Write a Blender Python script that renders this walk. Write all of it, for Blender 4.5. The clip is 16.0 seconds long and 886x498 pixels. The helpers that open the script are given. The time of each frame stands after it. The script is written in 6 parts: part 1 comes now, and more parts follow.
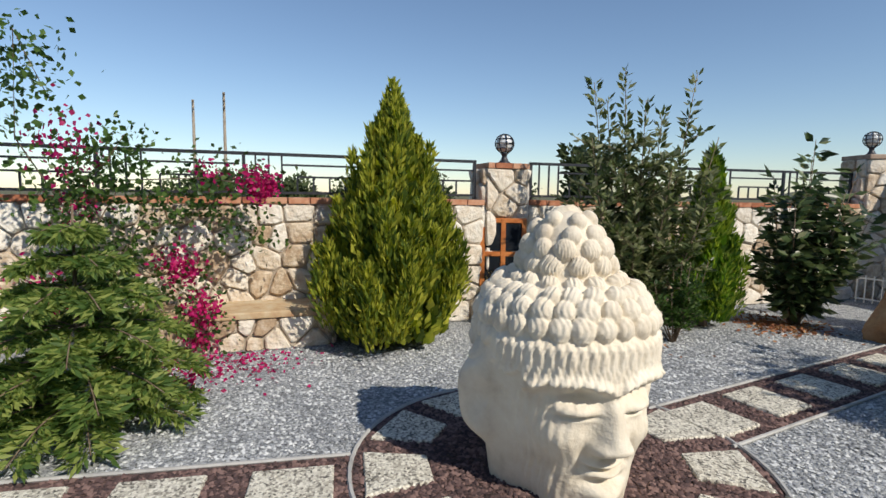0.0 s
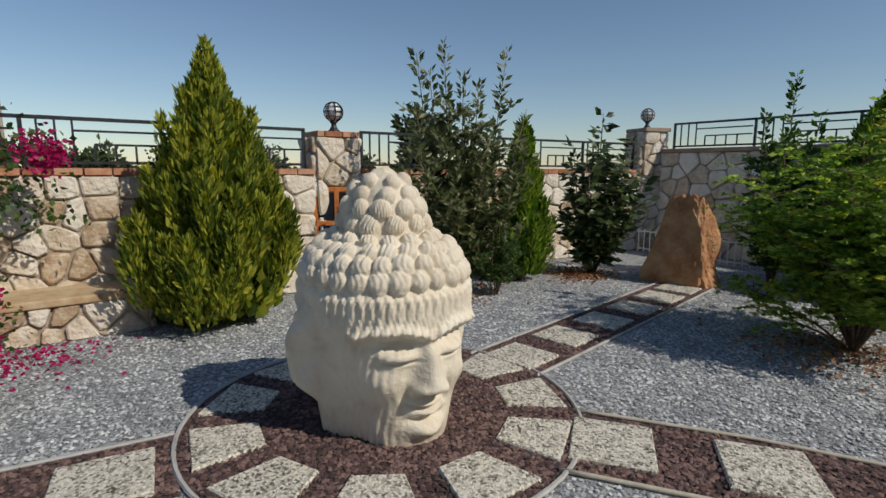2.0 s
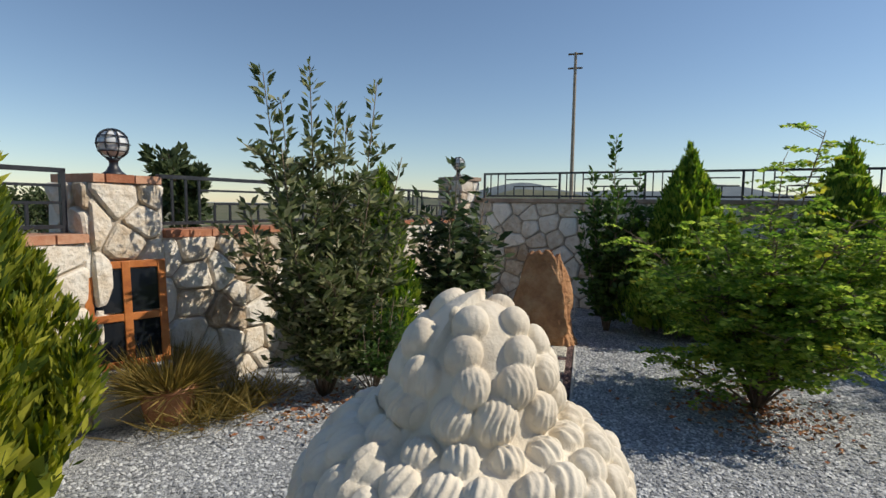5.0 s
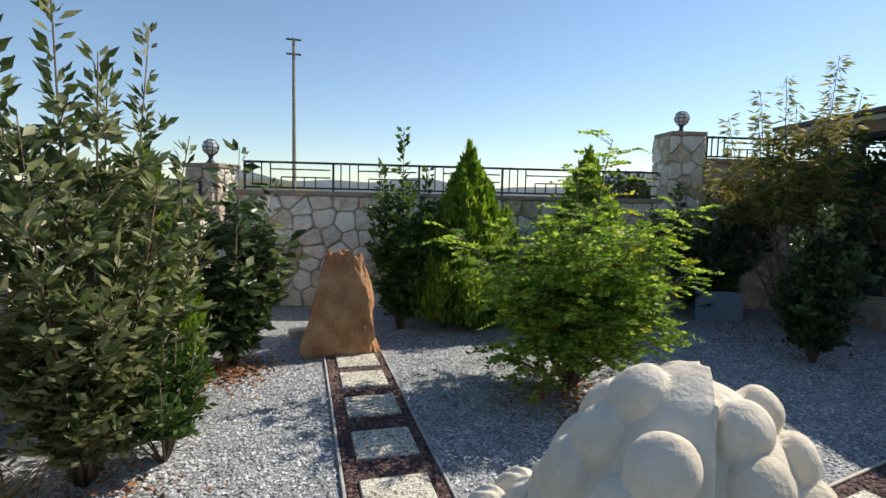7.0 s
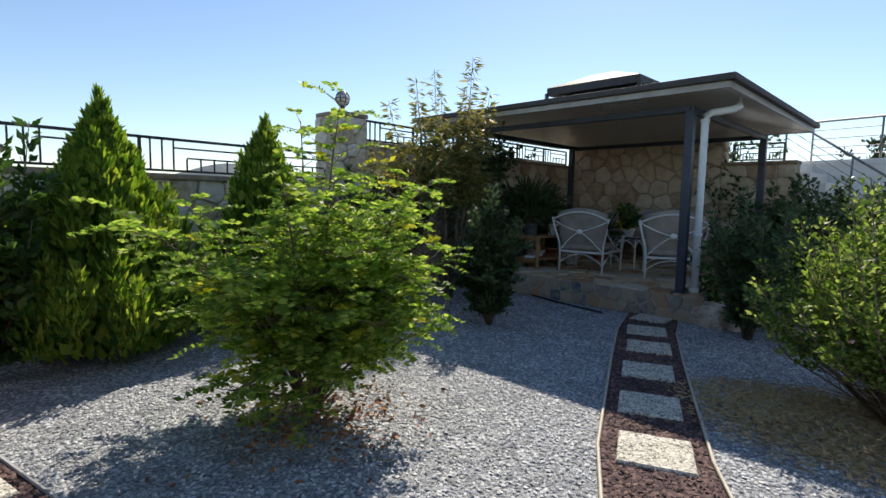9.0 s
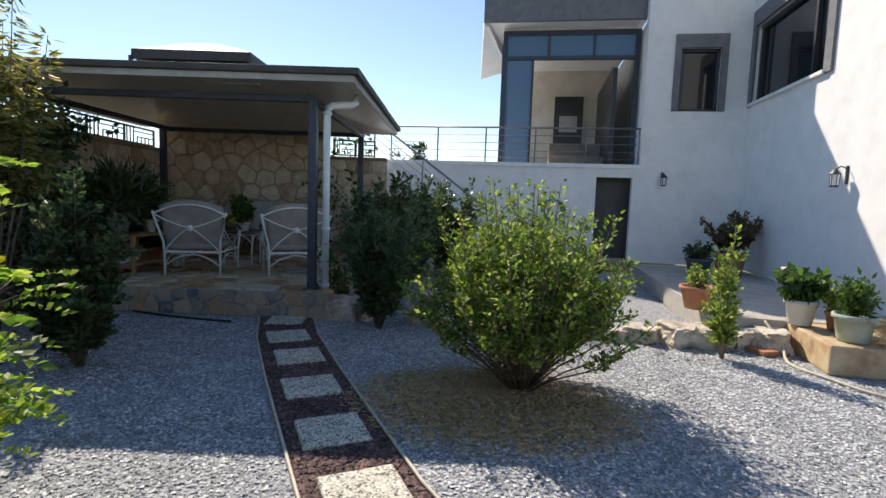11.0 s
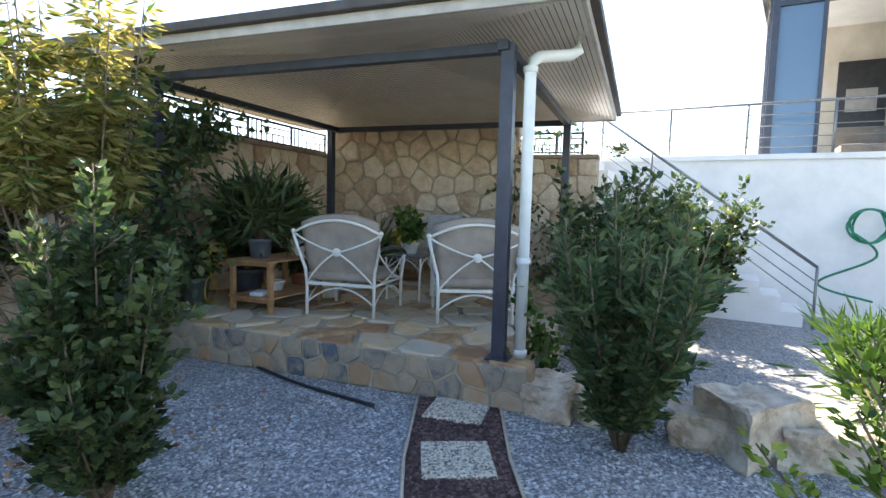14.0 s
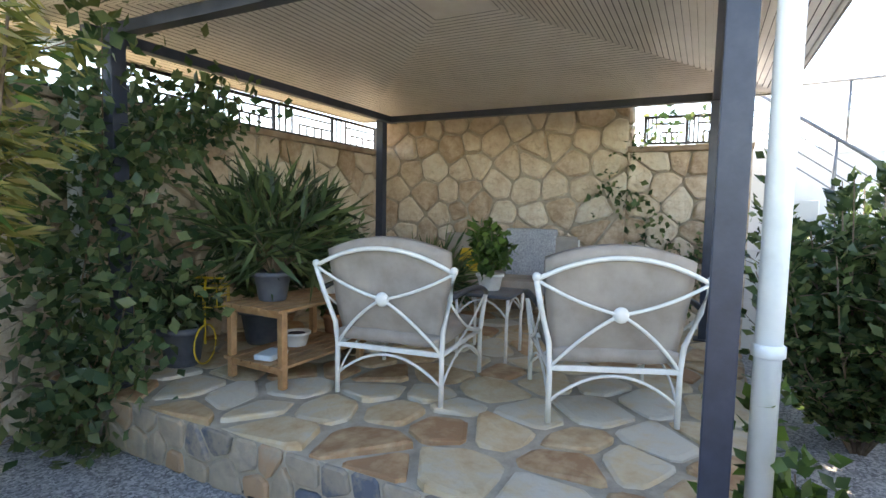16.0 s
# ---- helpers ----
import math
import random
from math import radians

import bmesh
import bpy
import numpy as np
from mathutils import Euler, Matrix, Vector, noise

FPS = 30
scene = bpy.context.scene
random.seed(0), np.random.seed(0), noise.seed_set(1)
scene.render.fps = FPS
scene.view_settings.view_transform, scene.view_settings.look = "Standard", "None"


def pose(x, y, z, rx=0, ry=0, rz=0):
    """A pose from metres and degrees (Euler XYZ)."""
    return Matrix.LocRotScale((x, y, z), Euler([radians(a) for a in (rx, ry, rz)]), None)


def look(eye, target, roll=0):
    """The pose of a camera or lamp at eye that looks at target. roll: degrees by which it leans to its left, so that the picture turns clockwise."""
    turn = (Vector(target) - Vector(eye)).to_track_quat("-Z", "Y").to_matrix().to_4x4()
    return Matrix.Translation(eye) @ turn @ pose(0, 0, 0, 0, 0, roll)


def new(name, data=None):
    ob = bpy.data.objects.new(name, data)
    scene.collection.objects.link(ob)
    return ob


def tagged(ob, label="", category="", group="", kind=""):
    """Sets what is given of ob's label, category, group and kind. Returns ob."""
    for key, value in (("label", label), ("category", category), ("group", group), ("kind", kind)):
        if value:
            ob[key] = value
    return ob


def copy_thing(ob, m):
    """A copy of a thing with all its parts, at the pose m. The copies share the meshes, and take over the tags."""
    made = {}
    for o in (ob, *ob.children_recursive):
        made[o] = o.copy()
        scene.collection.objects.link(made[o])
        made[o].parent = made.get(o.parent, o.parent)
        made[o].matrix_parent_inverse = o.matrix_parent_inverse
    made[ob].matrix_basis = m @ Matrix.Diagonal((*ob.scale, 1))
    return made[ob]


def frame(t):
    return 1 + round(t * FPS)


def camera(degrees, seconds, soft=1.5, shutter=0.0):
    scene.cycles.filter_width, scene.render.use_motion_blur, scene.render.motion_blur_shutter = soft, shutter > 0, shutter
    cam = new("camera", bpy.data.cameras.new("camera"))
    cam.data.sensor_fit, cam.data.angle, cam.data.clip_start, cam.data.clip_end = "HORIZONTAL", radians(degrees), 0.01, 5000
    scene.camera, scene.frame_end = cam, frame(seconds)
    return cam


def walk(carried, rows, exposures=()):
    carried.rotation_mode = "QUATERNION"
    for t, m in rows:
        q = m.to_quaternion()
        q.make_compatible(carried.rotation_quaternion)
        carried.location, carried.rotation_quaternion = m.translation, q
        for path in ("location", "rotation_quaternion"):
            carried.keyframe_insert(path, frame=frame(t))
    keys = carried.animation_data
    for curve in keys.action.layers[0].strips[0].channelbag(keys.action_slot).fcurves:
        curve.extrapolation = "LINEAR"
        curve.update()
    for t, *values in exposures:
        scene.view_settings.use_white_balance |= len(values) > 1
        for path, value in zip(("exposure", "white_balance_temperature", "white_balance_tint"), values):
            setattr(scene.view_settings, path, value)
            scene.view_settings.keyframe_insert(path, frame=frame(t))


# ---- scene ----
cam = camera(81.3, 16.0)
PATH = [
    (0, (2.255, 0.043, 1.35), (0.28, 0.272, 1.138), 0.8),
    (0.5, (2.329, 0.032, 1.351), (0.437, 0.638, 1.126), 0.5),
    (1, (2.395, 0.029, 1.282), (0.564, 0.79, 1.019), 0.2),
    (1.5, (2.45, 0.04, 1.305), (0.638, 0.832, 1.006), 0.2),
    (2, (2.386, 0.128, 1.307), (0.578, 0.925, 0.997), 0.2),
    (2.5, (2.255, 0.057, 1.315), (0.453, 0.865, 1.001), 0.3),
    (3, (2.059, -0.104, 1.422), (0.319, 0.829, 1.098), 0.5),
    (3.5, (1.745, -0.144, 1.518), (0.108, 0.973, 1.245), 0.6),
    (3.7, (1.603, -0.138, 1.564), (0.017, 1.057, 1.323), 0.7),
    (5.8, (0.233, -0.259, 1.487), (-0.633, 1.535, 1.302), 0.7),
    (6, (0.146, -0.284, 1.498), (-0.615, 1.556, 1.311), 0.7),
    (6.5, (-0.038, -0.128, 1.541), (-0.547, 1.796, 1.343), 0.9),
    (7, (-0.292, 0.063, 1.552), (-0.513, 2.041, 1.359), 1.3),
    (7.5, (-0.478, 0.23, 1.572), (-0.33, 2.214, 1.368), 1.1),
    (7.8, (-0.574, 0.391, 1.478), (-0.189, 2.345, 1.302), 0.5),
    (8, (-0.633, 0.541, 1.444), (-0.114, 2.464, 1.261), 0.9),
    (8.1, (-0.681, 0.612, 1.435), (-0.095, 2.516, 1.261), 0.6),
    (8.5, (-0.843, 0.859, 1.396), (0.014, 2.657, 1.211), 1.1),
    (9, (-0.935, 1.182, 1.386), (0.233, 2.794, 1.2), 1.2),
    (9.5, (-0.955, 1.5, 1.399), (0.486, 2.874, 1.213), 1.4),
    (10, (-0.973, 1.702, 1.404), (0.725, 2.743, 1.218), 1.6),
    (10.2, (-0.927, 1.756, 1.414), (0.856, 2.641, 1.225), 1.7),
    (12.3, (0.143, 2.249, 1.435), (2.135, 2.209, 1.261), 2.1),
    (12.5, (0.297, 2.276, 1.424), (2.289, 2.315, 1.254), 2.2),
    (13, (0.724, 2.503, 1.407), (2.687, 2.849, 1.236), 1.9),
    (13.5, (1.221, 2.727, 1.434), (3.082, 3.438, 1.26), 1.7),
    (14, (1.669, 3.061, 1.427), (3.397, 4.053, 1.258), 1.5),
    (14.5, (2.026, 3.399, 1.454), (3.679, 4.512, 1.285), 1.3),
    (15, (2.452, 3.679, 1.449), (4.076, 4.835, 1.283), 1.1),
    (15.5, (2.816, 4.008, 1.466), (4.43, 5.178, 1.302), 1.0),
    (16, (3.14, 4.283, 1.497), (4.752, 5.456, 1.339), 1.1),
]
EXPO = [(0.0, 0.05, 6700, 10), (1.5, -0.4, 6800, 10), (3.5, -0.5, 6700, 10), (6.0, 0.25, 6900, 10), (9.0, 0.42, 6900, 12), (10.2, 0.52, 7000, 15),
        (12.5, 0.85, 7200, 11), (13.5, 1.85, 7300, 12), (14.5, 2.6, 8000, 14), (16.0, 3.0, 8400, 16)]
walk(cam, [(t, look(eye, target, roll)) for t, eye, target, roll in PATH], EXPO)

# ---- world, sun ----
SUN_AZ, SUN_EL = 37.0, 41.0
world = bpy.data.worlds.new("world")
scene.world = world
world.use_nodes = True
wn = world.node_tree
sky = wn.nodes.new("ShaderNodeTexSky")
sky.sky_type = "NISHITA"
sky.sun_disc = False
sky.sun_elevation, sky.sun_rotation = radians(SUN_EL), radians(90 - SUN_AZ)
sky.air_density, sky.dust_density, sky.ozone_density = 1.0, 0.12, 3.6
wn.links.new(sky.outputs[0], wn.nodes["Background"].inputs[0])
wn.nodes["Background"].inputs[1].default_value = 0.12
sun = new("sun", bpy.data.lights.new("sun", "SUN"))
sun.data.energy, sun.data.angle, sun.data.color = 4.3, radians(0.6), (1.0, 0.93, 0.82)
sd = Vector((math.cos(radians(SUN_AZ)) * math.cos(radians(SUN_EL)), math.sin(radians(SUN_AZ)) * math.cos(radians(SUN_EL)), math.sin(radians(SUN_EL))))
sun.matrix_world = look(sd * 30, (0, 0, 0))


# ---- materials ----
def mat(name, stops, scale=8.0, rough=0.7, bump=0.3, bump_scale=40.0, metal=0.0, tex="noise", rand=0.0, island=0.0, dist=0.01, trans=0.0, spec=0.5):
    """A procedural surface: a ramp over a two-scale texture, bump from a finer one, and piece-to-piece variation."""
    m = bpy.data.materials.new(name)
    m.use_nodes = True
    nt = m.node_tree
    N, L = nt.nodes.new, nt.links.new
    bs = nt.nodes["Principled BSDF"]
    co = N("ShaderNodeNewGeometry").outputs["Position"]
    if tex == "voronoi":
        t = N("ShaderNodeTexVoronoi")
        t.inputs["Scale"].default_value = scale
        L(co, t.inputs["Vector"])
        sep = N("ShaderNodeSeparateColor")
        L(t.outputs["Color"], sep.inputs[0])
        fac = sep.outputs[0]
    else:
        t = N("ShaderNodeTexNoise")
        t.inputs["Scale"].default_value, t.inputs["Detail"].default_value, t.inputs["Roughness"].default_value = scale, 6, 0.62
        L(co, t.inputs["Vector"])
        fac = t.outputs["Fac"]
    big = N("ShaderNodeTexNoise")
    big.inputs["Scale"].default_value, big.inputs["Detail"].default_value = max(0.4, scale * 0.13), 3
    L(co, big.inputs["Vector"])
    mix = N("ShaderNodeMath")
    mix.operation = "MULTIPLY_ADD"
    L(big.outputs["Fac"], mix.inputs[0])
    mix.inputs[1].default_value = 0.5
    half = N("ShaderNodeMath")
    half.operation = "MULTIPLY_ADD"
    L(fac, half.inputs[0])
    half.inputs[1].default_value, half.inputs[2].default_value = (0.75, -0.12) if tex == "voronoi" else (1.5, -0.5)
    L(half.outputs[0], mix.inputs[2])
    out = mix.outputs[0]
    for amount, node, sock in ((rand, "ShaderNodeObjectInfo", "Random"), (island, "ShaderNodeNewGeometry", "Random Per Island")):
        if amount:
            o = N(node)
            a = N("ShaderNodeMath")
            a.operation = "MULTIPLY_ADD"
            L(o.outputs[sock], a.inputs[0])
            a.inputs[1].default_value = amount
            b = N("ShaderNodeMath")
            b.operation = "SUBTRACT"
            L(out, b.inputs[0])
            b.inputs[1].default_value = amount / 2
            L(b.outputs[0], a.inputs[2])
            out = a.outputs[0]
    ramp = N("ShaderNodeValToRGB")
    el = ramp.color_ramp.elements
    while len(el) < len(stops):
        el.new(0.5)
    for e, (p, c) in zip(el, stops):
        e.position, e.color = p, (*c, 1)
    L(out, ramp.inputs[0])
    L(ramp.outputs[0], bs.inputs["Base Color"])
    bs.inputs["Roughness"].default_value, bs.inputs["Metallic"].default_value = rough, metal
    bs.inputs["Specular IOR Level"].default_value = spec
    if bump:
        bt = N("ShaderNodeTexNoise")
        bt.inputs["Scale"].default_value, bt.inputs["Detail"].default_value = bump_scale, 5
        L(co, bt.inputs["Vector"])
        bp = N("ShaderNodeBump")
        bp.inputs["Strength"].default_value, bp.inputs["Distance"].default_value = bump, dist
        L(bt.outputs["Fac"], bp.inputs["Height"])
        L(bp.outputs[0], bs.inputs["Normal"])
    if trans:
        tr = N("ShaderNodeBsdfTranslucent")
        hue = N("ShaderNodeHueSaturation")
        hue.inputs["Value"].default_value, hue.inputs["Saturation"].default_value = 1.7, 1.1
        L(ramp.outputs[0], hue.inputs["Color"])
        L(hue.outputs[0], tr.inputs[0])
        ms = N("ShaderNodeMixShader")
        ms.inputs[0].default_value = trans
        L(bs.outputs[0], ms.inputs[1])
        L(tr.outputs[0], ms.inputs[2])
        L(ms.outputs[0], nt.nodes["Material Output"].inputs[0])
    return m


def three(a, b, c):
    return [(0.2, a), (0.5, b), (0.8, c)]


M_GRAVEL = mat("gravel_bed", [(0.1, (0.13, 0.14, 0.15)), (0.5, (0.30, 0.32, 0.34)), (0.9, (0.55, 0.57, 0.58))], 75, 0.85, 0.9, 90, tex="voronoi", dist=0.02)
M_PEBBLE = mat("gravel_chips", [(0.15, (0.20, 0.215, 0.235)), (0.5, (0.39, 0.41, 0.435)), (0.85, (0.66, 0.68, 0.69))], 3, 0.8, 0.2, 60, island=0.9)
M_MULCH = mat("lava_bed", three((0.04, 0.026, 0.026), (0.085, 0.05, 0.048), (0.15, 0.09, 0.08)), 55, 0.95, 0.9, 70, tex="voronoi", dist=0.02)
M_CHIP = mat("lava_chips", three((0.055, 0.035, 0.036), (0.12, 0.072, 0.068), (0.22, 0.14, 0.125)), 4, 0.95, 0.3, 60, island=0.8)
M_SLAB = mat("pebble_slab", [(0.12, (0.09, 0.085, 0.075)), (0.36, (0.46, 0.43, 0.36)), (0.8, (0.80, 0.77, 0.67))], 85, 0.75, 0.9, 95, tex="voronoi", dist=0.012)
M_EDGE = mat("edging_metal", three((0.30, 0.30, 0.29), (0.42, 0.42, 0.41), (0.5, 0.5, 0.49)), 6, 0.6, 0.2)
M_MORTAR = mat("mortar", three((0.29, 0.24, 0.19), (0.40, 0.34, 0.27), (0.48, 0.42, 0.35)), 9, 0.95, 0.6, 60, dist=0.02)
M_STONE = mat("limestone", [(0.05, (0.40, 0.29, 0.19)), (0.3, (0.60, 0.50, 0.38)), (0.55, (0.70, 0.63, 0.53)), (0.9, (0.80, 0.76, 0.68))], 9, 0.9, 0.8, 22, rand=0.75, dist=0.03)
M_STONE_W = mat("warm_stone", [(0.1, (0.40, 0.28, 0.19)), (0.4, (0.55, 0.43, 0.32)), (0.65, (0.64, 0.53, 0.41)), (0.9, (0.70, 0.62, 0.51))], 8, 0.9, 0.8, 22, rand=0.7, dist=0.03)
M_BRICK = mat("coping_brick", three((0.33, 0.12, 0.06), (0.46, 0.20, 0.11), (0.55, 0.30, 0.19)), 12, 0.9, 0.6, 50, rand=0.7)
M_COPING = mat("coping", three((0.24, 0.17, 0.12), (0.34, 0.25, 0.19), (0.44, 0.35, 0.27)), 7, 0.9, 0.5, 40)
M_FLAG = mat("flagstone", [(0.05, (0.34, 0.19, 0.10)), (0.35, (0.49, 0.35, 0.205)), (0.6, (0.55, 0.45, 0.30)), (0.9, (0.52, 0.49, 0.41))], 6, 0.7, 0.6, 26, rand=0.9)
M_EDGESTONE = mat("mixed_edge_stone", [(0.02, (0.10, 0.12, 0.15)), (0.22, (0.27, 0.24, 0.20)), (0.6, (0.38, 0.32, 0.24)), (0.95, (0.40, 0.26, 0.16))], 8, 0.85, 0.7, 26, rand=1.1)
M_JOINT = mat("grey_joint", three((0.28, 0.25, 0.20), (0.38, 0.34, 0.27), (0.45, 0.41, 0.34)), 9, 0.9, 0.5, 60)
M_IRON = mat("black_iron", three((0.012, 0.014, 0.02), (0.02, 0.023, 0.03), (0.035, 0.038, 0.045)), 20, 0.42, 0.1, 80)
M_POST = mat("slate_blue_steel", three((0.022, 0.03, 0.05), (0.03, 0.04, 0.066), (0.045, 0.055, 0.08)), 9, 0.4, 0.08, 60)
M_PIPE = mat("white_plastic", three((0.60, 0.66, 0.68), (0.70, 0.76, 0.78), (0.76, 0.81, 0.82)), 5, 0.35, 0.05, 40)
M_WHITE = mat("white_paint", three((0.72, 0.73, 0.72), (0.79, 0.80, 0.79), (0.84, 0.84, 0.83)), 3, 0.85, 0.25, 120, dist=0.004)
M_GREYTRIM = mat("grey_trim", three((0.13, 0.135, 0.15), (0.17, 0.175, 0.19), (0.21, 0.215, 0.23)), 6, 0.8, 0.3, 90)
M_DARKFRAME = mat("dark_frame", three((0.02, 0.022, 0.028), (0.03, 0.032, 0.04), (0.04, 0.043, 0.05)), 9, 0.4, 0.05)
M_ROOF = mat("dark_roof", three((0.045, 0.04, 0.04), (0.065, 0.058, 0.056), (0.09, 0.08, 0.075)), 7, 0.6, 0.3, 50)
M_FASCIA = mat("pale_gutter", three((0.34, 0.33, 0.31), (0.42, 0.41, 0.39), (0.5, 0.49, 0.46)), 5, 0.4, 0.1)
M_CEIL = mat("white_slats", three((0.66, 0.62, 0.59), (0.75, 0.71, 0.68), (0.80, 0.77, 0.74)), 4, 0.3, 0.05)
M_STEEL = mat("brushed_steel", three((0.20, 0.205, 0.21), (0.27, 0.275, 0.28), (0.33, 0.335, 0.34)), 20, 0.42, 0.05, metal=0.8)
M_STATUE = mat("cast_stone", [(0.1, (0.56, 0.48, 0.37)), (0.45, (0.70, 0.63, 0.51)), (0.85, (0.78, 0.73, 0.62))], 7, 0.88, 0.45, 45, dist=0.012)
M_ROCK = mat("ochre_rock", [(0.15, (0.26, 0.12, 0.055)), (0.5, (0.45, 0.23, 0.11)), (0.85, (0.58, 0.36, 0.2))], 6, 0.95, 0.9, 20, dist=0.04)
M_BOULDER = mat("pale_boulder", three((0.34, 0.26, 0.19), (0.58, 0.51, 0.42), (0.72, 0.67, 0.58)), 6, 0.95, 0.9, 22, dist=0.03)
M_WOOD = mat("oiled_wood", three((0.25, 0.13, 0.06), (0.38, 0.21, 0.10), (0.47, 0.29, 0.15)), 9, 0.55, 0.3, 60)
M_ORANGE = mat("orange_varnished_wood", three((0.36, 0.10, 0.02), (0.5, 0.16, 0.035), (0.58, 0.22, 0.06)), 10, 0.5, 0.25, 60)
M_WHITEMETAL = mat("cream_metal", three((0.66, 0.67, 0.64), (0.74, 0.75, 0.72), (0.8, 0.8, 0.78)), 14, 0.4, 0.08)
M_CUSHION = mat("taupe_fabric", three((0.26, 0.225, 0.195), (0.33, 0.29, 0.255), (0.39, 0.345, 0.305)), 5, 0.95, 0.35, 220)
M_YELLOW = mat("yellow_paint", three((0.55, 0.36, 0.02), (0.68, 0.47, 0.04), (0.72, 0.52, 0.08)), 8, 0.45, 0.1)
M_TERRA = mat("terracotta", three((0.36, 0.15, 0.075), (0.46, 0.21, 0.11), (0.54, 0.29, 0.17)), 8, 0.85, 0.4, 50)
M_POTW = mat("whitewashed_pot", three((0.55, 0.54, 0.5), (0.68, 0.67, 0.63), (0.76, 0.75, 0.71)), 8, 0.8, 0.3, 50)
M_POTG = mat("worn_green_pot", [(0.2, (0.42, 0.22, 0.13)), (0.45, (0.34, 0.42, 0.34)), (0.8, (0.45, 0.52, 0.44))], 6, 0.85, 0.4, 40)
M_POTD = mat("grey_pot", three((0.05, 0.06, 0.075), (0.08, 0.09, 0.11), (0.11, 0.12, 0.14)), 8, 0.5, 0.1)
M_HOSE = mat("black_hose", three((0.012, 0.012, 0.014), (0.02, 0.02, 0.022), (0.03, 0.03, 0.03)), 20, 0.5, 0)
M_HOSEP = mat("pale_hose", three((0.42, 0.38, 0.30), (0.52, 0.48, 0.39), (0.58, 0.54, 0.46)), 20, 0.6, 0)
M_HOSEG = mat("green_hose", three((0.0, 0.16, 0.09), (0.005, 0.22, 0.12), (0.01, 0.27, 0.15)), 20, 0.4, 0)
M_BARK = mat("bark", three((0.10, 0.07, 0.045), (0.17, 0.125, 0.085), (0.24, 0.19, 0.14)), 14, 0.95, 0.8, 50)
M_CONCRETE = mat("concrete", three((0.32, 0.30, 0.27), (0.41, 0.39, 0.355), (0.48, 0.46, 0.42)), 5, 0.9, 0.5, 60)
M_STRAW = mat("straw", three((0.38, 0.27, 0.13), (0.52, 0.38, 0.20), (0.62, 0.48, 0.28)), 14, 0.95, 0.5, 60, island=0.5)
M_PETAL = mat("bougainvillea_bract", three((0.30, 0.0, 0.07), (0.45, 0.004, 0.12), (0.55, 0.02, 0.18)), 8, 0.6, 0, island=0.5, trans=0.35)
M_LILAC = mat("lilac_flower", three((0.35, 0.18, 0.42), (0.45, 0.25, 0.52), (0.52, 0.33, 0.58)), 8, 0.6, 0, island=0.5, trans=0.3)
M_DRYLEAF = mat("dry_leaf", three((0.20, 0.07, 0.03), (0.32, 0.13, 0.05), (0.40, 0.22, 0.1)), 8, 0.8, 0, island=0.8)


def leafmat(name, dark, mid, light, trans=0.35, rough=0.45):
    return mat(name, three(dark, mid, light), 5, rough, 0, island=0.9, trans=trans, spec=0.35)


L_CYP = leafmat("cypress_spray", (0.06, 0.10, 0.012), (0.20, 0.245, 0.025), (0.42, 0.42, 0.055), 0.32, 0.7)
L_CYPB = leafmat("bright_cypress_spray", (0.06, 0.13, 0.02), (0.14, 0.235, 0.03), (0.29, 0.36, 0.06), 0.42, 0.7)
L_APPLE = leafmat("grey_green_leaf", (0.055, 0.08, 0.028), (0.12, 0.15, 0.055), (0.27, 0.28, 0.15), 0.35)
L_DARK = leafmat("dark_leaf", (0.02, 0.04, 0.016), (0.045, 0.078, 0.03), (0.10, 0.14, 0.055), 0.25, 0.35)
L_CITRUS = leafmat("citrus_leaf", (0.03, 0.065, 0.015), (0.055, 0.11, 0.025), (0.10, 0.17, 0.04), 0.35, 0.4)
L_LOCUST = leafmat("locust_leaflet", (0.09, 0.17, 0.03), (0.18, 0.27, 0.05), (0.33, 0.41, 0.09), 0.58, 0.5)
L_LOCY = leafmat("yellowing_leaflet", (0.24, 0.26, 0.03), (0.36, 0.37, 0.05), (0.44, 0.42, 0.07), 0.45, 0.5)
L_PEACH = leafmat("peach_leaf", (0.12, 0.13, 0.035), (0.22, 0.21, 0.06), (0.36, 0.30, 0.12), 0.45, 0.5)
L_BUSH = leafmat("yellow_green_leaf", (0.08, 0.14, 0.025), (0.17, 0.25, 0.05), (0.31, 0.37, 0.10), 0.45, 0.5)
L_OLEAN = leafmat("oleander_leaf", (0.035, 0.075, 0.033), (0.07, 0.12, 0.05), (0.14, 0.18, 0.08), 0.35, 0.4)
L_HEDGE = leafmat("glossy_leaf", (0.028, 0.055, 0.022), (0.06, 0.10, 0.04), (0.13, 0.17, 0.07), 0.3, 0.22)
L_ARAU = leafmat("araucaria_needle", (0.07, 0.13, 0.03), (0.15, 0.22, 0.05), (0.28, 0.33, 0.09), 0.4, 0.6)
L_GRASS = leafmat("dry_grass_blade", (0.12, 0.10, 0.03), (0.22, 0.17, 0.05), (0.32, 0.24, 0.08), 0.35, 0.7)
L_FAR = leafmat("far_foliage", (0.03, 0.05, 0.018), (0.055, 0.08, 0.03), (0.09, 0.115, 0.045), 0.15, 0.8)


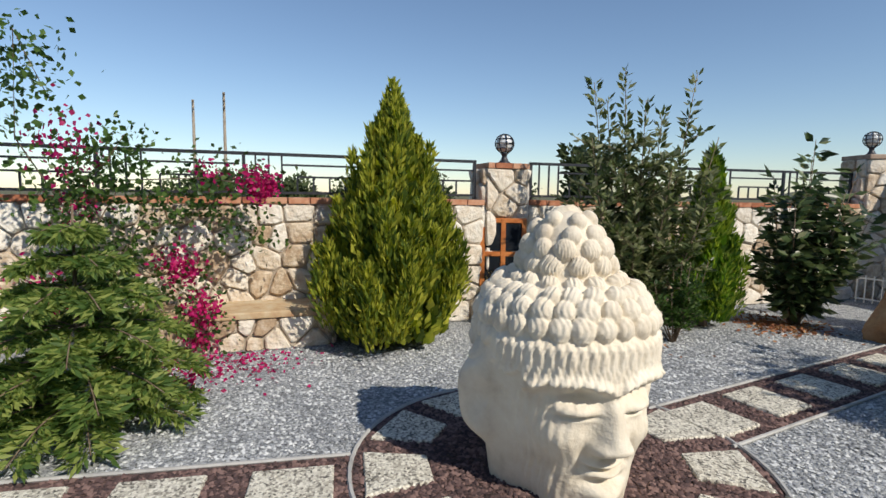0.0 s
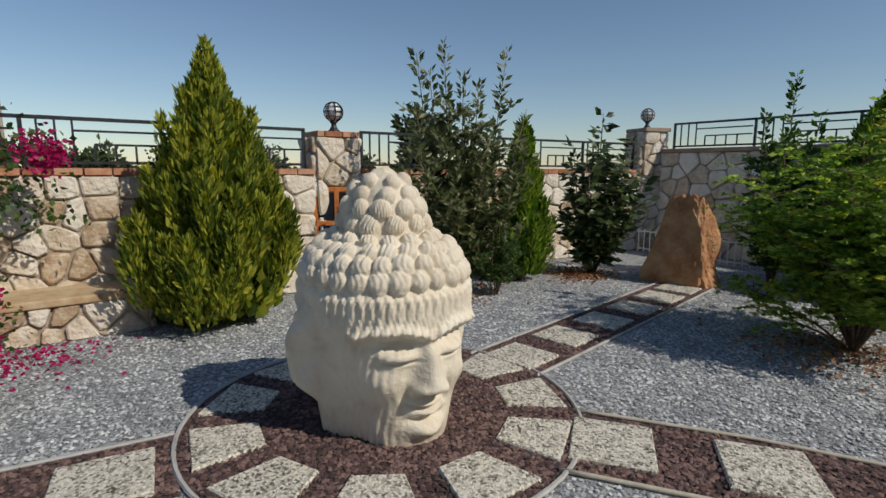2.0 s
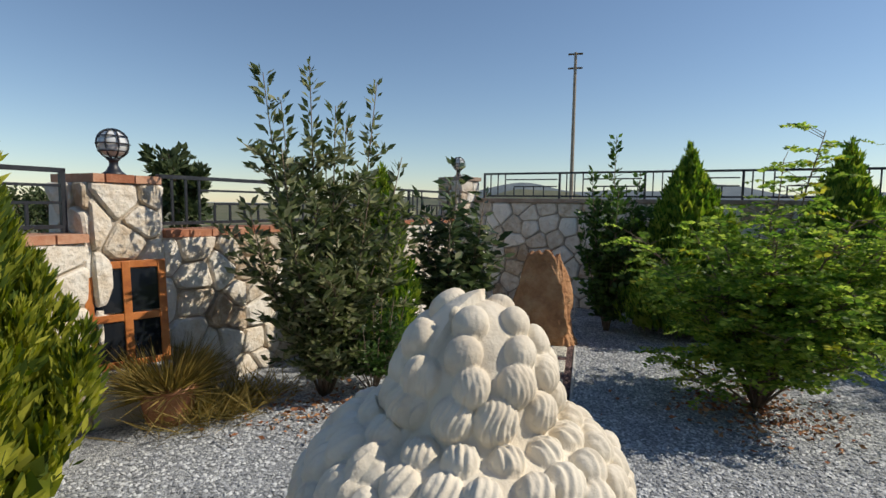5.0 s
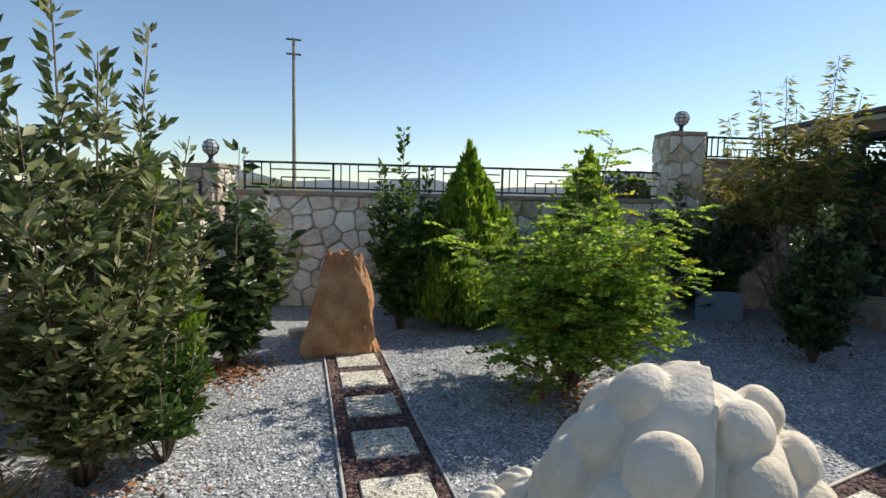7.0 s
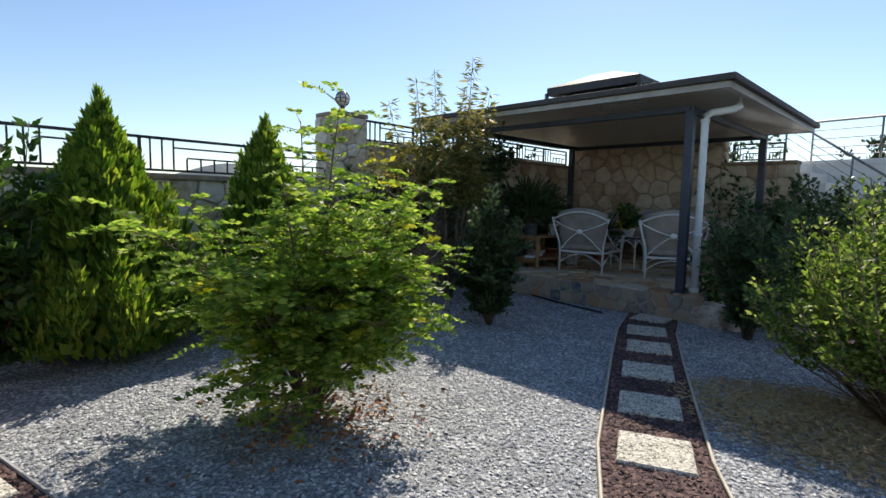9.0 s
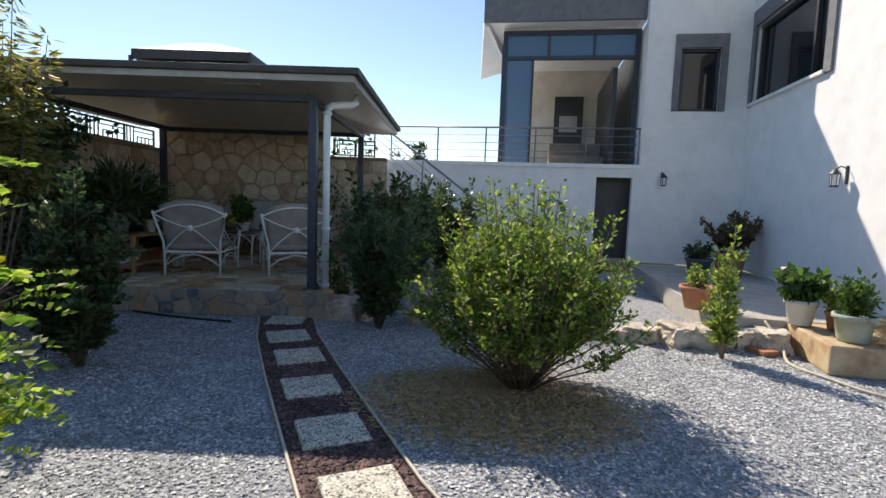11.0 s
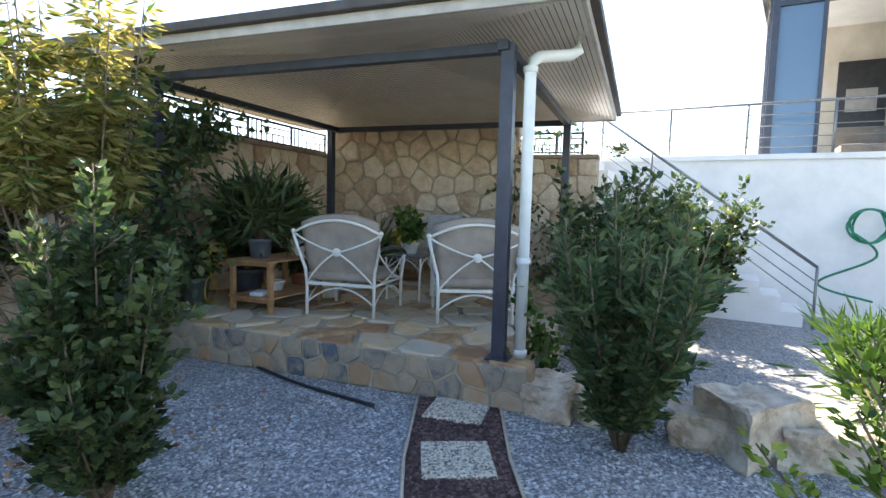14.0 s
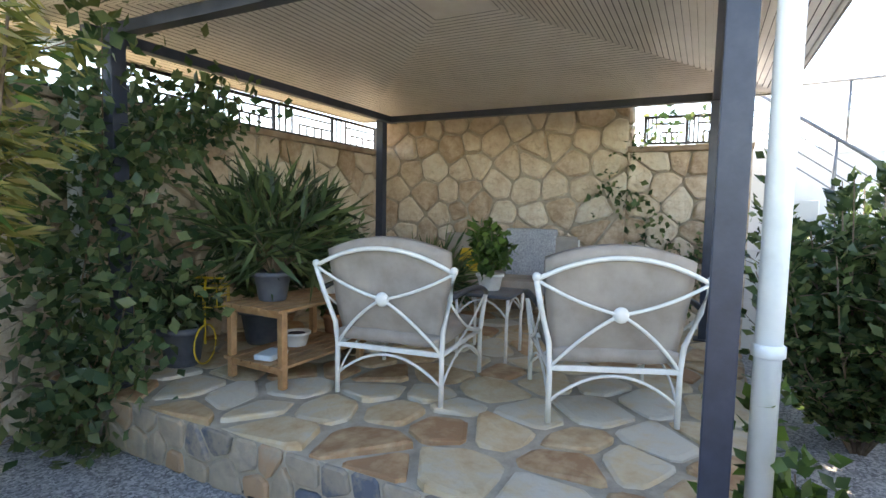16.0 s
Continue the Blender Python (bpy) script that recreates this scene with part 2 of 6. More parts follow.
def glassmat(name, color, rough=0.02, alpha=None):
    m = bpy.data.materials.new(name)
    m.use_nodes = True
    b = m.node_tree.nodes["Principled BSDF"]
    b.inputs["Base Color"].default_value = (*color, 1)
    b.inputs["Roughness"].default_value = rough
    if alpha is None:
        b.inputs["Transmission Weight"].default_value = 1.0
        b.inputs["IOR"].default_value = 1.12
    else:
        b.inputs["Alpha"].default_value = alpha
    return m


M_GLASS = glassmat("clear_glass", (0.85, 0.92, 0.95))
M_DARKGLASS = glassmat("dark_glass", (0.012, 0.015, 0.02), 0.04, 1.0)
M_BLUEGLASS = glassmat("blue_glass", (0.10, 0.20, 0.32), 0.04, 0.85)
M_OPAL = mat("opal_glass", three((0.62, 0.64, 0.64), (0.72, 0.74, 0.74), (0.78, 0.8, 0.8)), 6, 0.15, 0)


# ---- mesh helpers ----
def obj(name, verts, faces, material, parent=None, label="", smooth=False):
    me = bpy.data.meshes.new(name)
    me.from_pydata(verts, [], faces)
    me.materials.append(material)
    if smooth:
        me.polygons.foreach_set("use_smooth", [True] * len(me.polygons))
    ob = new(name, me)
    if parent is not None:
        ob.parent = parent
    return tagged(ob, label)


def part(name, bm, material, parent=None, label="", smooth=False):
    me = bpy.data.meshes.new(name)
    bmesh.ops.recalc_face_normals(bm, faces=bm.faces)
    bm.to_mesh(me)
    bm.free()
    me.materials.append(material)
    if smooth:
        me.polygons.foreach_set("use_smooth", [True] * len(me.polygons))
    ob = new(name, me)
    if parent is not None:
        ob.parent = parent
    return tagged(ob, label)


def thing(name, m, label, category, group="", kind=""):
    ob = new(name)
    ob.matrix_basis = m
    return tagged(ob, label, category, group, kind)


def box(bm, c, s, rz=0.0, bevel=0.0, m=None):
    r = bmesh.ops.create_cube(bm, size=1.0)
    t = Matrix.Translation(c) @ Matrix.Rotation(radians(rz), 4, "Z") @ Matrix.Diagonal((*s, 1))
    bmesh.ops.transform(bm, matrix=(m @ t if m else t), verts=r["verts"])
    if bevel:
        ed = list({e for v in r["verts"] for e in v.link_edges})
        bmesh.ops.bevel(bm, geom=ed, offset=bevel, segments=2, affect="EDGES", profile=0.6)


def boxpart(name, c, s, material, parent=None, rz=0.0, bevel=0.004, label=""):
    bm = bmesh.new()
    box(bm, c, s, rz, bevel)
    return part(name, bm, material, parent, label)


def tube(bm, pts, r, n=8, r2=None, caps=True):
    """A tube along points, tapering from r to r2."""
    pts = [Vector(p) for p in pts]
    rings = []
    up = Vector((0, 0, 1))
    for i, p in enumerate(pts):
        d = (pts[min(i + 1, len(pts) - 1)] - pts[max(i - 1, 0)]).normalized()
        a = d.cross(up if abs(d.z) < 0.95 else Vector((1, 0, 0))).normalized()
        b = d.cross(a)
        k = r if r2 is None else r + (r2 - r) * i / max(1, len(pts) - 1)
        rings.append([bm.verts.new(p + (a * math.cos(2 * math.pi * j / n) + b * math.sin(2 * math.pi * j / n)) * k) for j in range(n)])
    for u, v in zip(rings, rings[1:]):
        for j in range(n):
            bm.faces.new((u[j], u[(j + 1) % n], v[(j + 1) % n], v[j]))
    if caps:
        bm.faces.new(rings[0][::-1])
        bm.faces.new(rings[-1])


def lathe(bm, profile, n=20, c=(0, 0, 0)):
    rings = [[bm.verts.new((c[0] + r * math.cos(2 * math.pi * j / n), c[1] + r * math.sin(2 * math.pi * j / n), c[2] + z)) for j in range(n)] for r, z in profile]
    for u, v in zip(rings, rings[1:]):
        for j in range(n):
            bm.faces.new((u[j], u[(j + 1) % n], v[(j + 1) % n], v[j]))
    bm.faces.new(rings[0][::-1])
    bm.faces.new(rings[-1])


def arc(p, q, sag, n=9):
    """A bowed line from p to q; sag is the offset of its middle."""
    p, q, sag = Vector(p), Vector(q), Vector(sag)
    return [p.lerp(q, i / (n - 1)) + sag * (1 - (2 * i / (n - 1) - 1) ** 2) for i in range(n)]


def clip(poly, px, py, nx, ny):
    """Keeps the side of the polygon on which (x - p) . n <= 0."""
    out = []
    for i, (x, y) in enumerate(poly):
        x2, y2 = poly[(i + 1) % len(poly)]
        a, b = (x - px) * nx + (y - py) * ny, (x2 - px) * nx + (y2 - py) * ny
        if a <= 0:
            out.append((x, y))
        if a * b < 0:
            k = a / (a - b)
            out.append((x + (x2 - x) * k, y + (y2 - y) * k))
    return out


def cells(w, h, size, gap, rng, flat=0.8, region=None):
    """Rubble: the rounded cells of jittered seeds on a rectangle w by h."""
    seeds = []
    rows = max(1, round(h / (size * flat)))
    for j in range(rows):
        n = max(1, round(w / size))
        for i in range(n):
            seeds.append(((i + 0.5 + (0.25 if j % 2 else -0.25) + rng.uniform(-0.42, 0.42)) * w / n, (j + 0.5 + rng.uniform(-0.3, 0.3)) * h / rows))
    polys = []
    for a in seeds:
        poly = [(0, 0), (w, 0), (w, h), (0, h)]
        for b in seeds:
            d = math.hypot(b[0] - a[0], b[1] - a[1])
            if 0 < d < size * 3.2:
                nx, ny = (b[0] - a[0]) / d, (b[1] - a[1]) / d
                poly = clip(poly, (a[0] + b[0]) / 2 - nx * gap / 2, (a[1] + b[1]) / 2 - ny * gap / 2, nx, ny)
                if len(poly) < 3:
                    break
        if len(poly) < 3:
            continue
        soft = []
        for i, p in enumerate(poly):
            q = poly[(i + 1) % len(poly)]
            k = 0.13 if math.hypot(q[0] - p[0], q[1] - p[1]) > 0.04 else 0.5
            soft += [(p[0] + (q[0] - p[0]) * k, p[1] + (q[1] - p[1]) * k), (p[0] + (q[0] - p[0]) * (1 - k), p[1] + (q[1] - p[1]) * (1 - k))]
        polys.append(soft)
    return polys


def stone_piece(name, poly, depth, m, material, parent, rng, dome=0.25):
    """One proud stone: its outline, a worn shoulder and an uneven face. m maps (along, up, out) to the world."""
    n = len(poly)
    cx, cy = sum(p[0] for p in poly) / n, sum(p[1] for p in poly) / n
    vs, fs = [], []
    tx, ty = rng.uniform(-0.08, 0.08), rng.uniform(-0.08, 0.08)
    for k, d in ((1.0, -0.01), (0.98, depth * 0.6), (0.86, depth)):
        for p in poly:
            x, y = (p[0] - cx) * k, (p[1] - cy) * k
            vs.append(m @ Vector((cx + x, cy + y, d + (x * tx + y * ty + rng.uniform(-0.004, 0.004) if k < 1 else 0))))
    vs.append(m @ Vector((cx, cy, depth * (1 + dome * rng.random()))))
    for r in (0, n):
        fs += [(r + i, r + (i + 1) % n, r + n + (i + 1) % n, r + n + i) for i in range(n)]
    fs += [(2 * n + i, 2 * n + (i + 1) % n, 3 * n) for i in range(n)]
    return obj(name, vs, fs, material, parent)


STONES = []


def stone_wall(name, p0, p1, z0, z1, thick, label, size=0.27, material=None, faces=("front",), seed=1, cap="", gap=0.014):
    """A rubble wall from p0 to p1; its garden side lies to the left of that way. The stones are laid at the end of the file."""
    p0, p1 = Vector((*p0, 0)), Vector((*p1, 0))
    s = (p1 - p0).normalized()
    n = Vector((-s.y, s.x, 0))
    L = (p1 - p0).length
    bm = bmesh.new()
    mid = (p0 + p1) / 2 - n * thick / 2
    box(bm, (mid.x, mid.y, (z0 + z1) / 2), (L, thick, z1 - z0), math.degrees(math.atan2(s.y, s.x)))
    core = tagged(part(name, bm, M_MORTAR), label, "wall", kind="structure")
    up = Vector((0, 0, 1))
    sides = {"front": (p0, s, n, L), "back": (p1 - n * thick, -s, -n, L), "end0": (p0 - n * thick, n, -s, thick), "end1": (p1, -n, s, thick)}
    for f in faces:
        o, a, out, w = sides[f]
        m = Matrix((a, up, out)).transposed().to_4x4()
        m.translation = o + up * z0
        STONES.append((core, w, z1 - z0, size, gap, m, material or M_STONE, seed))
    if cap == "brick":
        rng = random.Random(seed)
        x = 0.0
        while x < L - 0.05:
            w = min(0.2, L - x)
            c = p0 + s * (x + w / 2) - n * (thick / 2 - 0.02)
            STONES.append(("brick", core, (c.x, c.y, z1 + 0.028 + rng.uniform(-0.003, 0.003)), (w - 0.012, thick + 0.05, 0.055), math.degrees(math.atan2(s.y, s.x)) + rng.uniform(-0.8, 0.8)))
            x += w
    elif cap == "slab":
        bm = bmesh.new()
        c = mid + n * 0.02
        box(bm, (c.x, c.y, z1 + 0.03), (L + 0.02, thick + 0.08, 0.06), math.degrees(math.atan2(s.y, s.x)), 0.008)
        part("coping", bm, M_COPING, core)
    return core


def railing(p0, p1, z, h, label, unit=1.25, seed=0, mirror=False):
    """Iron railing of repeating panels: bars in threes, then stepped level bars with short uprights under them."""
    p0, p1 = Vector((*p0, z)), Vector((*p1, z))
    s = (p1 - p0).normalized()
    L = (p1 - p0).length
    rz = math.degrees(math.atan2(s.y, s.x))
    root = thing("railing", Matrix.Translation(p0) @ Matrix.Rotation(radians(rz), 4, "Z"), label, "railing")

    def bar(name, x0, x1, z0, z1, w=0.018):
        boxpart(name, ((x0 + x1) / 2, 0, (z0 + z1) / 2), (max(w, x1 - x0), w, max(w, z1 - z0)), M_IRON, root, bevel=0)

    bar("top_rail", 0, L, h - 0.02, h, 0.03)
    bar("bottom_rail", 0, L, 0.03, 0.05, 0.025)
    n = max(1, round(L / unit))
    u = L / n
    for i in range(n):
        x = i * u
        bar("post", x, x + 0.03, 0, h, 0.03)
        for k in (0.10, 0.2, 0.3):
            bar("upright", x + k * u - 0.008, x + k * u + 0.008, 0.05, h - 0.02, 0.016)
        bar("level_bar", x + 0.3 * u, x + 0.98 * u, h * 0.72, h * 0.72 + 0.016)
        bar("level_bar", x + 0.42 * u, x + 0.98 * u, h * 0.45, h * 0.45 + 0.016)
        for k in (0.42, 0.55, 0.68, 0.81):
            bar("upright", x + k * u - 0.008, x + k * u + 0.008, 0.05, h * 0.45, 0.016)
    bar("post", L - 0.03, L, 0, h, 0.03)
    return root


def globe_lamp(x, y, z, label, r=0.105):
    root = thing("pillar_lamp", pose(x, y, z), label, "garden lamp", "globe lamps on the wall pillars")
    bm = bmesh.new()
    lathe(bm, [(0.075, 0), (0.075, 0.012), (0.05, 0.03), (0.028, 0.07), (0.03, 0.1), (0.05, 0.115), (0.02, 0.12)], 16)
    part("base", bm, M_IRON, root, smooth=True)
    zc = 0.115 + r
    bm = bmesh.new()
    bmesh.ops.create_uvsphere(bm, u_segments=20, v_segments=12, radius=r * 0.9, matrix=Matrix.Translation((0, 0, zc)))
    part("globe", bm, M_OPAL, root, "white glass globe", True)
    bm = bmesh.new()
    for k in range(4):
        a = k * math.pi / 4
        tube(bm, [(r * math.cos(t) * math.cos(a), r * math.cos(t) * math.sin(a), zc + r * math.sin(t)) for t in [i * 2 * math.pi / 24 for i in range(25)]], 0.006, 5)
    for q in (-0.5, 0.0, 0.5):
        rr = r * math.sqrt(1 - q * q)
        tube(bm, [(rr * math.cos(t), rr * math.sin(t), zc + r * q) for t in [i * 2 * math.pi / 24 for i in range(25)]], 0.005, 5)
    part("cage", bm, M_IRON, root, "dark iron cage")
    return root


# ---- foliage helpers ----
def leaves(name, P, D, size, width, material, parent=None, rng=None, fold=0.25, droop=0.0, label="", jitter=0.25):
    """Many leaves in one mesh: each a pointed, folded blade of two quads at P along D."""
    rng = rng or np.random.default_rng(1)
    P, D = np.asarray(P, float), np.asarray(D, float)
    n = len(P)
    D = D + rng.normal(0, jitter, D.shape)
    D[:, 2] -= droop
    D /= np.linalg.norm(D, axis=1, keepdims=True) + 1e-9
    R = rng.normal(size=(n, 3))
    S = np.cross(D, R)
    S /= np.linalg.norm(S, axis=1, keepdims=True) + 1e-9
    U = np.cross(S, D)
    ln = (size * rng.uniform(0.65, 1.25, n))[:, None]
    w = ln * width
    V = np.empty((n, 6, 3))
    V[:, 0] = P
    V[:, 1] = P + D * ln * 0.45 + S * w + U * w * fold
    V[:, 2] = P + D * ln * 0.5
    V[:, 3] = P + D * ln * 0.45 - S * w + U * w * fold
    V[:, 4] = P + D * ln
    V = np.delete(V, 5, axis=1)
    F = np.array([[0, 2, 1], [1, 2, 4], [0, 3, 2], [3, 4, 2]])
    F = (F[None] + np.arange(n)[:, None, None] * 5).reshape(-1, 3)
    me = bpy.data.meshes.new(name)
    me.vertices.add(n * 5)
    me.vertices.foreach_set("co", V.reshape(-1))
    me.loops.add(len(F) * 3)
    me.loops.foreach_set("vertex_index", F.reshape(-1).astype(np.int32))
    me.polygons.add(len(F))
    me.polygons.foreach_set("loop_start", np.arange(0, len(F) * 3, 3, dtype=np.int32))
    me.polygons.foreach_set("loop_total", np.full(len(F), 3, dtype=np.int32))
    me.materials.append(material)
    me.update(calc_edges=True)
    me.validate()
    ob = new(name, me)
    if parent is not None:
        ob.parent = parent
    return tagged(ob, label)


def chips(name, P, size, material, label, rng, flat=0.6):
    """Loose angular chips lying at P, joined."""
    n = len(P)
    base = np.array([(1, 0, 0), (0.2, 0.9, 0.1), (-0.9, 0.25, 0), (-0.15, -0.95, -0.1), (0.1, 0.1, 0.8), (0, 0, -0.6)], float)
    F0 = np.array([(0, 1, 4), (1, 2, 4), (2, 3, 4), (3, 0, 4)])
    a = rng.uniform(0, 2 * np.pi, n)
    c, s = np.cos(a), np.sin(a)
    sc = size * rng.uniform(0.55, 1.3, (n, 1, 3)) * np.array([1, 1, flat])
    B = base[None, :5] * sc + rng.normal(0, size * 0.14, (n, 5, 3))
    V = np.stack([B[..., 0] * c[:, None] - B[..., 1] * s[:, None], B[..., 0] * s[:, None] + B[..., 1] * c[:, None], B[..., 2]], -1) + P[:, None]
    F = (F0[None] + np.arange(n)[:, None, None] * 5).reshape(-1, 3)
    me = bpy.data.meshes.new(name)
    me.vertices.add(n * 5)
    me.vertices.foreach_set("co", V.reshape(-1))
    me.loops.add(len(F) * 3)
    me.loops.foreach_set("vertex_index", F.reshape(-1).astype(np.int32))
    me.polygons.add(len(F))
    me.polygons.foreach_set("loop_start", np.arange(0, len(F) * 3, 3, dtype=np.int32))
    me.polygons.foreach_set("loop_total", np.full(len(F), 3, dtype=np.int32))
    me.materials.append(material)
    me.update(calc_edges=True)
    return tagged(new(name, me), label, "gravel", kind="stuff")


def plant(name, x, y, z, label, category, group=""):
    return thing(name, pose(x, y, z), label, category, group)


def trunk(root, paths, r, r2=0.006):
    bm = bmesh.new()
    for p in paths:
        tube(bm, p, r, 7, r2)
    return part("trunk", bm, M_BARK, root, smooth=True)


def cypress(x, y, h, rad, label, seed, material, n=15000, lean=(0, 0), base=0.06):
    """A conical conifer: upward plumes, each a spindle of fine upright sprays."""
    root = plant("cypress", x, y, 0, label, "cypress")
    rng = np.random.default_rng(seed)
    trunk(root, [[(0, 0, -0.02), (0, 0, 0.4), (lean[0] * 0.7, lean[1] * 0.7, h * 0.8)]], 0.05)
    P, D = [], []
    plumes = 110
    for i in range(plumes):
        f = (i + rng.random()) / plumes
        zc = base + (h * 0.78 - base) * f ** 1.1
        rr = rad * min(1.0, 0.74 + 1.5 * f) * (1 - f) ** 0.85 * rng.uniform(0.6, 1.08)
        a = i * 2.39996 + rng.uniform(-0.4, 0.4)
        ln = h * (0.2 - 0.04 * f) * rng.uniform(0.7, 1.3)
        c = np.array([math.cos(a) * rr * 0.8 + lean[0] * f, math.sin(a) * rr * 0.8 + lean[1] * f, zc])
        ax = np.array([math.cos(a) * 0.33 * (1 - f), math.sin(a) * 0.33 * (1 - f), 1.0])
        ax /= np.linalg.norm(ax)
        k = n // plumes
        t = rng.random(k) ** 0.8
        w = (0.03 + 0.13 * rad) * (1 - 0.5 * f) * np.sin(np.pi * np.clip(t * 0.85 + 0.15, 0, 1)) ** 0.8
        off = rng.normal(size=(k, 3))
        off /= np.linalg.norm(off, axis=1, keepdims=True)
        off[:, 2] *= 0.4
        P.append(c + ax * (t * ln)[:, None] + off * (w * rng.uniform(0.35, 1, k))[:, None])
        D.append(ax + off * 0.45)
    P, D = np.concatenate(P), np.concatenate(D)
    P[:, 2] = np.clip(P[:, 2], 0.03, None)
    k = len(P)
    leaves("crown", P, D, 0.085, 0.13, material, root, rng, 0.2, -0.15)
    # a dense inner mass of sprays
    q = rng.random(k // 3)
    a = rng.uniform(0, 2 * np.pi, len(q))
    zz = base + (h * 0.85 - base) * q
    rr = rad * 0.72 * np.minimum(1, 0.72 + 1.6 * q) * (1 - q) ** 0.75 * np.sqrt(rng.random(len(q)))
    leaves("inner_crown", np.stack([np.cos(a) * rr + lean[0] * q, np.sin(a) * rr + lean[1] * q, zz], -1), np.stack([np.cos(a) * 0.4, np.sin(a) * 0.4, np.ones(len(q))], -1), 0.14, 0.3, material, root, rng)
    return root


def shrub(name, x, y, label, category, seed, material, h, rad, n, leaf, width, stems=7, base=0.1, shape=0.5, droop=0.0, stem_r=0.014, z=0.0, lean=(0, 0), twigs=9, mats=(), spread=0.16, up=0.5):
    """Branching stems that carry clusters of leaves along their outer twigs."""
    root = plant(name, x, y, z, label, category)
    rng = np.random.default_rng(seed)
    paths, tips = [], []
    for i in range(stems):
        a = 2 * np.pi * (i + rng.random() * 0.8) / stems
        f = 1.0 if i == 0 else rng.uniform(0.55, 1.0)
        top = np.array([math.cos(a) * rad * rng.uniform(0.2, 0.75) * (0.3 if i == 0 else 1) + lean[0], math.sin(a) * rad * rng.uniform(0.2, 0.75) * (0.3 if i == 0 else 1) + lean[1], h * f * rng.uniform(0.78, 0.97)])
        mid = top * 0.45 + np.array([0, 0, h * 0.05])
        mid[:2] *= 0.8
        paths.append([(0, 0, -0.02), tuple(mid * 0.5), tuple(mid), tuple((mid + top) / 2 + rng.normal(0, 0.02, 3)), tuple(top)])
        for k in range(twigs):
            t = rng.uniform(0.25, 1.0)
            p = mid * (1 - t) + top * t if t > 0.3 else mid * t / 0.3
            b = rng.uniform(0, 2 * np.pi)
            q = p[2] / h
            reach = rad * rng.uniform(0.35, 0.75) * (1 - shape * q)
            e = p + np.array([math.cos(b) * reach, math.sin(b) * reach, reach * rng.uniform(-0.2, 0.2 + up)])
            lim = rad * (1.05 - shape * max(0, e[2] / h - 0.3))
            r = math.hypot(e[0] - lean[0] * q, e[1] - lean[1] * q)
            if r > lim:
                e[0], e[1] = e[0] * lim / r, e[1] * lim / r
            e[2] = max(base, min(e[2], h))
            paths.append([tuple(p), tuple((p + e) / 2 + np.array([0, 0, 0.02])), tuple(e)])
            tips.append((p, e))
    bm = bmesh.new()
    for i, p in enumerate(paths):
        if len(p) > 3:
            tube(bm, p, stem_r, 6, 0.004)
        else:
            tube(bm, p, 0.004, 4, 0.002, False)
    part("stem", bm, M_BARK, root, smooth=True)
    k = n // len(tips)
    P, D = [], []
    for p, e in tips:
        t = rng.random((k, 1)) ** 0.7
        d = (e - p) / (np.linalg.norm(e - p) + 1e-6)
        off = rng.normal(0, spread * rad * 0.5, (k, 3))
        P.append(p + (e - p) * (0.15 + 0.9 * t) + off)
        D.append(d * 0.6 + off / (spread * rad) + np.array([0, 0, up * 0.6]))
    P, D = np.concatenate(P), np.concatenate(D)
    P[:, 2] = np.maximum(P[:, 2], base * rng.uniform(0.5, 1.0, len(P)))
    groups = [(material, 1.0, "crown"), *mats]
    pick = rng.random(len(P))
    lo = 0.0
    tot = sum(g[1] for g in groups)
    for m, share, nm in groups:
        s = (pick >= lo) & (pick < lo + share / tot)
        lo += share / tot
        if s.any():
            leaves(nm, P[s], D[s], leaf, width, m, root, rng, 0.25, droop)
    return root

# ---- ground ----
obj_ground = obj("ground", [(-900, -900, -0.012), (900, -900, -0.012), (900, 1500, -0.012), (-900, 1500, -0.012)], [(0, 1, 2, 3)], mat("dry_field", [(0.2, (0.05, 0.065, 0.025)), (0.5, (0.10, 0.10, 0.045)), (0.8, (0.20, 0.16, 0.09))], 0.25, 0.95, 0.3, 4))
tagged(obj_ground, "dry olive-green field reaching to the horizon", "ground", kind="structure")
yard = obj("gravel_yard", [(-1.8, -5.0, 0), (11, -5.0, 0), (11, 9.6, 0), (8.5, 9.3, 0), (2.2, 8.2, 0), (-4.2, 6.9, 0), (-3.35, 1.3, 0), (-3.2, 1.1, 0)], [tuple(range(8))], M_GRAVEL)
tagged(yard, "grey-white crushed gravel covering the garden floor", "gravel", kind="structure")

RING = Vector((-0.17, 0.92, 0))
P1A, P1B = Vector((-0.47, 1.82, 0)), Vector((-1.72, 4.95, 0))
P2A, P2B, P2C = Vector((0.48, 1.62, 0)), Vector((1.66, 2.72, 0)), Vector((4.96, 4.8, 0))
P3A, P3B = Vector((-0.02, -0.1, 0)), Vector((0.18, -2.6, 0))


def strip(pts, half, z):
    """Left and right edges of a band along pts."""
    l, r = [], []
    for i, p in enumerate(pts):
        d = (pts[min(i + 1, len(pts) - 1)] - pts[max(0, i - 1)]).normalized()
        n = Vector((-d.y, d.x, 0))
        l.append(p + n * half + Vector((0, 0, z)))
        r.append(p - n * half + Vector((0, 0, z)))
    return l, r


def bez(a, b, c, n=10):
    return [a.lerp(b, t).lerp(b.lerp(c, t), t) for t in [i / n for i in range(n + 1)]]


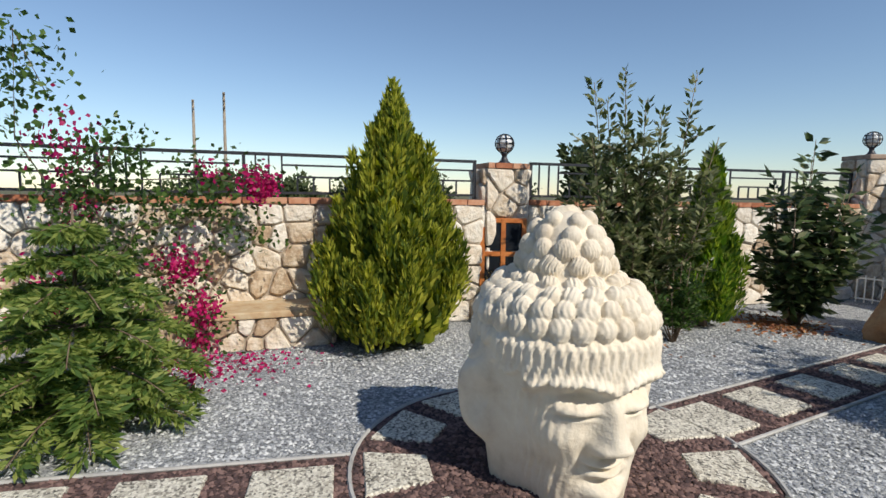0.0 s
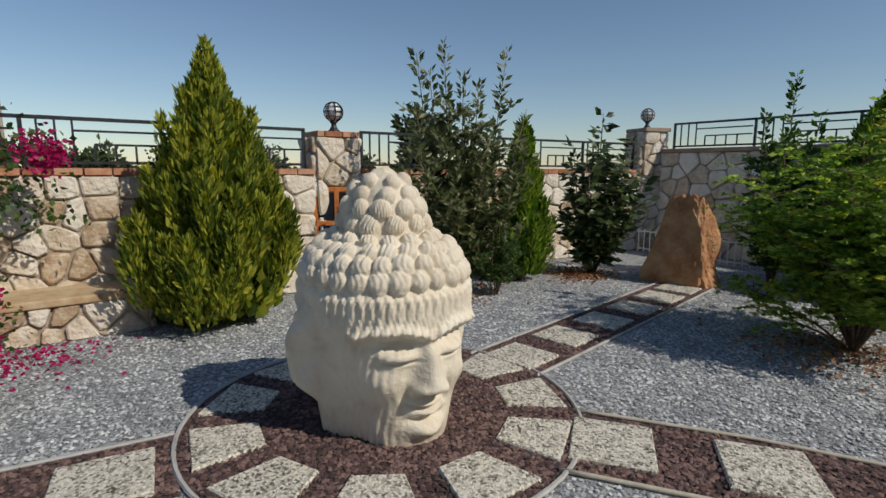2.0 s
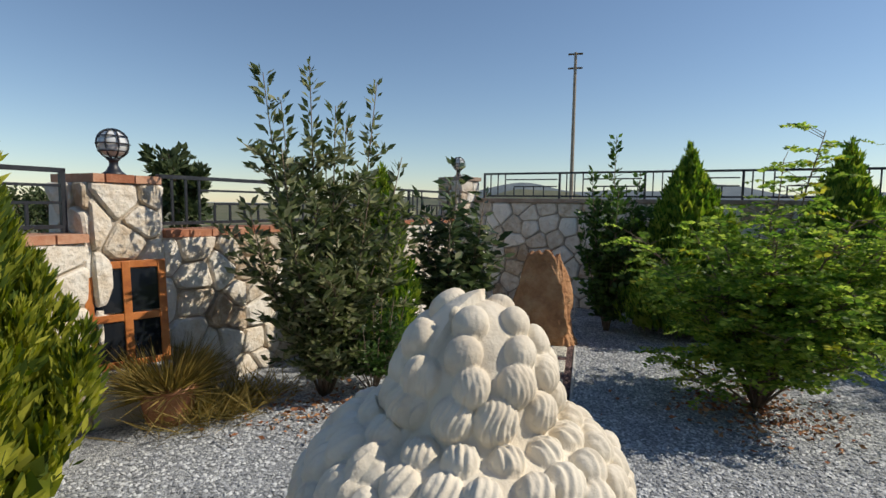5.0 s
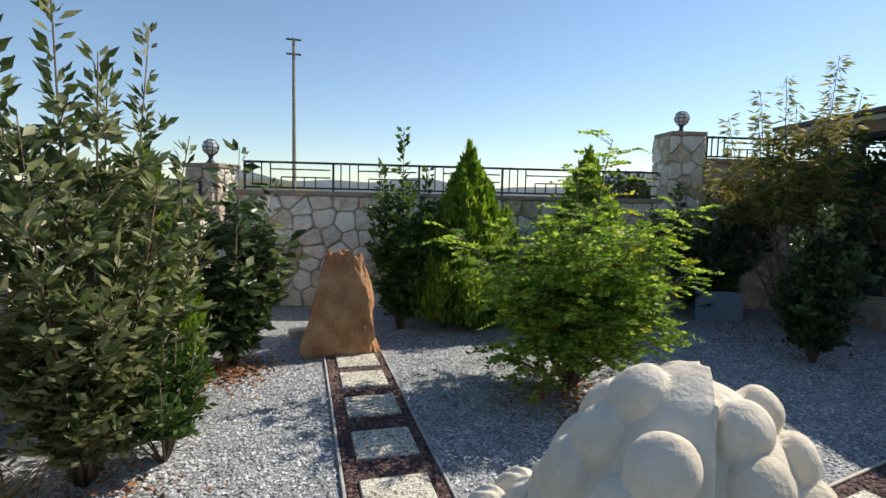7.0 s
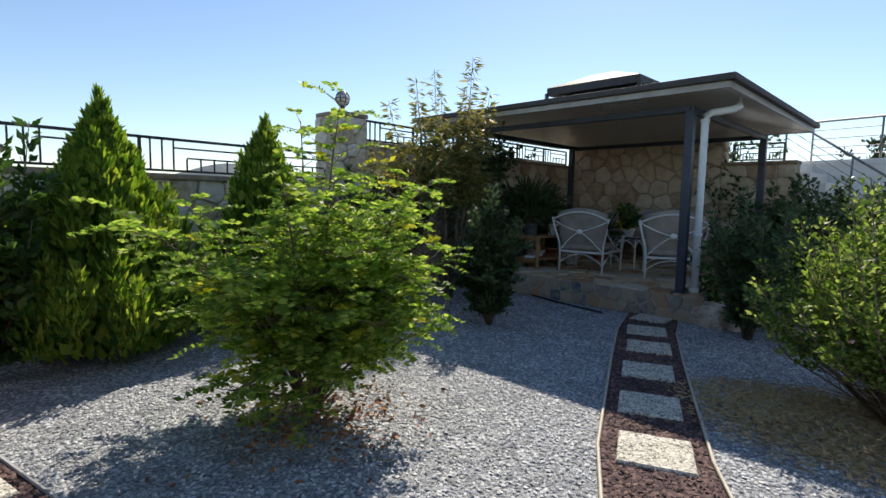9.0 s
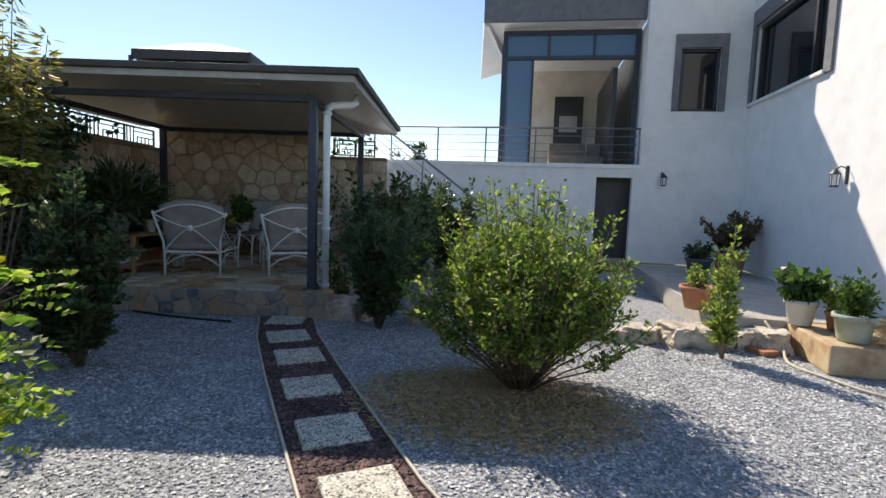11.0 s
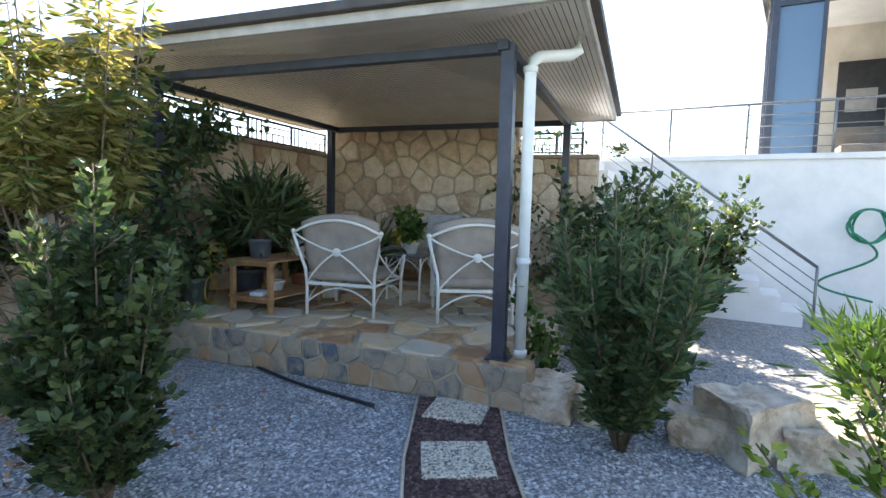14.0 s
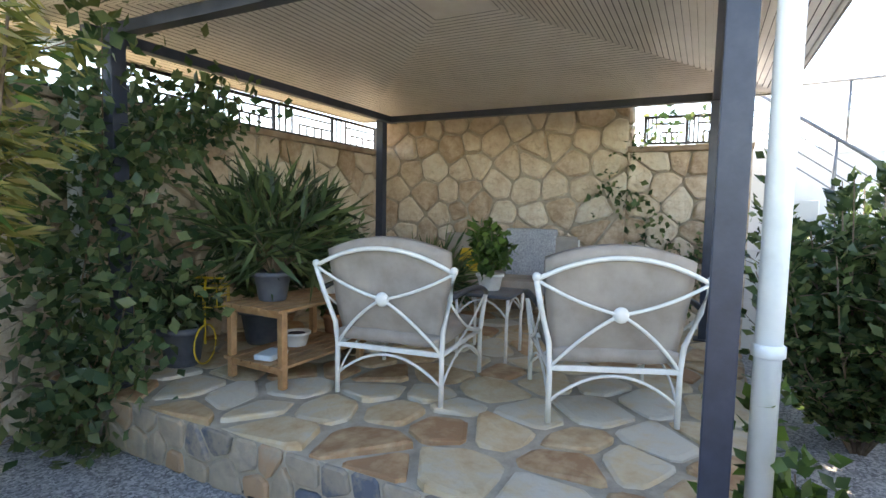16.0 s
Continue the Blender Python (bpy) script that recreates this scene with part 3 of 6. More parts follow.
PATHS = {"path_rock": ([P1A, (P1A + P1B) / 2, P1B], 0.28), "path_gazebo": ([P2A, Vector((1.06, 2.24, 0)), P2B, Vector((2.26, 3.12, 0)), Vector((3.2, 3.74, 0)), Vector((4.15, 4.36, 0)), P2C], 0.3), "path_gate": ([P3A, P3B], 0.29)}
for nm, (pts, half) in PATHS.items():
    l, r = strip(pts, half, 0.004)
    n = len(l)
    tagged(obj(nm, l + r, [(i, i + 1, n + i + 1, n + i) for i in range(n - 1)], M_MULCH), "garden path bed of dark red-brown lava gravel", "path", kind="structure")
    for side in (l, r):
        bm = bmesh.new()
        if nm == "path_gazebo":
            w = [p + Vector((math.sin(i * 2.3) * 0.012, math.cos(i * 1.7) * 0.012, 0.01)) for i, p in enumerate(side)]
            fine = []
            for a, b in zip(w, w[1:]):
                fine += [a.lerp(b, k / 6) for k in range(6)]
            tube(bm, fine + [w[-1]], 0.011, 6)
            tagged(part("edging_hose", bm, M_HOSEP, smooth=True), "pale hose laid along the lava path as edging", "hose", "pale hoses edging the path")
        else:
            tube(bm, [p + Vector((0, 0, 0.008)) for p in side], 0.011, 6)
            tagged(part("path_edging", bm, M_EDGE), "thin grey metal strip edging the lava path", "path edging", "thin strips edging the paths")
bm = bmesh.new()
bmesh.ops.create_circle(bm, cap_ends=True, radius=1.03, segments=64, matrix=Matrix.Translation(RING + Vector((0, 0, 0.008))))
tagged(part("path_ring", bm, M_MULCH), "round lava gravel bed under the statue", "path", kind="structure")
bm = bmesh.new()
tube(bm, [RING + Vector((1.04 * math.cos(a), 1.04 * math.sin(a), 0.012)) for a in [i * 2 * math.pi / 64 for i in range(65)]], 0.012, 6)
tagged(part("path_edging", bm, M_EDGE), "thin grey metal strip round the statue's bed", "path edging", "thin strips edging the paths")


def slab(poly, z=0.028):
    """A cast slab of white and dark pebbles with worn edges, flush in the lava gravel."""
    c = sum(poly, Vector()) / len(poly)
    vs = [Vector((*p.xy, -0.01)) for p in poly] + [Vector((*p.xy, z - 0.008)) for p in poly] + [Vector((*(c + (p - c) * 0.965).xy, z)) for p in poly]
    n = len(poly)
    fs = [(r + i, r + (i + 1) % n, r + n + (i + 1) % n, r + n + i) for r in (0, n) for i in range(n)] + [tuple(range(2 * n, 3 * n))]
    ob = obj("paving_slab", [v - Vector((*c.xy, 0)) for v in vs], fs, M_SLAB)
    ob.matrix_basis = Matrix.Translation((*c.xy, 0))
    tagged(ob, "pebble-faced concrete slab of white and black stones", "paving slab", "pebble slabs along the paths")


def square(c, d, a, b):
    d = d.normalized()
    n = Vector((-d.y, d.x, 0))
    slab([c + d * a / 2 + n * b / 2, c + d * a / 2 - n * b / 2, c - d * a / 2 - n * b / 2, c - d * a / 2 + n * b / 2])


for x, y in ((-0.54, 2.02), (-0.77, 2.56), (-0.98, 3.12), (-1.2, 3.68), (-1.41, 4.21), (-1.6, 4.68)):
    square(Vector((x, y, 0)), P1B - P1A, 0.36, 0.38)
for x, y in ((0.62, 1.79), (1.07, 2.26), (1.66, 2.71), (2.25, 3.12), (2.9, 3.55), (3.56, 3.96), (4.13, 4.35), (4.76, 4.68)):
    square(Vector((x, y, 0)), Vector((0.66, 0.75, 0)) if x < 1.2 else Vector((0.97, 0.24, 0)) if x > 4.5 else Vector((0.84, 0.55, 0)), 0.4 if x > 1.2 else 0.38, 0.4)
for y in (-0.37, -0.95, -1.53):
    square(Vector((-0.01 - y * 0.07, y, 0)), P3B - P3A, 0.38, 0.38)
for i in range(11):
    a, h = radians(12 + i * 360 / 11), radians(9.6)
    slab([RING + Vector((r * math.cos(a + s * k * h), r * math.sin(a + s * k * h), 0)) for r, k, s in ((0.66, 1.05, -1), (0.99, 1.2, -1), (0.99, 1.2, 1), (0.66, 1.05, 1))])

# ---- walls round the garden ----
stone_wall("wall_west", (-3.18, 1.1), (-1.86, -4.7), 0, 1.24, 0.3, "cream limestone rubble garden wall with a brick coping", faces=("front",), seed=3, cap="brick", size=0.25)
stone_wall("pillar_west", (-3.265, 1.6), (-3.18, 1.125), 0, 1.63, 0.44, "square limestone pillar with a brick cap", faces=("front", "end0", "end1"), seed=5, cap="brick", size=0.22)
stone_wall("wall_north_west", (-4.08, 6.75), (-3.27, 1.61), 0, 1.24, 0.3, "limestone rubble garden wall in leaf shadow", faces=("front",), seed=8, cap="brick", size=0.26)
stone_wall("pillar_corner", (-3.93, 6.86), (-3.99, 6.42), 0, 1.89, 0.44, "square limestone corner pillar with a flat cap", faces=("front", "end0", "end1"), seed=9, cap="slab", size=0.22)
stone_wall("wall_north", (2.1, 8.05), (-3.94, 6.775), 0, 1.56, 0.3, "limestone rubble garden wall with a flat coping", faces=("front",), seed=12, cap="slab", size=0.27)
stone_wall("pillar_north", (2.6, 8.06), (2.1, 7.96), 0, 2.54, 0.46, "tall limestone pillar with a flat cap", faces=("front", "end0", "end1"), seed=15, cap="slab", size=0.23)
stone_wall("wall_gazebo_side", (8.42, 9.14), (2.61, 8.08), 0, 2.17, 0.3, "warm rubble wall along the gazebo", faces=("front",), seed=16, cap="slab", size=0.33, material=M_STONE_W, gap=0.02)
# The back wall's unseen top is raised to 2.95 to shut out sun.
stone_wall("wall_gazebo_back", (8.93, 6.02), (8.41, 9.13), 0, 2.95, 0.3, "tall rubble wall of rounded warm stones behind the gazebo", faces=("front", "end0"), seed=17, size=0.34, material=M_STONE_W, gap=0.026)
stone_wall("wall_gazebo_low", (9.13, 4.86), (8.935, 6.01), 0, 2.14, 0.28, "lower rubble wall with a plain concrete coping", faces=("front",), seed=18, cap="slab", size=0.3, material=M_STONE_W)
# stone bench before the west wall
bm = bmesh.new()
S1 = Vector((0.22, -0.975, 0))
bc = Vector((-2.34, -1.25, 0))
box(bm, (bc.x - 0.06, bc.y, 0.14), (0.5, 1.6, 0.28), 12.8)
bench_wall = tagged(part("wall_bench", bm, M_MORTAR), "low limestone rubble bench along the wall", "stone bench", kind="structure")
mb = Matrix((Vector((-0.222, 0.975, 0)), Vector((0, 0, 1)), Vector((0.975, 0.222, 0)))).transposed().to_4x4()
mb.translation = bc + Vector((0.975, 0.222, 0)) * 0.19 + S1 * 0.8
STONES.append((bench_wall, 1.6, 0.28, 0.22, 0.018, mb, M_STONE, 21))
me2 = Matrix((Vector((-0.975, -0.222, 0)), Vector((0, 0, 1)), Vector((-0.222, 0.975, 0)))).transposed().to_4x4()
me2.translation = bc + Vector((0.975, 0.222, 0)) * 0.19 - S1 * 0.8
STONES.append((bench_wall, 0.5, 0.28, 0.22, 0.018, me2, M_STONE, 22))
boxpart("bench_top", (bc.x - 0.05, bc.y + 0.01, 0.312), (0.58, 1.68, 0.06), M_FLAG, bench_wall, 12.8, 0.012, "flat stone bench top")

railing((-1.98, -4.7), (-3.29, 1.03), 1.3, 0.41, "black iron railing on the brick coping")
railing((-3.42, 1.66), (-4.18, 6.4), 1.3, 0.41, "black iron railing on the garden wall")
railing((-3.86, 6.92), (2.05, 8.17), 1.62, 0.4, "black iron railing with stepped bars on the wall")
railing((2.68, 8.22), (8.36, 9.26), 2.23, 0.33, "black iron railing of stepped bars above the gazebo wall", 0.95)
railing((9.06, 5.9), (9.25, 5.1), 2.2, 0.33, "short iron railing on the low wall", 0.5)
globe_lamp(-3.42, 1.37, 1.69, "white globe lamp in a black cage on the limestone pillar")
globe_lamp(-4.19, 6.67, 1.95, "white globe lamp in a black cage on the corner pillar")
globe_lamp(2.32, 8.22, 2.6, "white globe lamp in a black cage on the tall pillar")

# ---- gazebo ----
GU, GV = Vector((0.987, 0.16, 0)), Vector((-0.16, 0.987, 0))
G0 = Vector((5.05, 4.5, 0))
GM = Matrix((GU, GV, Vector((0, 0, 1)))).transposed().to_4x4()
GM.translation = G0
PZ = 0.33
platform = tagged(obj("gazebo_platform", [GM @ Vector(p) for p in ((-0.1, -0.22, 0), (3.9, -0.22, 0), (3.9, 4.2, 0), (-0.1, 4.2, 0), (-0.1, -0.22, PZ - 0.02), (3.9, -0.22, PZ - 0.02), (3.9, 4.2, PZ - 0.02), (-0.1, 4.2, PZ - 0.02))], [(0, 1, 5, 4), (1, 2, 6, 5), (2, 3, 7, 6), (3, 0, 4, 7), (4, 5, 6, 7)], M_JOINT), "raised patio floor of irregular flagstones in grey joints", "patio floor", kind="structure")
gazebo = thing("gazebo", GM, "open gazebo with slate-blue steel posts and a dark hipped roof", "gazebo")
for x, y in ((0.02, 0.02), (3.36, 0.05), (3.36, 3.62), (0.05, 3.37)):
    boxpart("post", (x, y, (PZ + 2.55) / 2), (0.095, 0.095, 2.55 - PZ), M_POST, gazebo, bevel=0.006)
    boxpart("foot_plate", (x, y, PZ + 0.006), (0.17, 0.17, 0.012), M_POST, gazebo, bevel=0)
# F1 holds an extra, unseen overhang added to keep sun off the floor.
E0, E1, F0, F1 = -0.42, 3.95, -0.5, 4.32
for c, s in (((1.7, 0.05, 2.53), (3.5, 0.08, 0.07)), ((1.7, 3.5, 2.53), (3.5, 0.08, 0.07)), ((0.05, 1.75, 2.53), (0.08, 3.5, 0.07)), ((3.36, 1.75, 2.53), (0.08, 3.5, 0.07))):
    boxpart("beam", c, s, M_POST, gazebo)
RZ, TOPZ = 2.66, 3.14
cx, cy = (E0 + E1) / 2, (F0 + F1) / 2
bm = bmesh.new()
ring0 = [(E0, F0), (E1, F0), (E1, F1), (E0, F1)]
lo = [bm.verts.new((x, y, RZ)) for x, y in ring0]
mi = [bm.verts.new((x, y, RZ + 0.09)) for x, y in ring0]
hi = [bm.verts.new((cx + (x - cx) * 0.12, cy + (y - cy) * 0.12, TOPZ + 0.09)) for x, y in ring0]
for i in range(4):
    j = (i + 1) % 4
    bm.faces.new((lo[i], lo[j], mi[j], mi[i]))
    bm.faces.new((mi[i], mi[j], hi[j], hi[i]))
bm.faces.new(hi)
part("roof", bm, M_ROOF, gazebo, "dark hipped roof")
# slatted soffit following the slopes
bm = bmesh.new()
for i in range(4):
    a, b = Vector((*ring0[i], RZ - 0.005)), Vector((*ring0[(i + 1) % 4], RZ - 0.005))
    ct = Vector((cx, cy, TOPZ + 0.0))
    n = 46
    for k in range(n):
        t0, t1 = k / n, (k + 0.86) / n
        q = [a.lerp(ct, t0 * 0.9), b.lerp(ct, t0 * 0.9), b.lerp(ct, t1 * 0.9), a.lerp(ct, t1 * 0.9)]
        for dz in (0.0,):
            bm.faces.new([bm.verts.new(p - Vector((0, 0, 0.012))) for p in q])
        q2 = [a.lerp(ct, t1 * 0.9), b.lerp(ct, t1 * 0.9), b.lerp(ct, (k + 1) / n * 0.9), a.lerp(ct, (k + 1) / n * 0.9)]
        bm.faces.new([bm.verts.new(p + Vector((0, 0, 0.006))) for p in q2])
bm.faces.new([bm.verts.new((cx + (x - cx) * 0.11, cy + (y - cy) * 0.11, TOPZ - 0.06)) for x, y in ring0])
part("ceiling_slats", bm, M_CEIL, gazebo, "white slatted ceiling")
for i in range(4):
    a, b = Vector((*ring0[i], 0)), Vector((*ring0[(i + 1) % 4], 0))
    d = (b - a).normalized()
    out = Vector((d.y, -d.x, 0))
    bm = bmesh.new()
    mm = (a + b) / 2
    box(bm, (mm.x + out.x * 0.04, mm.y + out.y * 0.04, RZ + 0.075), ((b - a).length + 0.16, 0.09, 0.07), math.degrees(math.atan2(d.y, d.x)), 0.01)
    part("gutter", bm, M_ROOF, gazebo, "dark roof gutter")
    bm = bmesh.new()
    box(bm, (mm.x + out.x * 0.012, mm.y + out.y * 0.012, RZ + 0.005), ((b - a).length + 0.02, 0.03, 0.07), math.degrees(math.atan2(d.y, d.x)), 0.005)
    part("fascia", bm, M_FASCIA, gazebo, "pale grey fascia board")
for px, py, sx, sy in ((0.09, -0.12, 1, -1), (0.0, 3.75, 0, 1)):
    bm = bmesh.new()
    tube(bm, [(px, py, PZ), (px, py, 2.38), (px + 0.01, py, 2.44), (px + 0.05 * sx, py + 0.05 * sy, 2.48), (px + 0.2 * sx, py + 0.24 * sy, 2.52), (px + 0.24 * sx, py + 0.29 * sy, 2.56), (px + 0.25 * sx, py + 0.3 * sy, 2.68)], 0.042, 14)
    pipe = part("downpipe", bm, M_PIPE, gazebo, "white plastic downpipe", True)
    for zz in (PZ + 0.02, 1.02, 2.36):
        bm = bmesh.new()
        lathe(bm, [(0.046, 0), (0.052, 0.005), (0.052, 0.04), (0.046, 0.045)], 14, (px, py, zz))
        part("collar", bm, M_PIPE, pipe, smooth=True)
# low box on the roof's crown
bm = bmesh.new()
k = [(1.05, 1.15), (2.3, 1.15), (2.3, 2.75), (1.05, 2.75)]
q = [bm.verts.new((x, y, 3.18)) for x, y in k]
q2 = [bm.verts.new((x, y, 3.3)) for x, y in k]
q3 = [bm.verts.new((1.67 + (x - 1.67) * 0.35, 1.95 + (y - 1.95) * 0.25, 3.5)) for x, y in k]
for a, b in ((q, q2), (q2, q3)):
    for i in range(4):
        bm.faces.new((a[i], a[(i + 1) % 4], b[(i + 1) % 4], b[i]))
bm.faces.new(q3)
bm.faces.new(q[::-1])
part("roof_cap", bm, M_ROOF, gazebo, "raised dark cap on the roof")
for x, y in k:
    boxpart("cap_post", (x, y, 3.15), (0.05, 0.05, 0.12), M_ROOF, gazebo)
# roof window near the crown: an opaque white panel stands for its bright glass
boxpart("skylight_panel", (1.15, 1.35, 2.905), (0.1, 0.55, 0.02), M_OPAL, gazebo, label="slim white panel standing for the roof window")

# ---- house ----
HX, HY, CX = 10.5, -2.0, 5.86
house = thing("house", pose(HX, HY, 0), "white rendered house with grey window surrounds and a glazed terrace room", "house")


def hbox(name, x0, x1, y0, y1, z0, z1, material, label="", bevel=0.004, parent=None):
    return boxpart(name, ((x0 + x1) / 2 - HX, (y0 + y1) / 2 - HY, (z0 + z1) / 2), (x1 - x0, y1 - y0, z1 - z0), material, parent or house, 0, bevel, label)


# long wall that faces the garden, pierced by the wide window
T = 0.25
WX0, WX1, WZ0, WZ1 = 7.75, 10.3, 3.46, 4.9
hbox("wall", CX, HX + 3, HY - T, HY, 0.3, WZ0, M_WHITE, bevel=0)
hbox("wall", CX, WX0, HY - T, HY, WZ0, 6.4, M_WHITE, bevel=0)
hbox("wall", WX1, HX + 3, HY - T, HY, WZ0, 6.4, M_WHITE, bevel=0)
hbox("wall", WX0, WX1, HY - T, HY, WZ1, 6.4, M_WHITE, bevel=0)
hbox("wall", CX, CX + T, HY - 5, HY - T, 0.3, 6.4, M_WHITE, bevel=0)
win = hbox("window", WX0, WX1, HY - 0.16, HY - 0.13, WZ0, WZ1, M_DARKGLASS, "wide dark window with a grey surround", 0)
mid = (WX0 + WX1) / 2
for x0, x1, z0, z1 in ((WX0, WX1, WZ0, WZ0 + 0.08), (WX0, WX1, WZ1 - 0.08, WZ1), (WX0, WX0 + 0.07, WZ0 + 0.08, WZ1 - 0.08), (WX1 - 0.07, WX1, WZ0 + 0.08, WZ1 - 0.08), (mid - 0.75, mid - 0.69, WZ0 + 0.08, WZ1 - 0.08)):
    fr = hbox("window_frame", x0, x1, HY - 0.13, HY - 0.07, z0, z1, M_DARKFRAME, bevel=0)
for x0, x1, z0, z1 in ((WX0 - 0.2, WX0, WZ0 - 0.05, WZ1 + 0.3), (WX1, WX1 + 0.14, WZ0 - 0.05, WZ1 + 0.3), (WX0, WX1, WZ1, WZ1 + 0.3)):
    hbox("window_surround", x0, x1, HY - 0.02, HY + 0.04, z0, z1, M_GREYTRIM)
hbox("window_sill", WX0 - 0.05, WX1 + 0.05, HY - 0.1, HY + 0.07, WZ0 - 0.05, WZ0, M_WHITE, "white marble sill")
# wall with the small window, facing the garden's west
NY0, NY1, NZ0, NZ1 = -1.46, -0.72, 3.35, 4.57
hbox("wall", HX, HX + T, HY, -0.08, 0.3, NZ0, M_WHITE, bevel=0)
hbox("wall", HX, HX + T, HY, NY0, NZ0, 6.4, M_WHITE, bevel=0)
hbox("wall", HX, HX + T, NY1, -0.08, NZ0, 6.4, M_WHITE, bevel=0)
hbox("wall", HX, HX + T, NY0, NY1, NZ1, 6.4, M_WHITE, bevel=0)
hbox("window", HX + 0.12, HX + 0.15, NY0, NY1, NZ0, NZ1, M_DARKGLASS, "small dark window with a grey surround", 0)
for y0, y1, z0, z1 in ((NY0, NY1, NZ0, NZ0 + 0.06), (NY0, NY1, NZ1 - 0.06, NZ1), (NY0, NY0 + 0.06, NZ0, NZ1), (NY1 - 0.06, NY1, NZ0, NZ1)):
    hbox("window_frame", HX + 0.06, HX + 0.12, y0, y1, z0, z1, M_DARKFRAME, bevel=0)
for y0, y1, z0, z1 in ((NY0 - 0.12, NY0, NZ0, NZ1 + 0.26), (NY1, NY1 + 0.12, NZ0, NZ1 + 0.26), (NY0, NY1, NZ1, NZ1 + 0.26)):
    hbox("window_surround", HX - 0.04, HX + 0.02, y0, y1, z0, z1, M_GREYTRIM)
# terrace in front of the glazed room, and the wall under it
hbox("terrace_wall", HX, HX + 0.2, -0.08, 0.04, 0.3, 2.2, M_WHITE, bevel=0)
hbox("terrace_wall", HX, HX + 0.2, 0.75, 9.5, 0.0, 2.2, M_WHITE, bevel=0)
hbox("terrace_wall", HX, HX + 0.2, 0.04, 0.75, 2.02, 2.2, M_WHITE, bevel=0)
# A dark sheet behind the gap stands for the shade inside the opening.
hbox("cellar_shade_sheet", HX + 0.6, HX + 0.65, -0.15, 0.8, 0.3, 2.2, M_DARKFRAME, "dark sheet standing for the shade in the cellar opening", 0)
hbox("terrace_floor", HX - 0.05, HX + 9, -0.08, 9.5, 2.2, 2.28, M_WHITE)
# glazed room
RX, RY0, RY1 = 11.3, -0.08, 2.84
hbox("room_floor", RX, RX + 4, RY0, RY1, 2.28, 2.3, M_CONCRETE, bevel=0)
hbox("room_back", RX + 3.6, RX + 3.8, RY0, RY1, 2.3, 5.22, mat("cream_wall", three((0.6, 0.55, 0.47), (0.68, 0.63, 0.55), (0.74, 0.7, 0.62)), 3, 0.9, 0.2), bevel=0)
hbox("room_side", HX + T, RX + 3.8, RY0 - 0.2, RY0 - 0.03, 2.3, 5.2, M_WHITE, bevel=0)
hbox("room_ceiling", RX, RX + 3.8, RY0, RY1, 5.22, 5.28, M_WHITE, bevel=0)
hbox("room_door", RX + 3.54, RX + 3.6, 0.75, 1.55, 2.3, 4.5, M_DARKFRAME, "dark inner door")
hbox("door_pane", RX + 3.52, RX + 3.545, 0.9, 1.4, 3.5, 3.95, M_FASCIA)
hbox("curtain", RX + 0.35, RX + 3.3, 0.3, 0.4, 2.32, 4.5, M_DARKFRAME, "dark folded glass doors")
for y0, y1, z0, z1 in ((RY1 - 0.1, RY1, 2.28, 5.2), (RY0, RY0 + 0.1, 2.28, 5.2), (RY0 + 0.1, RY1 - 0.1, 5.1, 5.2), (RY0 + 0.1, RY1 - 0.1, 4.58, 4.66), (1.8, 1.86, 4.66, 5.1), (0.84, 0.9, 4.66, 5.1), (2.14, 2.19, 2.28, 4.58)):
    hbox("glazing_frame", RX - 0.05, RX + 0.05, y0, y1, z0, z1, M_POST)
for y0, y1, z0, z1, mt in ((2.19, RY1 - 0.1, 2.3, 4.58, M_BLUEGLASS), (RY0 + 0.1, 0.84, 4.66, 5.1, M_BLUEGLASS), (0.9, 1.8, 4.66, 5.1, M_BLUEGLASS), (1.86, RY1 - 0.1, 4.66, 5.1, M_BLUEGLASS)):
    hbox("glazing_pane", RX - 0.01, RX + 0.01, y0, y1, z0, z1, mt, bevel=0)
for x in (0.0, 0.62, 1.25, 1.9):
    hbox("glazing_frame", RX + x + 0.05, RX + x + 0.12, RY1 - 0.05, RY1 + 0.02, 2.28, 4.95, M_POST)
hbox("glazing_pane", RX + 0.15, RX + 2.0, RY1 - 0.02, RY1, 2.3, 5.2, M_BLUEGLASS, bevel=0)
hbox("roof_fascia", RX - 0.5, RX - 0.4, RY0 - 0.28, RY1 + 0.4, 5.26, 6.0, M_GREYTRIM, "dark grey fascia")
hbox("roof_soffit", RX - 0.4, RX + 4, RY0 - 0.05, RY1 + 0.4, 5.28, 5.34, M_WHITE)
bm = bmesh.new()
lo4 = [bm.verts.new((x - HX, y - HY, z)) for x, y, z in ((RX - 0.4, RY1 + 0.4, 5.2), (RX + 2.4, RY1 + 0.75, 4.72), (RX + 2.4, RY1 + 0.75, 5.0), (RX - 0.4, RY1 + 0.4, 6.0))]
hi4 = [bm.verts.new((x - HX, y - HY, z)) for x, y, z in ((RX - 0.4, RY1 + 0.3, 5.2), (RX + 2.4, RY1 + 0.0, 4.95), (RX + 2.4, RY1 + 0.0, 5.2), (RX - 0.4, RY1 + 0.3, 6.0))]
bm.faces.new(lo4)
bm.faces.new(hi4[::-1])
for i in range(4):
    bm.faces.new((lo4[i], hi4[i], hi4[(i + 1) % 4], lo4[(i + 1) % 4]))
part("roof_edge", bm, M_WHITE, house, "white sloping eave")
# sofa inside
hbox("sofa", RX + 1.2, RX + 2.2, 0.25, 1.7, 2.3, 2.62, M_CUSHION, "grey sofa in the glazed room", 0.05)
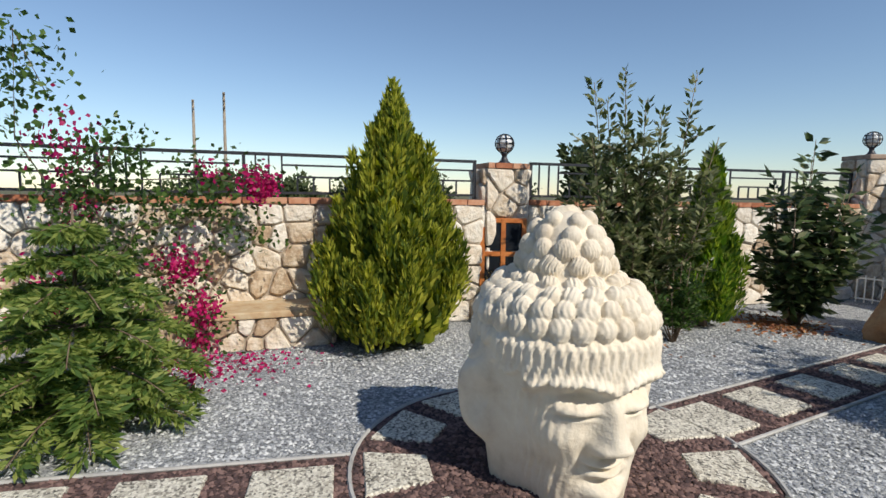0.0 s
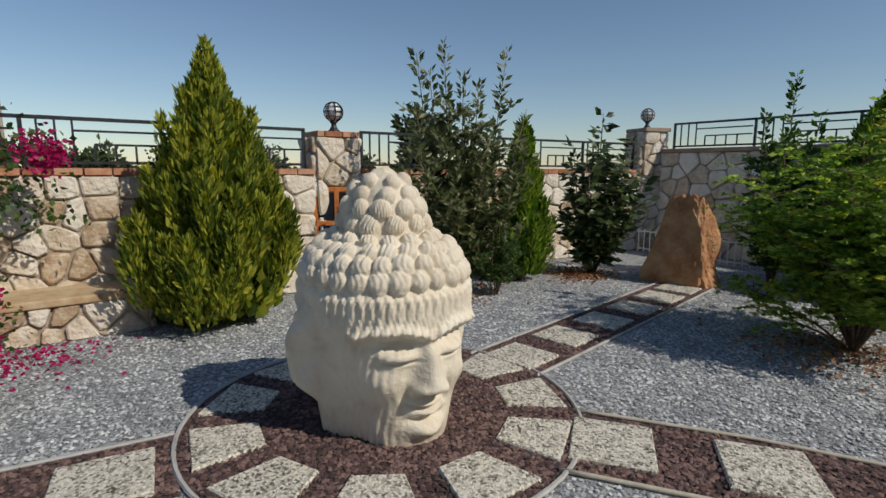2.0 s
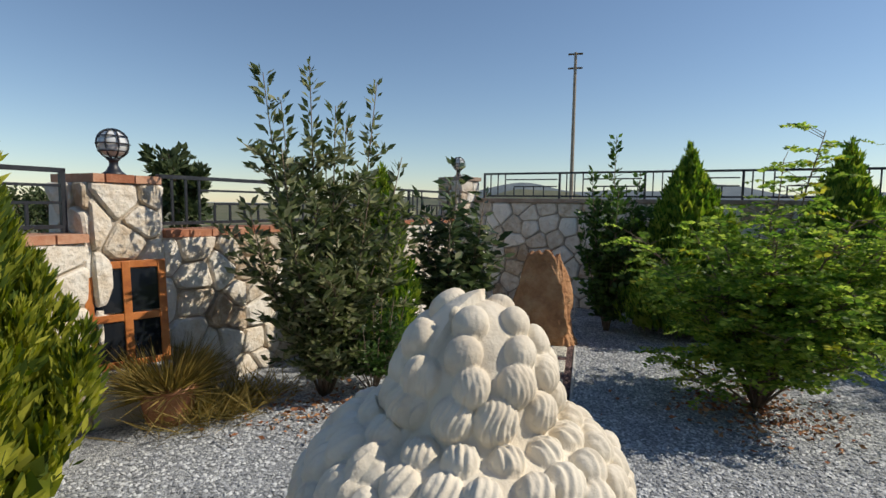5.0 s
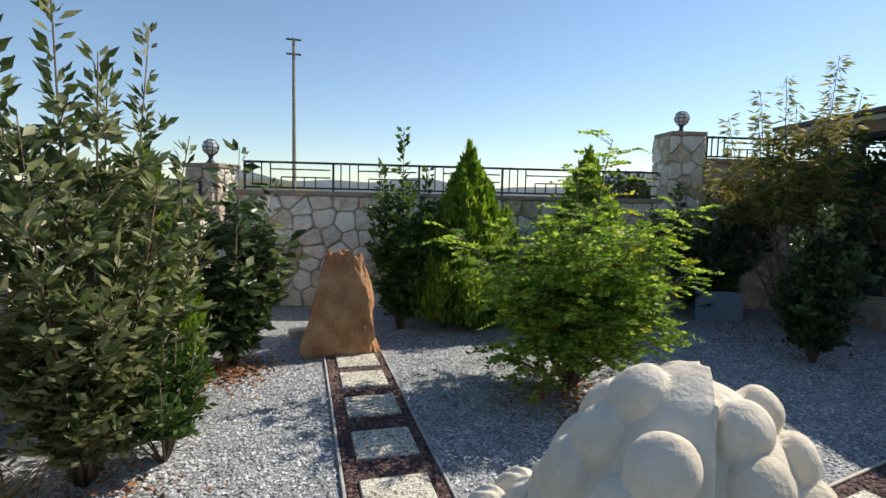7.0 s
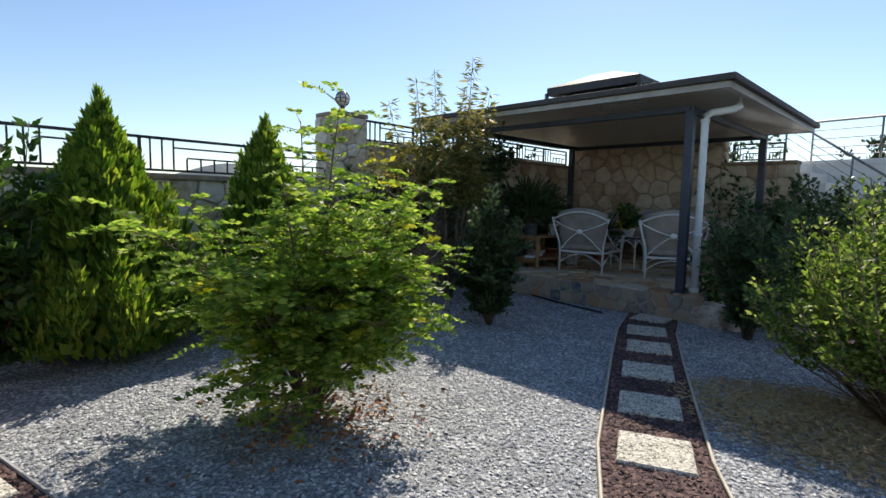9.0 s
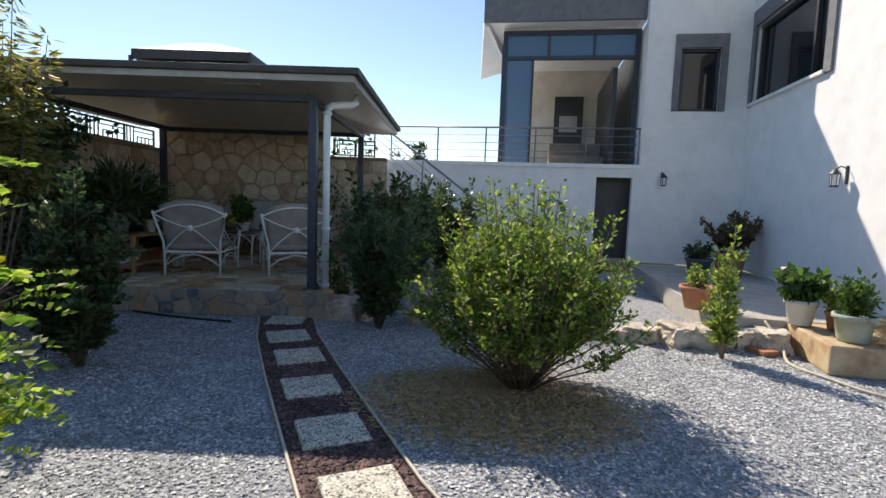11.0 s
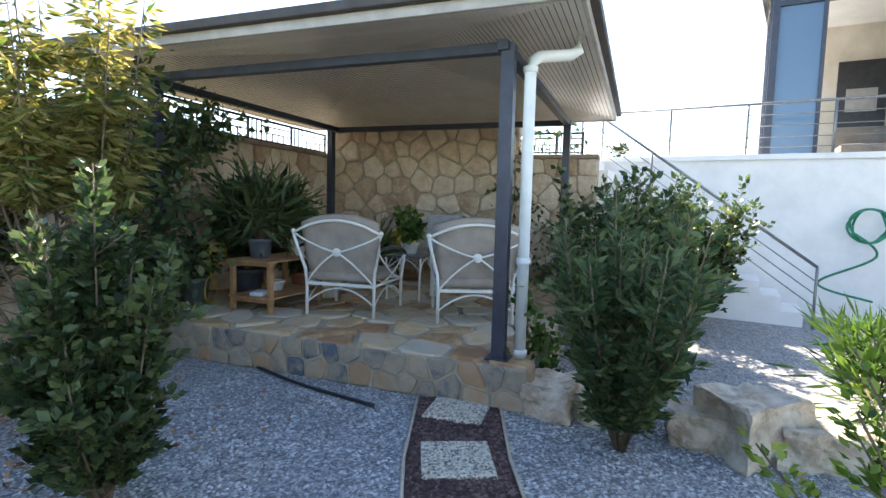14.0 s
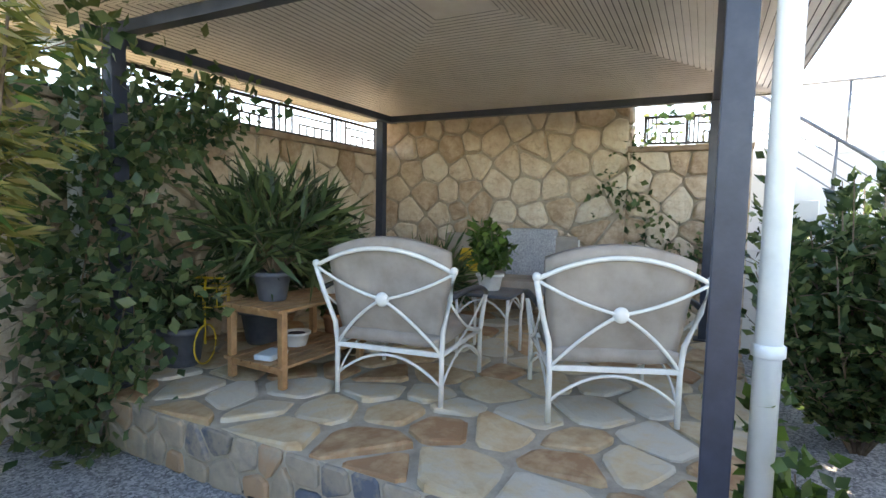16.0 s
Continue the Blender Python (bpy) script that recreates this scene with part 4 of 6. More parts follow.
hbox("sofa", RX + 2.0, RX + 2.2, 0.25, 1.7, 2.62, 3.0, M_CUSHION, bevel=0.05)

# terrace railing of steel, and the stair down from it
terr = thing("terrace_railing", pose(HX, 0, 2.28), "brushed steel railing with thin level bars on the terrace", "railing")
y = -0.1
for z in (0.72, 0.56, 0.4, 0.24, 0.1):
    bm = bmesh.new()
    tube(bm, [(0, -0.06, z), (0, 5.15, z)], 0.02 if z > 0.7 else 0.007, 8)
    part("top_rail" if z > 0.7 else "level_bar", bm, M_STEEL, terr, smooth=True)
for i in range(6):
    bm = bmesh.new()
    tube(bm, [(0, i * 1.035 - 0.04, 0), (0, i * 1.035 - 0.04, 0.72)], 0.017, 8)
    part("post", bm, M_STEEL, terr, smooth=True)
stair = thing("staircase", pose(0, 0, 0), "white stair with a steel handrail up to the terrace", "stairs")
for i in range(12):
    y1 = 2.3 + i * 0.25
    boxpart("step", (9.95, y1 + 0.125 + (2.75 - i * 0.25) / 2 - 0.0, 0.09 + i * 0.183), (0.85, 0.25 + (2.75 - i * 0.25), 0.183), M_WHITE, stair, bevel=0.006)
for off, r in ((0.78, 0.02), (0.6, 0.007), (0.44, 0.007), (0.28, 0.007)):
    bm = bmesh.new()
    tube(bm, [(9.5, 2.2, off + 0.62 * 0), (9.5, 5.2, off + 2.2)], r, 8)
    part("handrail" if r > 0.01 else "level_bar", bm, M_STEEL, stair, smooth=True)
for k in range(4):
    bm = bmesh.new()
    tube(bm, [(9.5, 2.2 + k, k * 0.733), (9.5, 2.2 + k, 0.78 + k * 0.733)], 0.017, 8)
    part("post", bm, M_STEEL, stair, smooth=True)

# paved strip along the house
hb = boxpart("house_terrace", (7.88, -1.0, 0.14), (5.04, 2.0, 0.28), M_CONCRETE, None, 0, 0.01)
hc = boxpart("terrace_corner", (4.82, -1.7, 0.136), (1.0, 2.0, 0.272), M_FLAG, None, -4, 0.02)
tagged(hc, "stone-edged corner of the low terrace", "terrace", kind="structure")
tagged(hb, "low concrete terrace along the white house", "terrace", kind="structure")

# ---- distance ----
def ridge(name, x0, x1, y, top, seed, material, label):
    """A far range of hills: a long mound with an uneven crest."""
    rng = random.Random(seed)
    n, vs, fs = 60, [], []
    ph = [rng.uniform(0, 6.28) for _ in range(5)]
    for i in range(n + 1):
        t = i / n
        x = x0 + (x1 - x0) * t
        h = top * (0.55 + 0.25 * math.sin(t * 7 + ph[0]) + 0.13 * math.sin(t * 17 + ph[1]) + 0.05 * math.sin(t * 41 + ph[2])) * math.sin(math.pi * min(1, max(0.0, t * 1.02)) ) ** 0.35
        vs += [(x, y - 60, -1), (x, y, max(0.5, h)), (x, y + 60, -1)]
    for i in range(n):
        for k in range(2):
            fs.append((i * 3 + k, i * 3 + k + 1, i * 3 + 4 + k, i * 3 + 3 + k))
    return tagged(obj(name, vs, fs, material, smooth=True), label, "hills", kind="structure")


# Distance haze is put into the far hills' blue-grey colour.
M_HILL = mat("haze_tinted_hill", three((0.10, 0.13, 0.15), (0.13, 0.165, 0.19), (0.17, 0.20, 0.215)), 0.02, 1.0, 0)
M_HILLG = mat("scrub_hill", three((0.06, 0.075, 0.045), (0.09, 0.10, 0.06), (0.13, 0.13, 0.08)), 0.05, 1.0, 0)
ridge("backdrop_hills", -900, 700, 1300, 112, 4, M_HILL, "far hills on the horizon, tinted blue for haze")
ridge("backdrop_near_hill", -620, -160, 520, 26, 7, M_HILLG, "scrub-covered hill beyond the fields")
sea = obj("water", [(-2800, -900, -0.6), (-500, -900, -0.6), (-500, 1200, -0.6), (-2800, 1200, -0.6)], [(0, 1, 2, 3)], mat("far_sea", three((0.05, 0.09, 0.13), (0.06, 0.11, 0.16), (0.08, 0.13, 0.18)), 0.02, 0.35, 0))
tagged(sea, "strip of blue sea on the horizon", "sea", kind="structure")

# ---- statue ----
def statue():
    """A great head of cast stone, one mesh: an oval body with a topknot, rows of snail curls, and plain features."""
    nt, nz = 420, 300
    th = np.linspace(0, 2 * np.pi, nt, endpoint=False)
    u = np.linspace(0, 1, nz)
    prof = np.array([(0, 0.385), (0.10, 0.40), (0.3, 0.415), (0.5, 0.425), (0.68, 0.43), (0.78, 0.415), (0.86, 0.365), (0.91, 0.295), (0.935, 0.225), (0.99, 0.20), (1.06, 0.18), (1.125, 0.14), (1.18, 0.085), (1.205, 0.036), (1.213, 0.004)])
    s = np.concatenate([[0], np.cumsum(np.hypot(*np.diff(prof, axis=0).T))])
    zz, rr = np.interp(u * s[-1], s, prof[:, 0]), np.interp(u * s[-1], s, prof[:, 1])
    k = np.ones(9) / 9
    zz2, rr2 = np.convolve(np.pad(zz, 4, "edge"), k, "valid"), np.convolve(np.pad(rr, 4, "edge"), k, "valid")
    T, Z = np.meshgrid(th, zz2)
    R = np.repeat(rr2[:, None], nt, 1)
    A = np.angle(np.exp(1j * T))
    low = np.clip((0.55 - Z) / 0.55, 0, 1)
    front = np.clip(np.cos(A), 0, 1)
    # the face narrows to the chin, the back of the neck is drawn in
    R = R * (1 - 0.17 * low * np.exp(-((np.abs(A) - 0.95) / 0.42) ** 2)) * (1 + 0.09 * low * front ** 4) * (1 - 0.12 * low * np.clip(-np.cos(A), 0, 1))
    def g(a, z, sa, sz):
        return np.exp(-((A - a) / sa) ** 2 - ((Z - z) / sz) ** 2)
    def both(a, z, sa, sz):
        return g(a, z, sa, sz) + g(-a, z, sa, sz)
    F = np.zeros_like(R)
    Y0 = Z - 0.075
    def gf(a, z, sa, sz):
        return np.exp(-((A - a) / sa) ** 2 - ((Y0 - z) / sz) ** 2)
    def pair(a, z, sa, sz):
        return gf(a, z, sa, sz) + gf(-a, z, sa, sz)
    # nose with wings, arched brows running into it, lowered lids over full eyes
    ridge = np.exp(-(np.abs(A) / (0.085 + 0.10 * np.clip((0.40 - Y0) / 0.2, 0, 1))) ** 2.4) * np.clip((0.50 - Y0) / 0.26, 0, 1) * (1 / (1 + np.exp(-(Y0 - 0.205) / 0.007)))
    F += 0.115 * ridge + 0.026 * pair(0.15, 0.228, 0.07, 0.026)
    arch = 0.465 + 0.035 * np.sin(np.clip(np.abs(A), 0, 0.85) / 0.85 * np.pi)
    F += 0.03 * np.exp(-((Y0 - arch) / 0.024) ** 2) * (np.abs(A) < 0.95) * np.clip(np.abs(A) / 0.12, 0, 1)
    F += -0.05 * pair(0.34, 0.43, 0.21, 0.032) + 0.05 * pair(0.38, 0.385, 0.21, 0.036) - 0.026 * np.exp(-((Y0 - 0.352 - 0.10 * (np.abs(A) - 0.38) ** 2) / 0.008) ** 2) * np.exp(-((np.abs(A) - 0.38) / 0.22) ** 4)
    # cheeks, the fold beside the nose, full lips and a round chin
    F += 0.04 * pair(0.52, 0.25, 0.26, 0.075) - 0.022 * pair(0.27, 0.20, 0.06, 0.05)
    F += 0.042 * gf(0, 0.148, 0.2, 0.016) + 0.045 * gf(0, 0.105, 0.17, 0.019) - 0.03 * np.exp(-((Y0 - 0.128 - 0.25 * A ** 2) / 0.0065) ** 2) * np.exp(-(A / 0.26) ** 4) - 0.02 * gf(0, 0.185, 0.05, 0.02)
    F += -0.03 * gf(0, 0.07, 0.2, 0.016) + 0.06 * gf(0, 0.02, 0.2, 0.04) - 0.02 * pair(0.31, 0.128, 0.05, 0.03)
    ear = lambda a: np.exp(-((A - a) / 0.17) ** 4 - ((Z - 0.40) / 0.20) ** 4)
    inner = lambda a: np.exp(-((A - a) / 0.085) ** 2 - ((Z - 0.42) / 0.12) ** 2)
    for sgn in (1, -1):
        F += 0.14 * ear(sgn * 1.62) - 0.10 * inner(sgn * 1.53)
    # strands of the fringe and of the sides
    lobe = 0.55 + 0.05 * np.abs(np.abs(A) - 0.42) - 0.035 * np.abs(np.sin(A * 9.5)) - 0.06 * np.exp(-(A / 0.1) ** 2)
    fr = np.clip((Z - lobe) / 0.02, 0, 1) * np.clip((0.74 - Z) / 0.04, 0, 1) * np.clip((1.45 - np.abs(A)) / 0.2, 0, 1)
    F += fr * (0.024 + 0.006 * np.abs(np.sin(A * 9.5)) + 0.005 * np.sin(A * 62 + 2.5 * np.sin(Z * 26)) + 0.003 * np.sin(A * 121 + 3 * np.sin(Z * 41)))
    F += 0.0045 * np.sin(A * 60 + 2 * np.sin(Z * 22)) * (Z < 0.5) * np.exp(-((np.abs(A) - 0.8) / 0.34) ** 2)
    F += 0.025 * np.clip((Z - 0.40) / 0.25, 0, 1) * (np.abs(A) > 1.9)
    X, Y = R * np.cos(T), R * np.sin(T)
    P = np.stack([X, Y, Z], -1)
    dz = np.gradient(P, axis=0)
    dt = np.roll(P, -1, 1) - np.roll(P, 1, 1)
    N = np.cross(dt, dz)
    N /= np.linalg.norm(N, axis=2, keepdims=True) + 1e-9
    # curls
    rng = np.random.default_rng(5)
    C = np.zeros_like(R)
    for row, (zc, n, rc) in enumerate(((0.40, 28, 0.05), (0.475, 28, 0.05), (0.55, 29, 0.05), (0.625, 29, 0.05), (0.70, 29, 0.051), (0.775, 27, 0.051), (0.838, 24, 0.05), (0.885, 21, 0.047), (0.925, 15, 0.046), (0.99, 11, 0.05), (1.055, 10, 0.049), (1.115, 7, 0.047), (1.168, 4, 0.045))):
        i = int(np.argmin(np.abs(zz2 - zc)))
        for j in range(n):
            a = 2 * np.pi * (j + 0.5 * (row % 2) + rng.uniform(-0.1, 0.1)) / n
            a = (a + np.pi) % (2 * np.pi) - np.pi
            if zc < 0.6 and abs(a) < 1.95:
                continue
            if zc < 0.72 and abs(a) < 1.42:
                continue
            jj = int(round((a % (2 * np.pi)) / (2 * np.pi) * nt)) % nt
            d = np.linalg.norm(P - P[i, jj], axis=2)
            q = rc * rng.uniform(0.9, 1.1)
            C = np.maximum(C, rng.uniform(0.027, 0.042) * np.clip(1 - (d / q) ** 2.6, 0, 1) ** 0.55)
    # chiselled strands over the curls, and the unevenness of the casting
    F += C + (0.0026 * np.sin(A * 96 + 5 * np.sin(Z * 47)) + 0.002 * np.sin(A * 57 - Z * 90)) * np.clip(C / 0.02, 0, 1) * np.clip((1.12 - Z) / 0.14, 0.0, 1)
    F += (0.004 * np.sin(A * 7 + 3 * Z) * np.sin(Z * 13 + 1.7) + 0.002 * np.sin(A * 23 + 11 * Z) * np.sin(Z * 37)) * np.clip((0.95 - Z) / 0.1, 0, 1)
    P = P + N * F[..., None]
    P[..., 0] += 0.05 * (P[..., 2] - 0.4) * (P[..., 2] < 0.4)
    # the head leans forward over its neck
    P[..., 0] += 0.12 * np.clip(P[..., 2] - 0.15, 0, 1.3)
    P[..., 1] -= 0.06 * np.clip(P[..., 2] - 0.15, 0, 1.3)
    V = P.reshape(-1, 3)
    idx = np.arange(nz * nt).reshape(nz, nt)
    q = np.stack([idx[:-1], np.roll(idx, -1, 1)[:-1], np.roll(idx, -1, 1)[1:], idx[1:]], -1).reshape(-1, 4)
    ob = obj("stone_head_statue", [tuple(v) for v in V], [tuple(int(i) for i in f) for f in q] + [tuple(int(i) for i in idx[0][::-1]), tuple(int(i) for i in idx[-1])], M_STATUE, smooth=True)
    ob.matrix_basis = pose(-0.1, 0.91, 0.0, 0, 0, 10) @ Matrix.Diagonal((0.92, 0.92, 1.06, 1))
    tagged(ob, "large cream cast-stone head with a curled topknot, standing on lava gravel", "statue")


statue()


# ---- rocks ----
def rock(name, x, y, size, seed, material, label, category, group="", rz=0, rough=0.16, z=0.0, taper=0.0, sub=4):
    bm = bmesh.new()
    bmesh.ops.create_icosphere(bm, subdivisions=sub, radius=0.5)
    off = Vector((seed * 7.3, seed * 3.1, seed * 1.7))
    for v in bm.verts:
        d = v.co.normalized()
        n1 = noise.noise(d * 1.6 + off) * 1.2 + noise.noise(d * 4 + off) * 0.5 + noise.noise(d * 11 + off) * 0.16
        c = Vector((max(-0.8, min(0.8, d.x * 1.3)), max(-0.8, min(0.8, d.y * 1.3)), max(-0.75, min(0.8, d.z * 1.25))))
        c = c * 0.62 * (1 + rough * n1)
        t = 1 - taper * (c.z + 0.5)
        v.co = Vector((c.x * size[0] * t, c.y * size[1] * t, (c.z + 0.44) * size[2]))
    ob = part(name, bm, material, None, label, sub > 3 and False)
    ob.matrix_basis = pose(x, y, z, 0, 0, rz)
    return tagged(ob, label, category, group)


rock("standing_rock", -1.84, 5.03, (0.76, 0.5, 1.02), 3, M_ROCK, "tall ochre standing rock at the end of the path", "rock", rz=14, rough=0.24, taper=0.56, sub=5)
for i, (x, y, s, h, z) in enumerate(((5.12, 4.12, 0.27, 0.24, 0), (5.2, 3.9, 0.24, 0.2, 0), (5.15, 3.2, 0.26, 0.24, 0), (5.2, 2.95, 0.36, 0.36, 0), (5.3, 2.62, 0.34, 0.24, 0), (5.3, 2.3, 0.25, 0.17, 0), (5.1, 1.1, 0.2, 0.13, 0), (5.15, 0.75, 0.26, 0.16, 0), (5.12, 0.4, 0.34, 0.22, 0), (5.16, 0.05, 0.3, 0.2, 0), (5.2, -0.25, 0.28, 0.2, 0), (5.15, -0.52, 0.3, 0.22, 0))):
    rock("boulder", x, y, (s * 1.3, s * 1.1, h * 1.1), 10 + i, M_BOULDER, "pale weathered limestone boulder edging the gravel", "boulder", "boulders edging the bed", rz=i * 47, rough=0.26, z=z - 0.02)
rock("loose_stone", -2.45, 5.4, (0.22, 0.16, 0.1), 40, M_BOULDER, "small pale stone on the gravel", "stone", rz=30)

# ---- chairs ----
def patio_chair(m, label, furry=False):
    """Lounge chair of bent cream metal; it faces +y of its own, its back to -y."""
    root = thing("patio_chair", m, label, "chair", "lounge chairs under the gazebo")
    wb, wt, d, sr, pt = 0.345, 0.44, 0.72, 0.31, 0.80
    for s in (-1, 1):
        bm = bmesh.new()
        tube(bm, [(s * wb, 0, 0), (s * wb, 0, sr), (s * (wb + 0.01), -0.01, sr + 0.14), (s * (wt - 0.03), -0.06, 0.65), (s * wt, -0.09, pt)], 0.016, 8)
        part("back_leg", bm, M_WHITEMETAL, root, smooth=True)
        bm = bmesh.new()
        bmesh.ops.create_uvsphere(bm, u_segments=12, v_segments=8, radius=0.024, matrix=Matrix.Translation((s * wt, -0.09, pt + 0.015)))
        part("finial", bm, M_WHITEMETAL, root, smooth=True)
        bm = bmesh.new()
        tube(bm, [(s * (wb + 0.03), d, 0), (s * (wb + 0.03), d, sr), (s * (wb + 0.06), d + 0.01, 0.56)], 0.016, 8)
        part("front_leg", bm, M_WHITEMETAL, root, smooth=True)
        bm = bmesh.new()
        tube(bm, arc((s * (wt - 0.02), -0.05, 0.66), (s * (wb + 0.06), d + 0.04, 0.57), (s * 0.03, 0, 0.05)), 0.017, 8)
        part("armrest", bm, M_DARKFRAME, root, "dark curved armrest", True)
        bm = bmesh.new()
        tube(bm, arc((s * (wb + 0.01), 0, sr), (s * (wb + 0.05), d, 0.55), (0, 0, -0.06)), 0.008, 6)
        tube(bm, arc((s * (wt - 0.03), -0.04, 0.62), (s * (wb + 0.03), d, sr), (0, 0, -0.05)), 0.008, 6)
        part("side_brace", bm, M_WHITEMETAL, root, smooth=True)
        bm = bmesh.new()
        tube(bm, [(s * wb, 0, sr), (s * (wb + 0.03), d, sr)], 0.014, 6)
        part("side_rail", bm, M_WHITEMETAL, root, smooth=True)
        bm = bmesh.new()
        tube(bm, arc((s * wb, 0.01, 0.12), (s * (wb + 0.03), d, 0.12), (0, 0, 0.15)), 0.008, 6)
        part("side_arch", bm, M_WHITEMETAL, root, smooth=True)
    for y, w in ((0, wb), (d, wb + 0.03)):
        bm = bmesh.new()
        box(bm, (0, y, sr), (2 * w, 0.024, 0.03), 0, 0.004)
        part("seat_rail", bm, M_WHITEMETAL, root)
        bm = bmesh.new()
        tube(bm, arc((-w, y, 0.12), (w, y, 0.12), (0, 0, 0.155), 13), 0.009, 6)
        part("lower_arch", bm, M_WHITEMETAL, root, smooth=True)
    bm = bmesh.new()
    tube(bm, arc((-wt, -0.09, pt), (wt, -0.09, pt), (0, -0.02, 0.125), 15), 0.013, 8)
    part("top_arch", bm, M_WHITEMETAL, root, smooth=True)
    hub = Vector((0, -0.085, 0.625))
    for s in (-1, 1):
        bm = bmesh.new()
        tube(bm, arc((s * wt, -0.09, pt), hub, (0, -0.01, -0.02)), 0.010, 6)
        part("cross_bar", bm, M_WHITEMETAL, root, smooth=True)
        bm = bmesh.new()
        tube(bm, arc((s * wb, 0, sr), hub, (0, -0.02, 0.035)), 0.010, 6)
        part("cross_bar", bm, M_WHITEMETAL, root, smooth=True)
    bm = bmesh.new()
    bmesh.ops.create_uvsphere(bm, u_segments=16, v_segments=10, radius=0.043, matrix=Matrix.Translation(hub) @ Matrix.Diagonal((1, 0.55, 1, 1)))
    part("rosette", bm, M_WHITEMETAL, root, smooth=True)

    def cushion(name, w, dep, h, mm, w2=None, crown=0.0):
        bm = bmesh.new()
        n = 14
        g = [[bm.verts.new((0, 0, 0)) for _ in range(n + 1)] for _ in range(2 * (n + 1))]
        for side in (0, 1):
            for i in range(n + 1):
                for j in range(n + 1):
                    a, b = 2 * i / n - 1, 2 * j / n - 1
                    edge = (1 - abs(a) ** 5) * (1 - abs(b) ** 5)
                    t = (0.5 * h * (0.45 + 0.55 * edge) + 0.010 * noise.noise(Vector((a * 2.5, b * 2.5, side * 3 + w)))) * (1 if side else -1)
                    ww = w + ((w2 or w) - w) * j / n
                    g[side * (n + 1) + i][j].co = mm @ Vector((a * ww / 2 * (1 - 0.03 * abs(b) ** 3), b * dep / 2 + crown * (1 - a * a) * (j / n), t))
        for side in (0, 1):
            for i in range(n):
                for j in range(n):
                    q = [g[side * (n + 1) + i][j], g[side * (n + 1) + i + 1][j], g[side * (n + 1) + i + 1][j + 1], g[side * (n + 1) + i][j + 1]]
                    bm.faces.new(q if side else q[::-1])
        rim = [(i, 0) for i in range(n)] + [(n, j) for j in range(n)] + [(n - i, n) for i in range(n)] + [(0, n - j) for j in range(n)]
        for (i, j), (k, l) in zip(rim, rim[1:] + rim[:1]):
            bm.faces.new((g[i][j], g[k][l], g[n + 1 + k][l], g[n + 1 + i][j]))
        return part(name, bm, M_CUSHION, root, "padded taupe cushion", True)

    cushion("seat_cushion", 0.68, 0.70, 0.13, Matrix.Translation((0, 0.34, sr + 0.075)))
    cushion("back_cushion", 0.68, 0.54, 0.14, Matrix.Translation((0, 0.035, 0.64)) @ Matrix.Rotation(radians(99), 4, "X"), 0.80, 0.08)
    if furry:
        pl = cushion("throw_pillow", 0.4, 0.34, 0.12, Matrix.Translation((0.05, 0.22, 0.60)) @ Matrix.Rotation(radians(100), 4, "X"))
    return root


chair_a = patio_chair(pose(5.415, 6.335, 0.335, 0, 0, -73.5), "cream metal lounge chair with taupe cushions beside the wooden bench")
chair_b = patio_chair(pose(5.895, 5.13, 0.335, 0, 0, -58), "cream metal lounge chair with taupe cushions beside the steel post")

# rattan-backed sofa against the wall, seen between the chairs
sofa = thing("outdoor_sofa", GM @ pose(3.3, 2.0, PZ, 0, 0, 98), "low cream metal sofa with a grey throw against the rubble wall", "sofa")
bm = bmesh.new()
box(bm, (0, 0.0, 0.38), (1.5, 0.6, 0.14), 0, 0.04)
part("seat_cushion", bm, M_CUSHION, sofa)
bm = bmesh.new()
box(bm, (0, -0.28, 0.66), (1.5, 0.14, 0.46), 0, 0.05)
part("back_cushion", bm, M_CUSHION, sofa)
for x in (-0.75, 0.75):
    for y in (-0.3, 0.3):
        bm = bmesh.new()
        tube(bm, [(x, y, 0), (x, y, 0.62 if y > 0 else 0.85)], 0.016, 8)
        part("leg", bm, M_WHITEMETAL, sofa, smooth=True)
    bm = bmesh.new()
    tube(bm, arc((x, -0.3, 0.66), (x, 0.34, 0.6), (0, 0, 0.05)), 0.016, 8)
    part("armrest", bm, M_WHITEMETAL, sofa, smooth=True)
bm = bmesh.new()
box(bm, (-0.25, -0.29, 0.70), (0.55, 0.18, 0.52), 0, 0.03)
M_THROW = mat("grey_woven_throw", three((0.22, 0.23, 0.25), (0.36, 0.37, 0.39), (0.52, 0.53, 0.54)), 60, 0.95, 0.5, 120)
tagged(part("throw", bm, M_THROW, sofa, "grey patterned throw"))
bm = bmesh.new()
box(bm, (0, 0, 0.0), (0.36, 0.12, 0.26), 0, 0.05)
pil = part("cushion", bm, M_YELLOW)
pil.matrix_basis = sofa.matrix_basis @ pose(0.35, -0.13, 0.6, -14, 0, 0)
tagged(pil, "small yellow cushion on the sofa", "cushion")

# round-legged side table between the chairs
st = thing("side_table", pose(6.68, 6.38, 0.335, 0, 0, 12), "cream metal side table between the lounge chairs", "table")
boxpart("tabletop", (0, 0, 0.5), (0.46, 0.46, 0.025), M_POTD, st, 0, 0.008, "dark tabletop")
for a, b in ((-1, -1), (1, -1), (1, 1), (-1, 1)):
    bm = bmesh.new()
    tube(bm, [(a * 0.2, b * 0.2, 0), (a * 0.2, b * 0.2, 0.3), (a * 0.21, b * 0.21, 0.49)], 0.013, 8)
    part("leg", bm, M_WHITEMETAL, st, smooth=True)
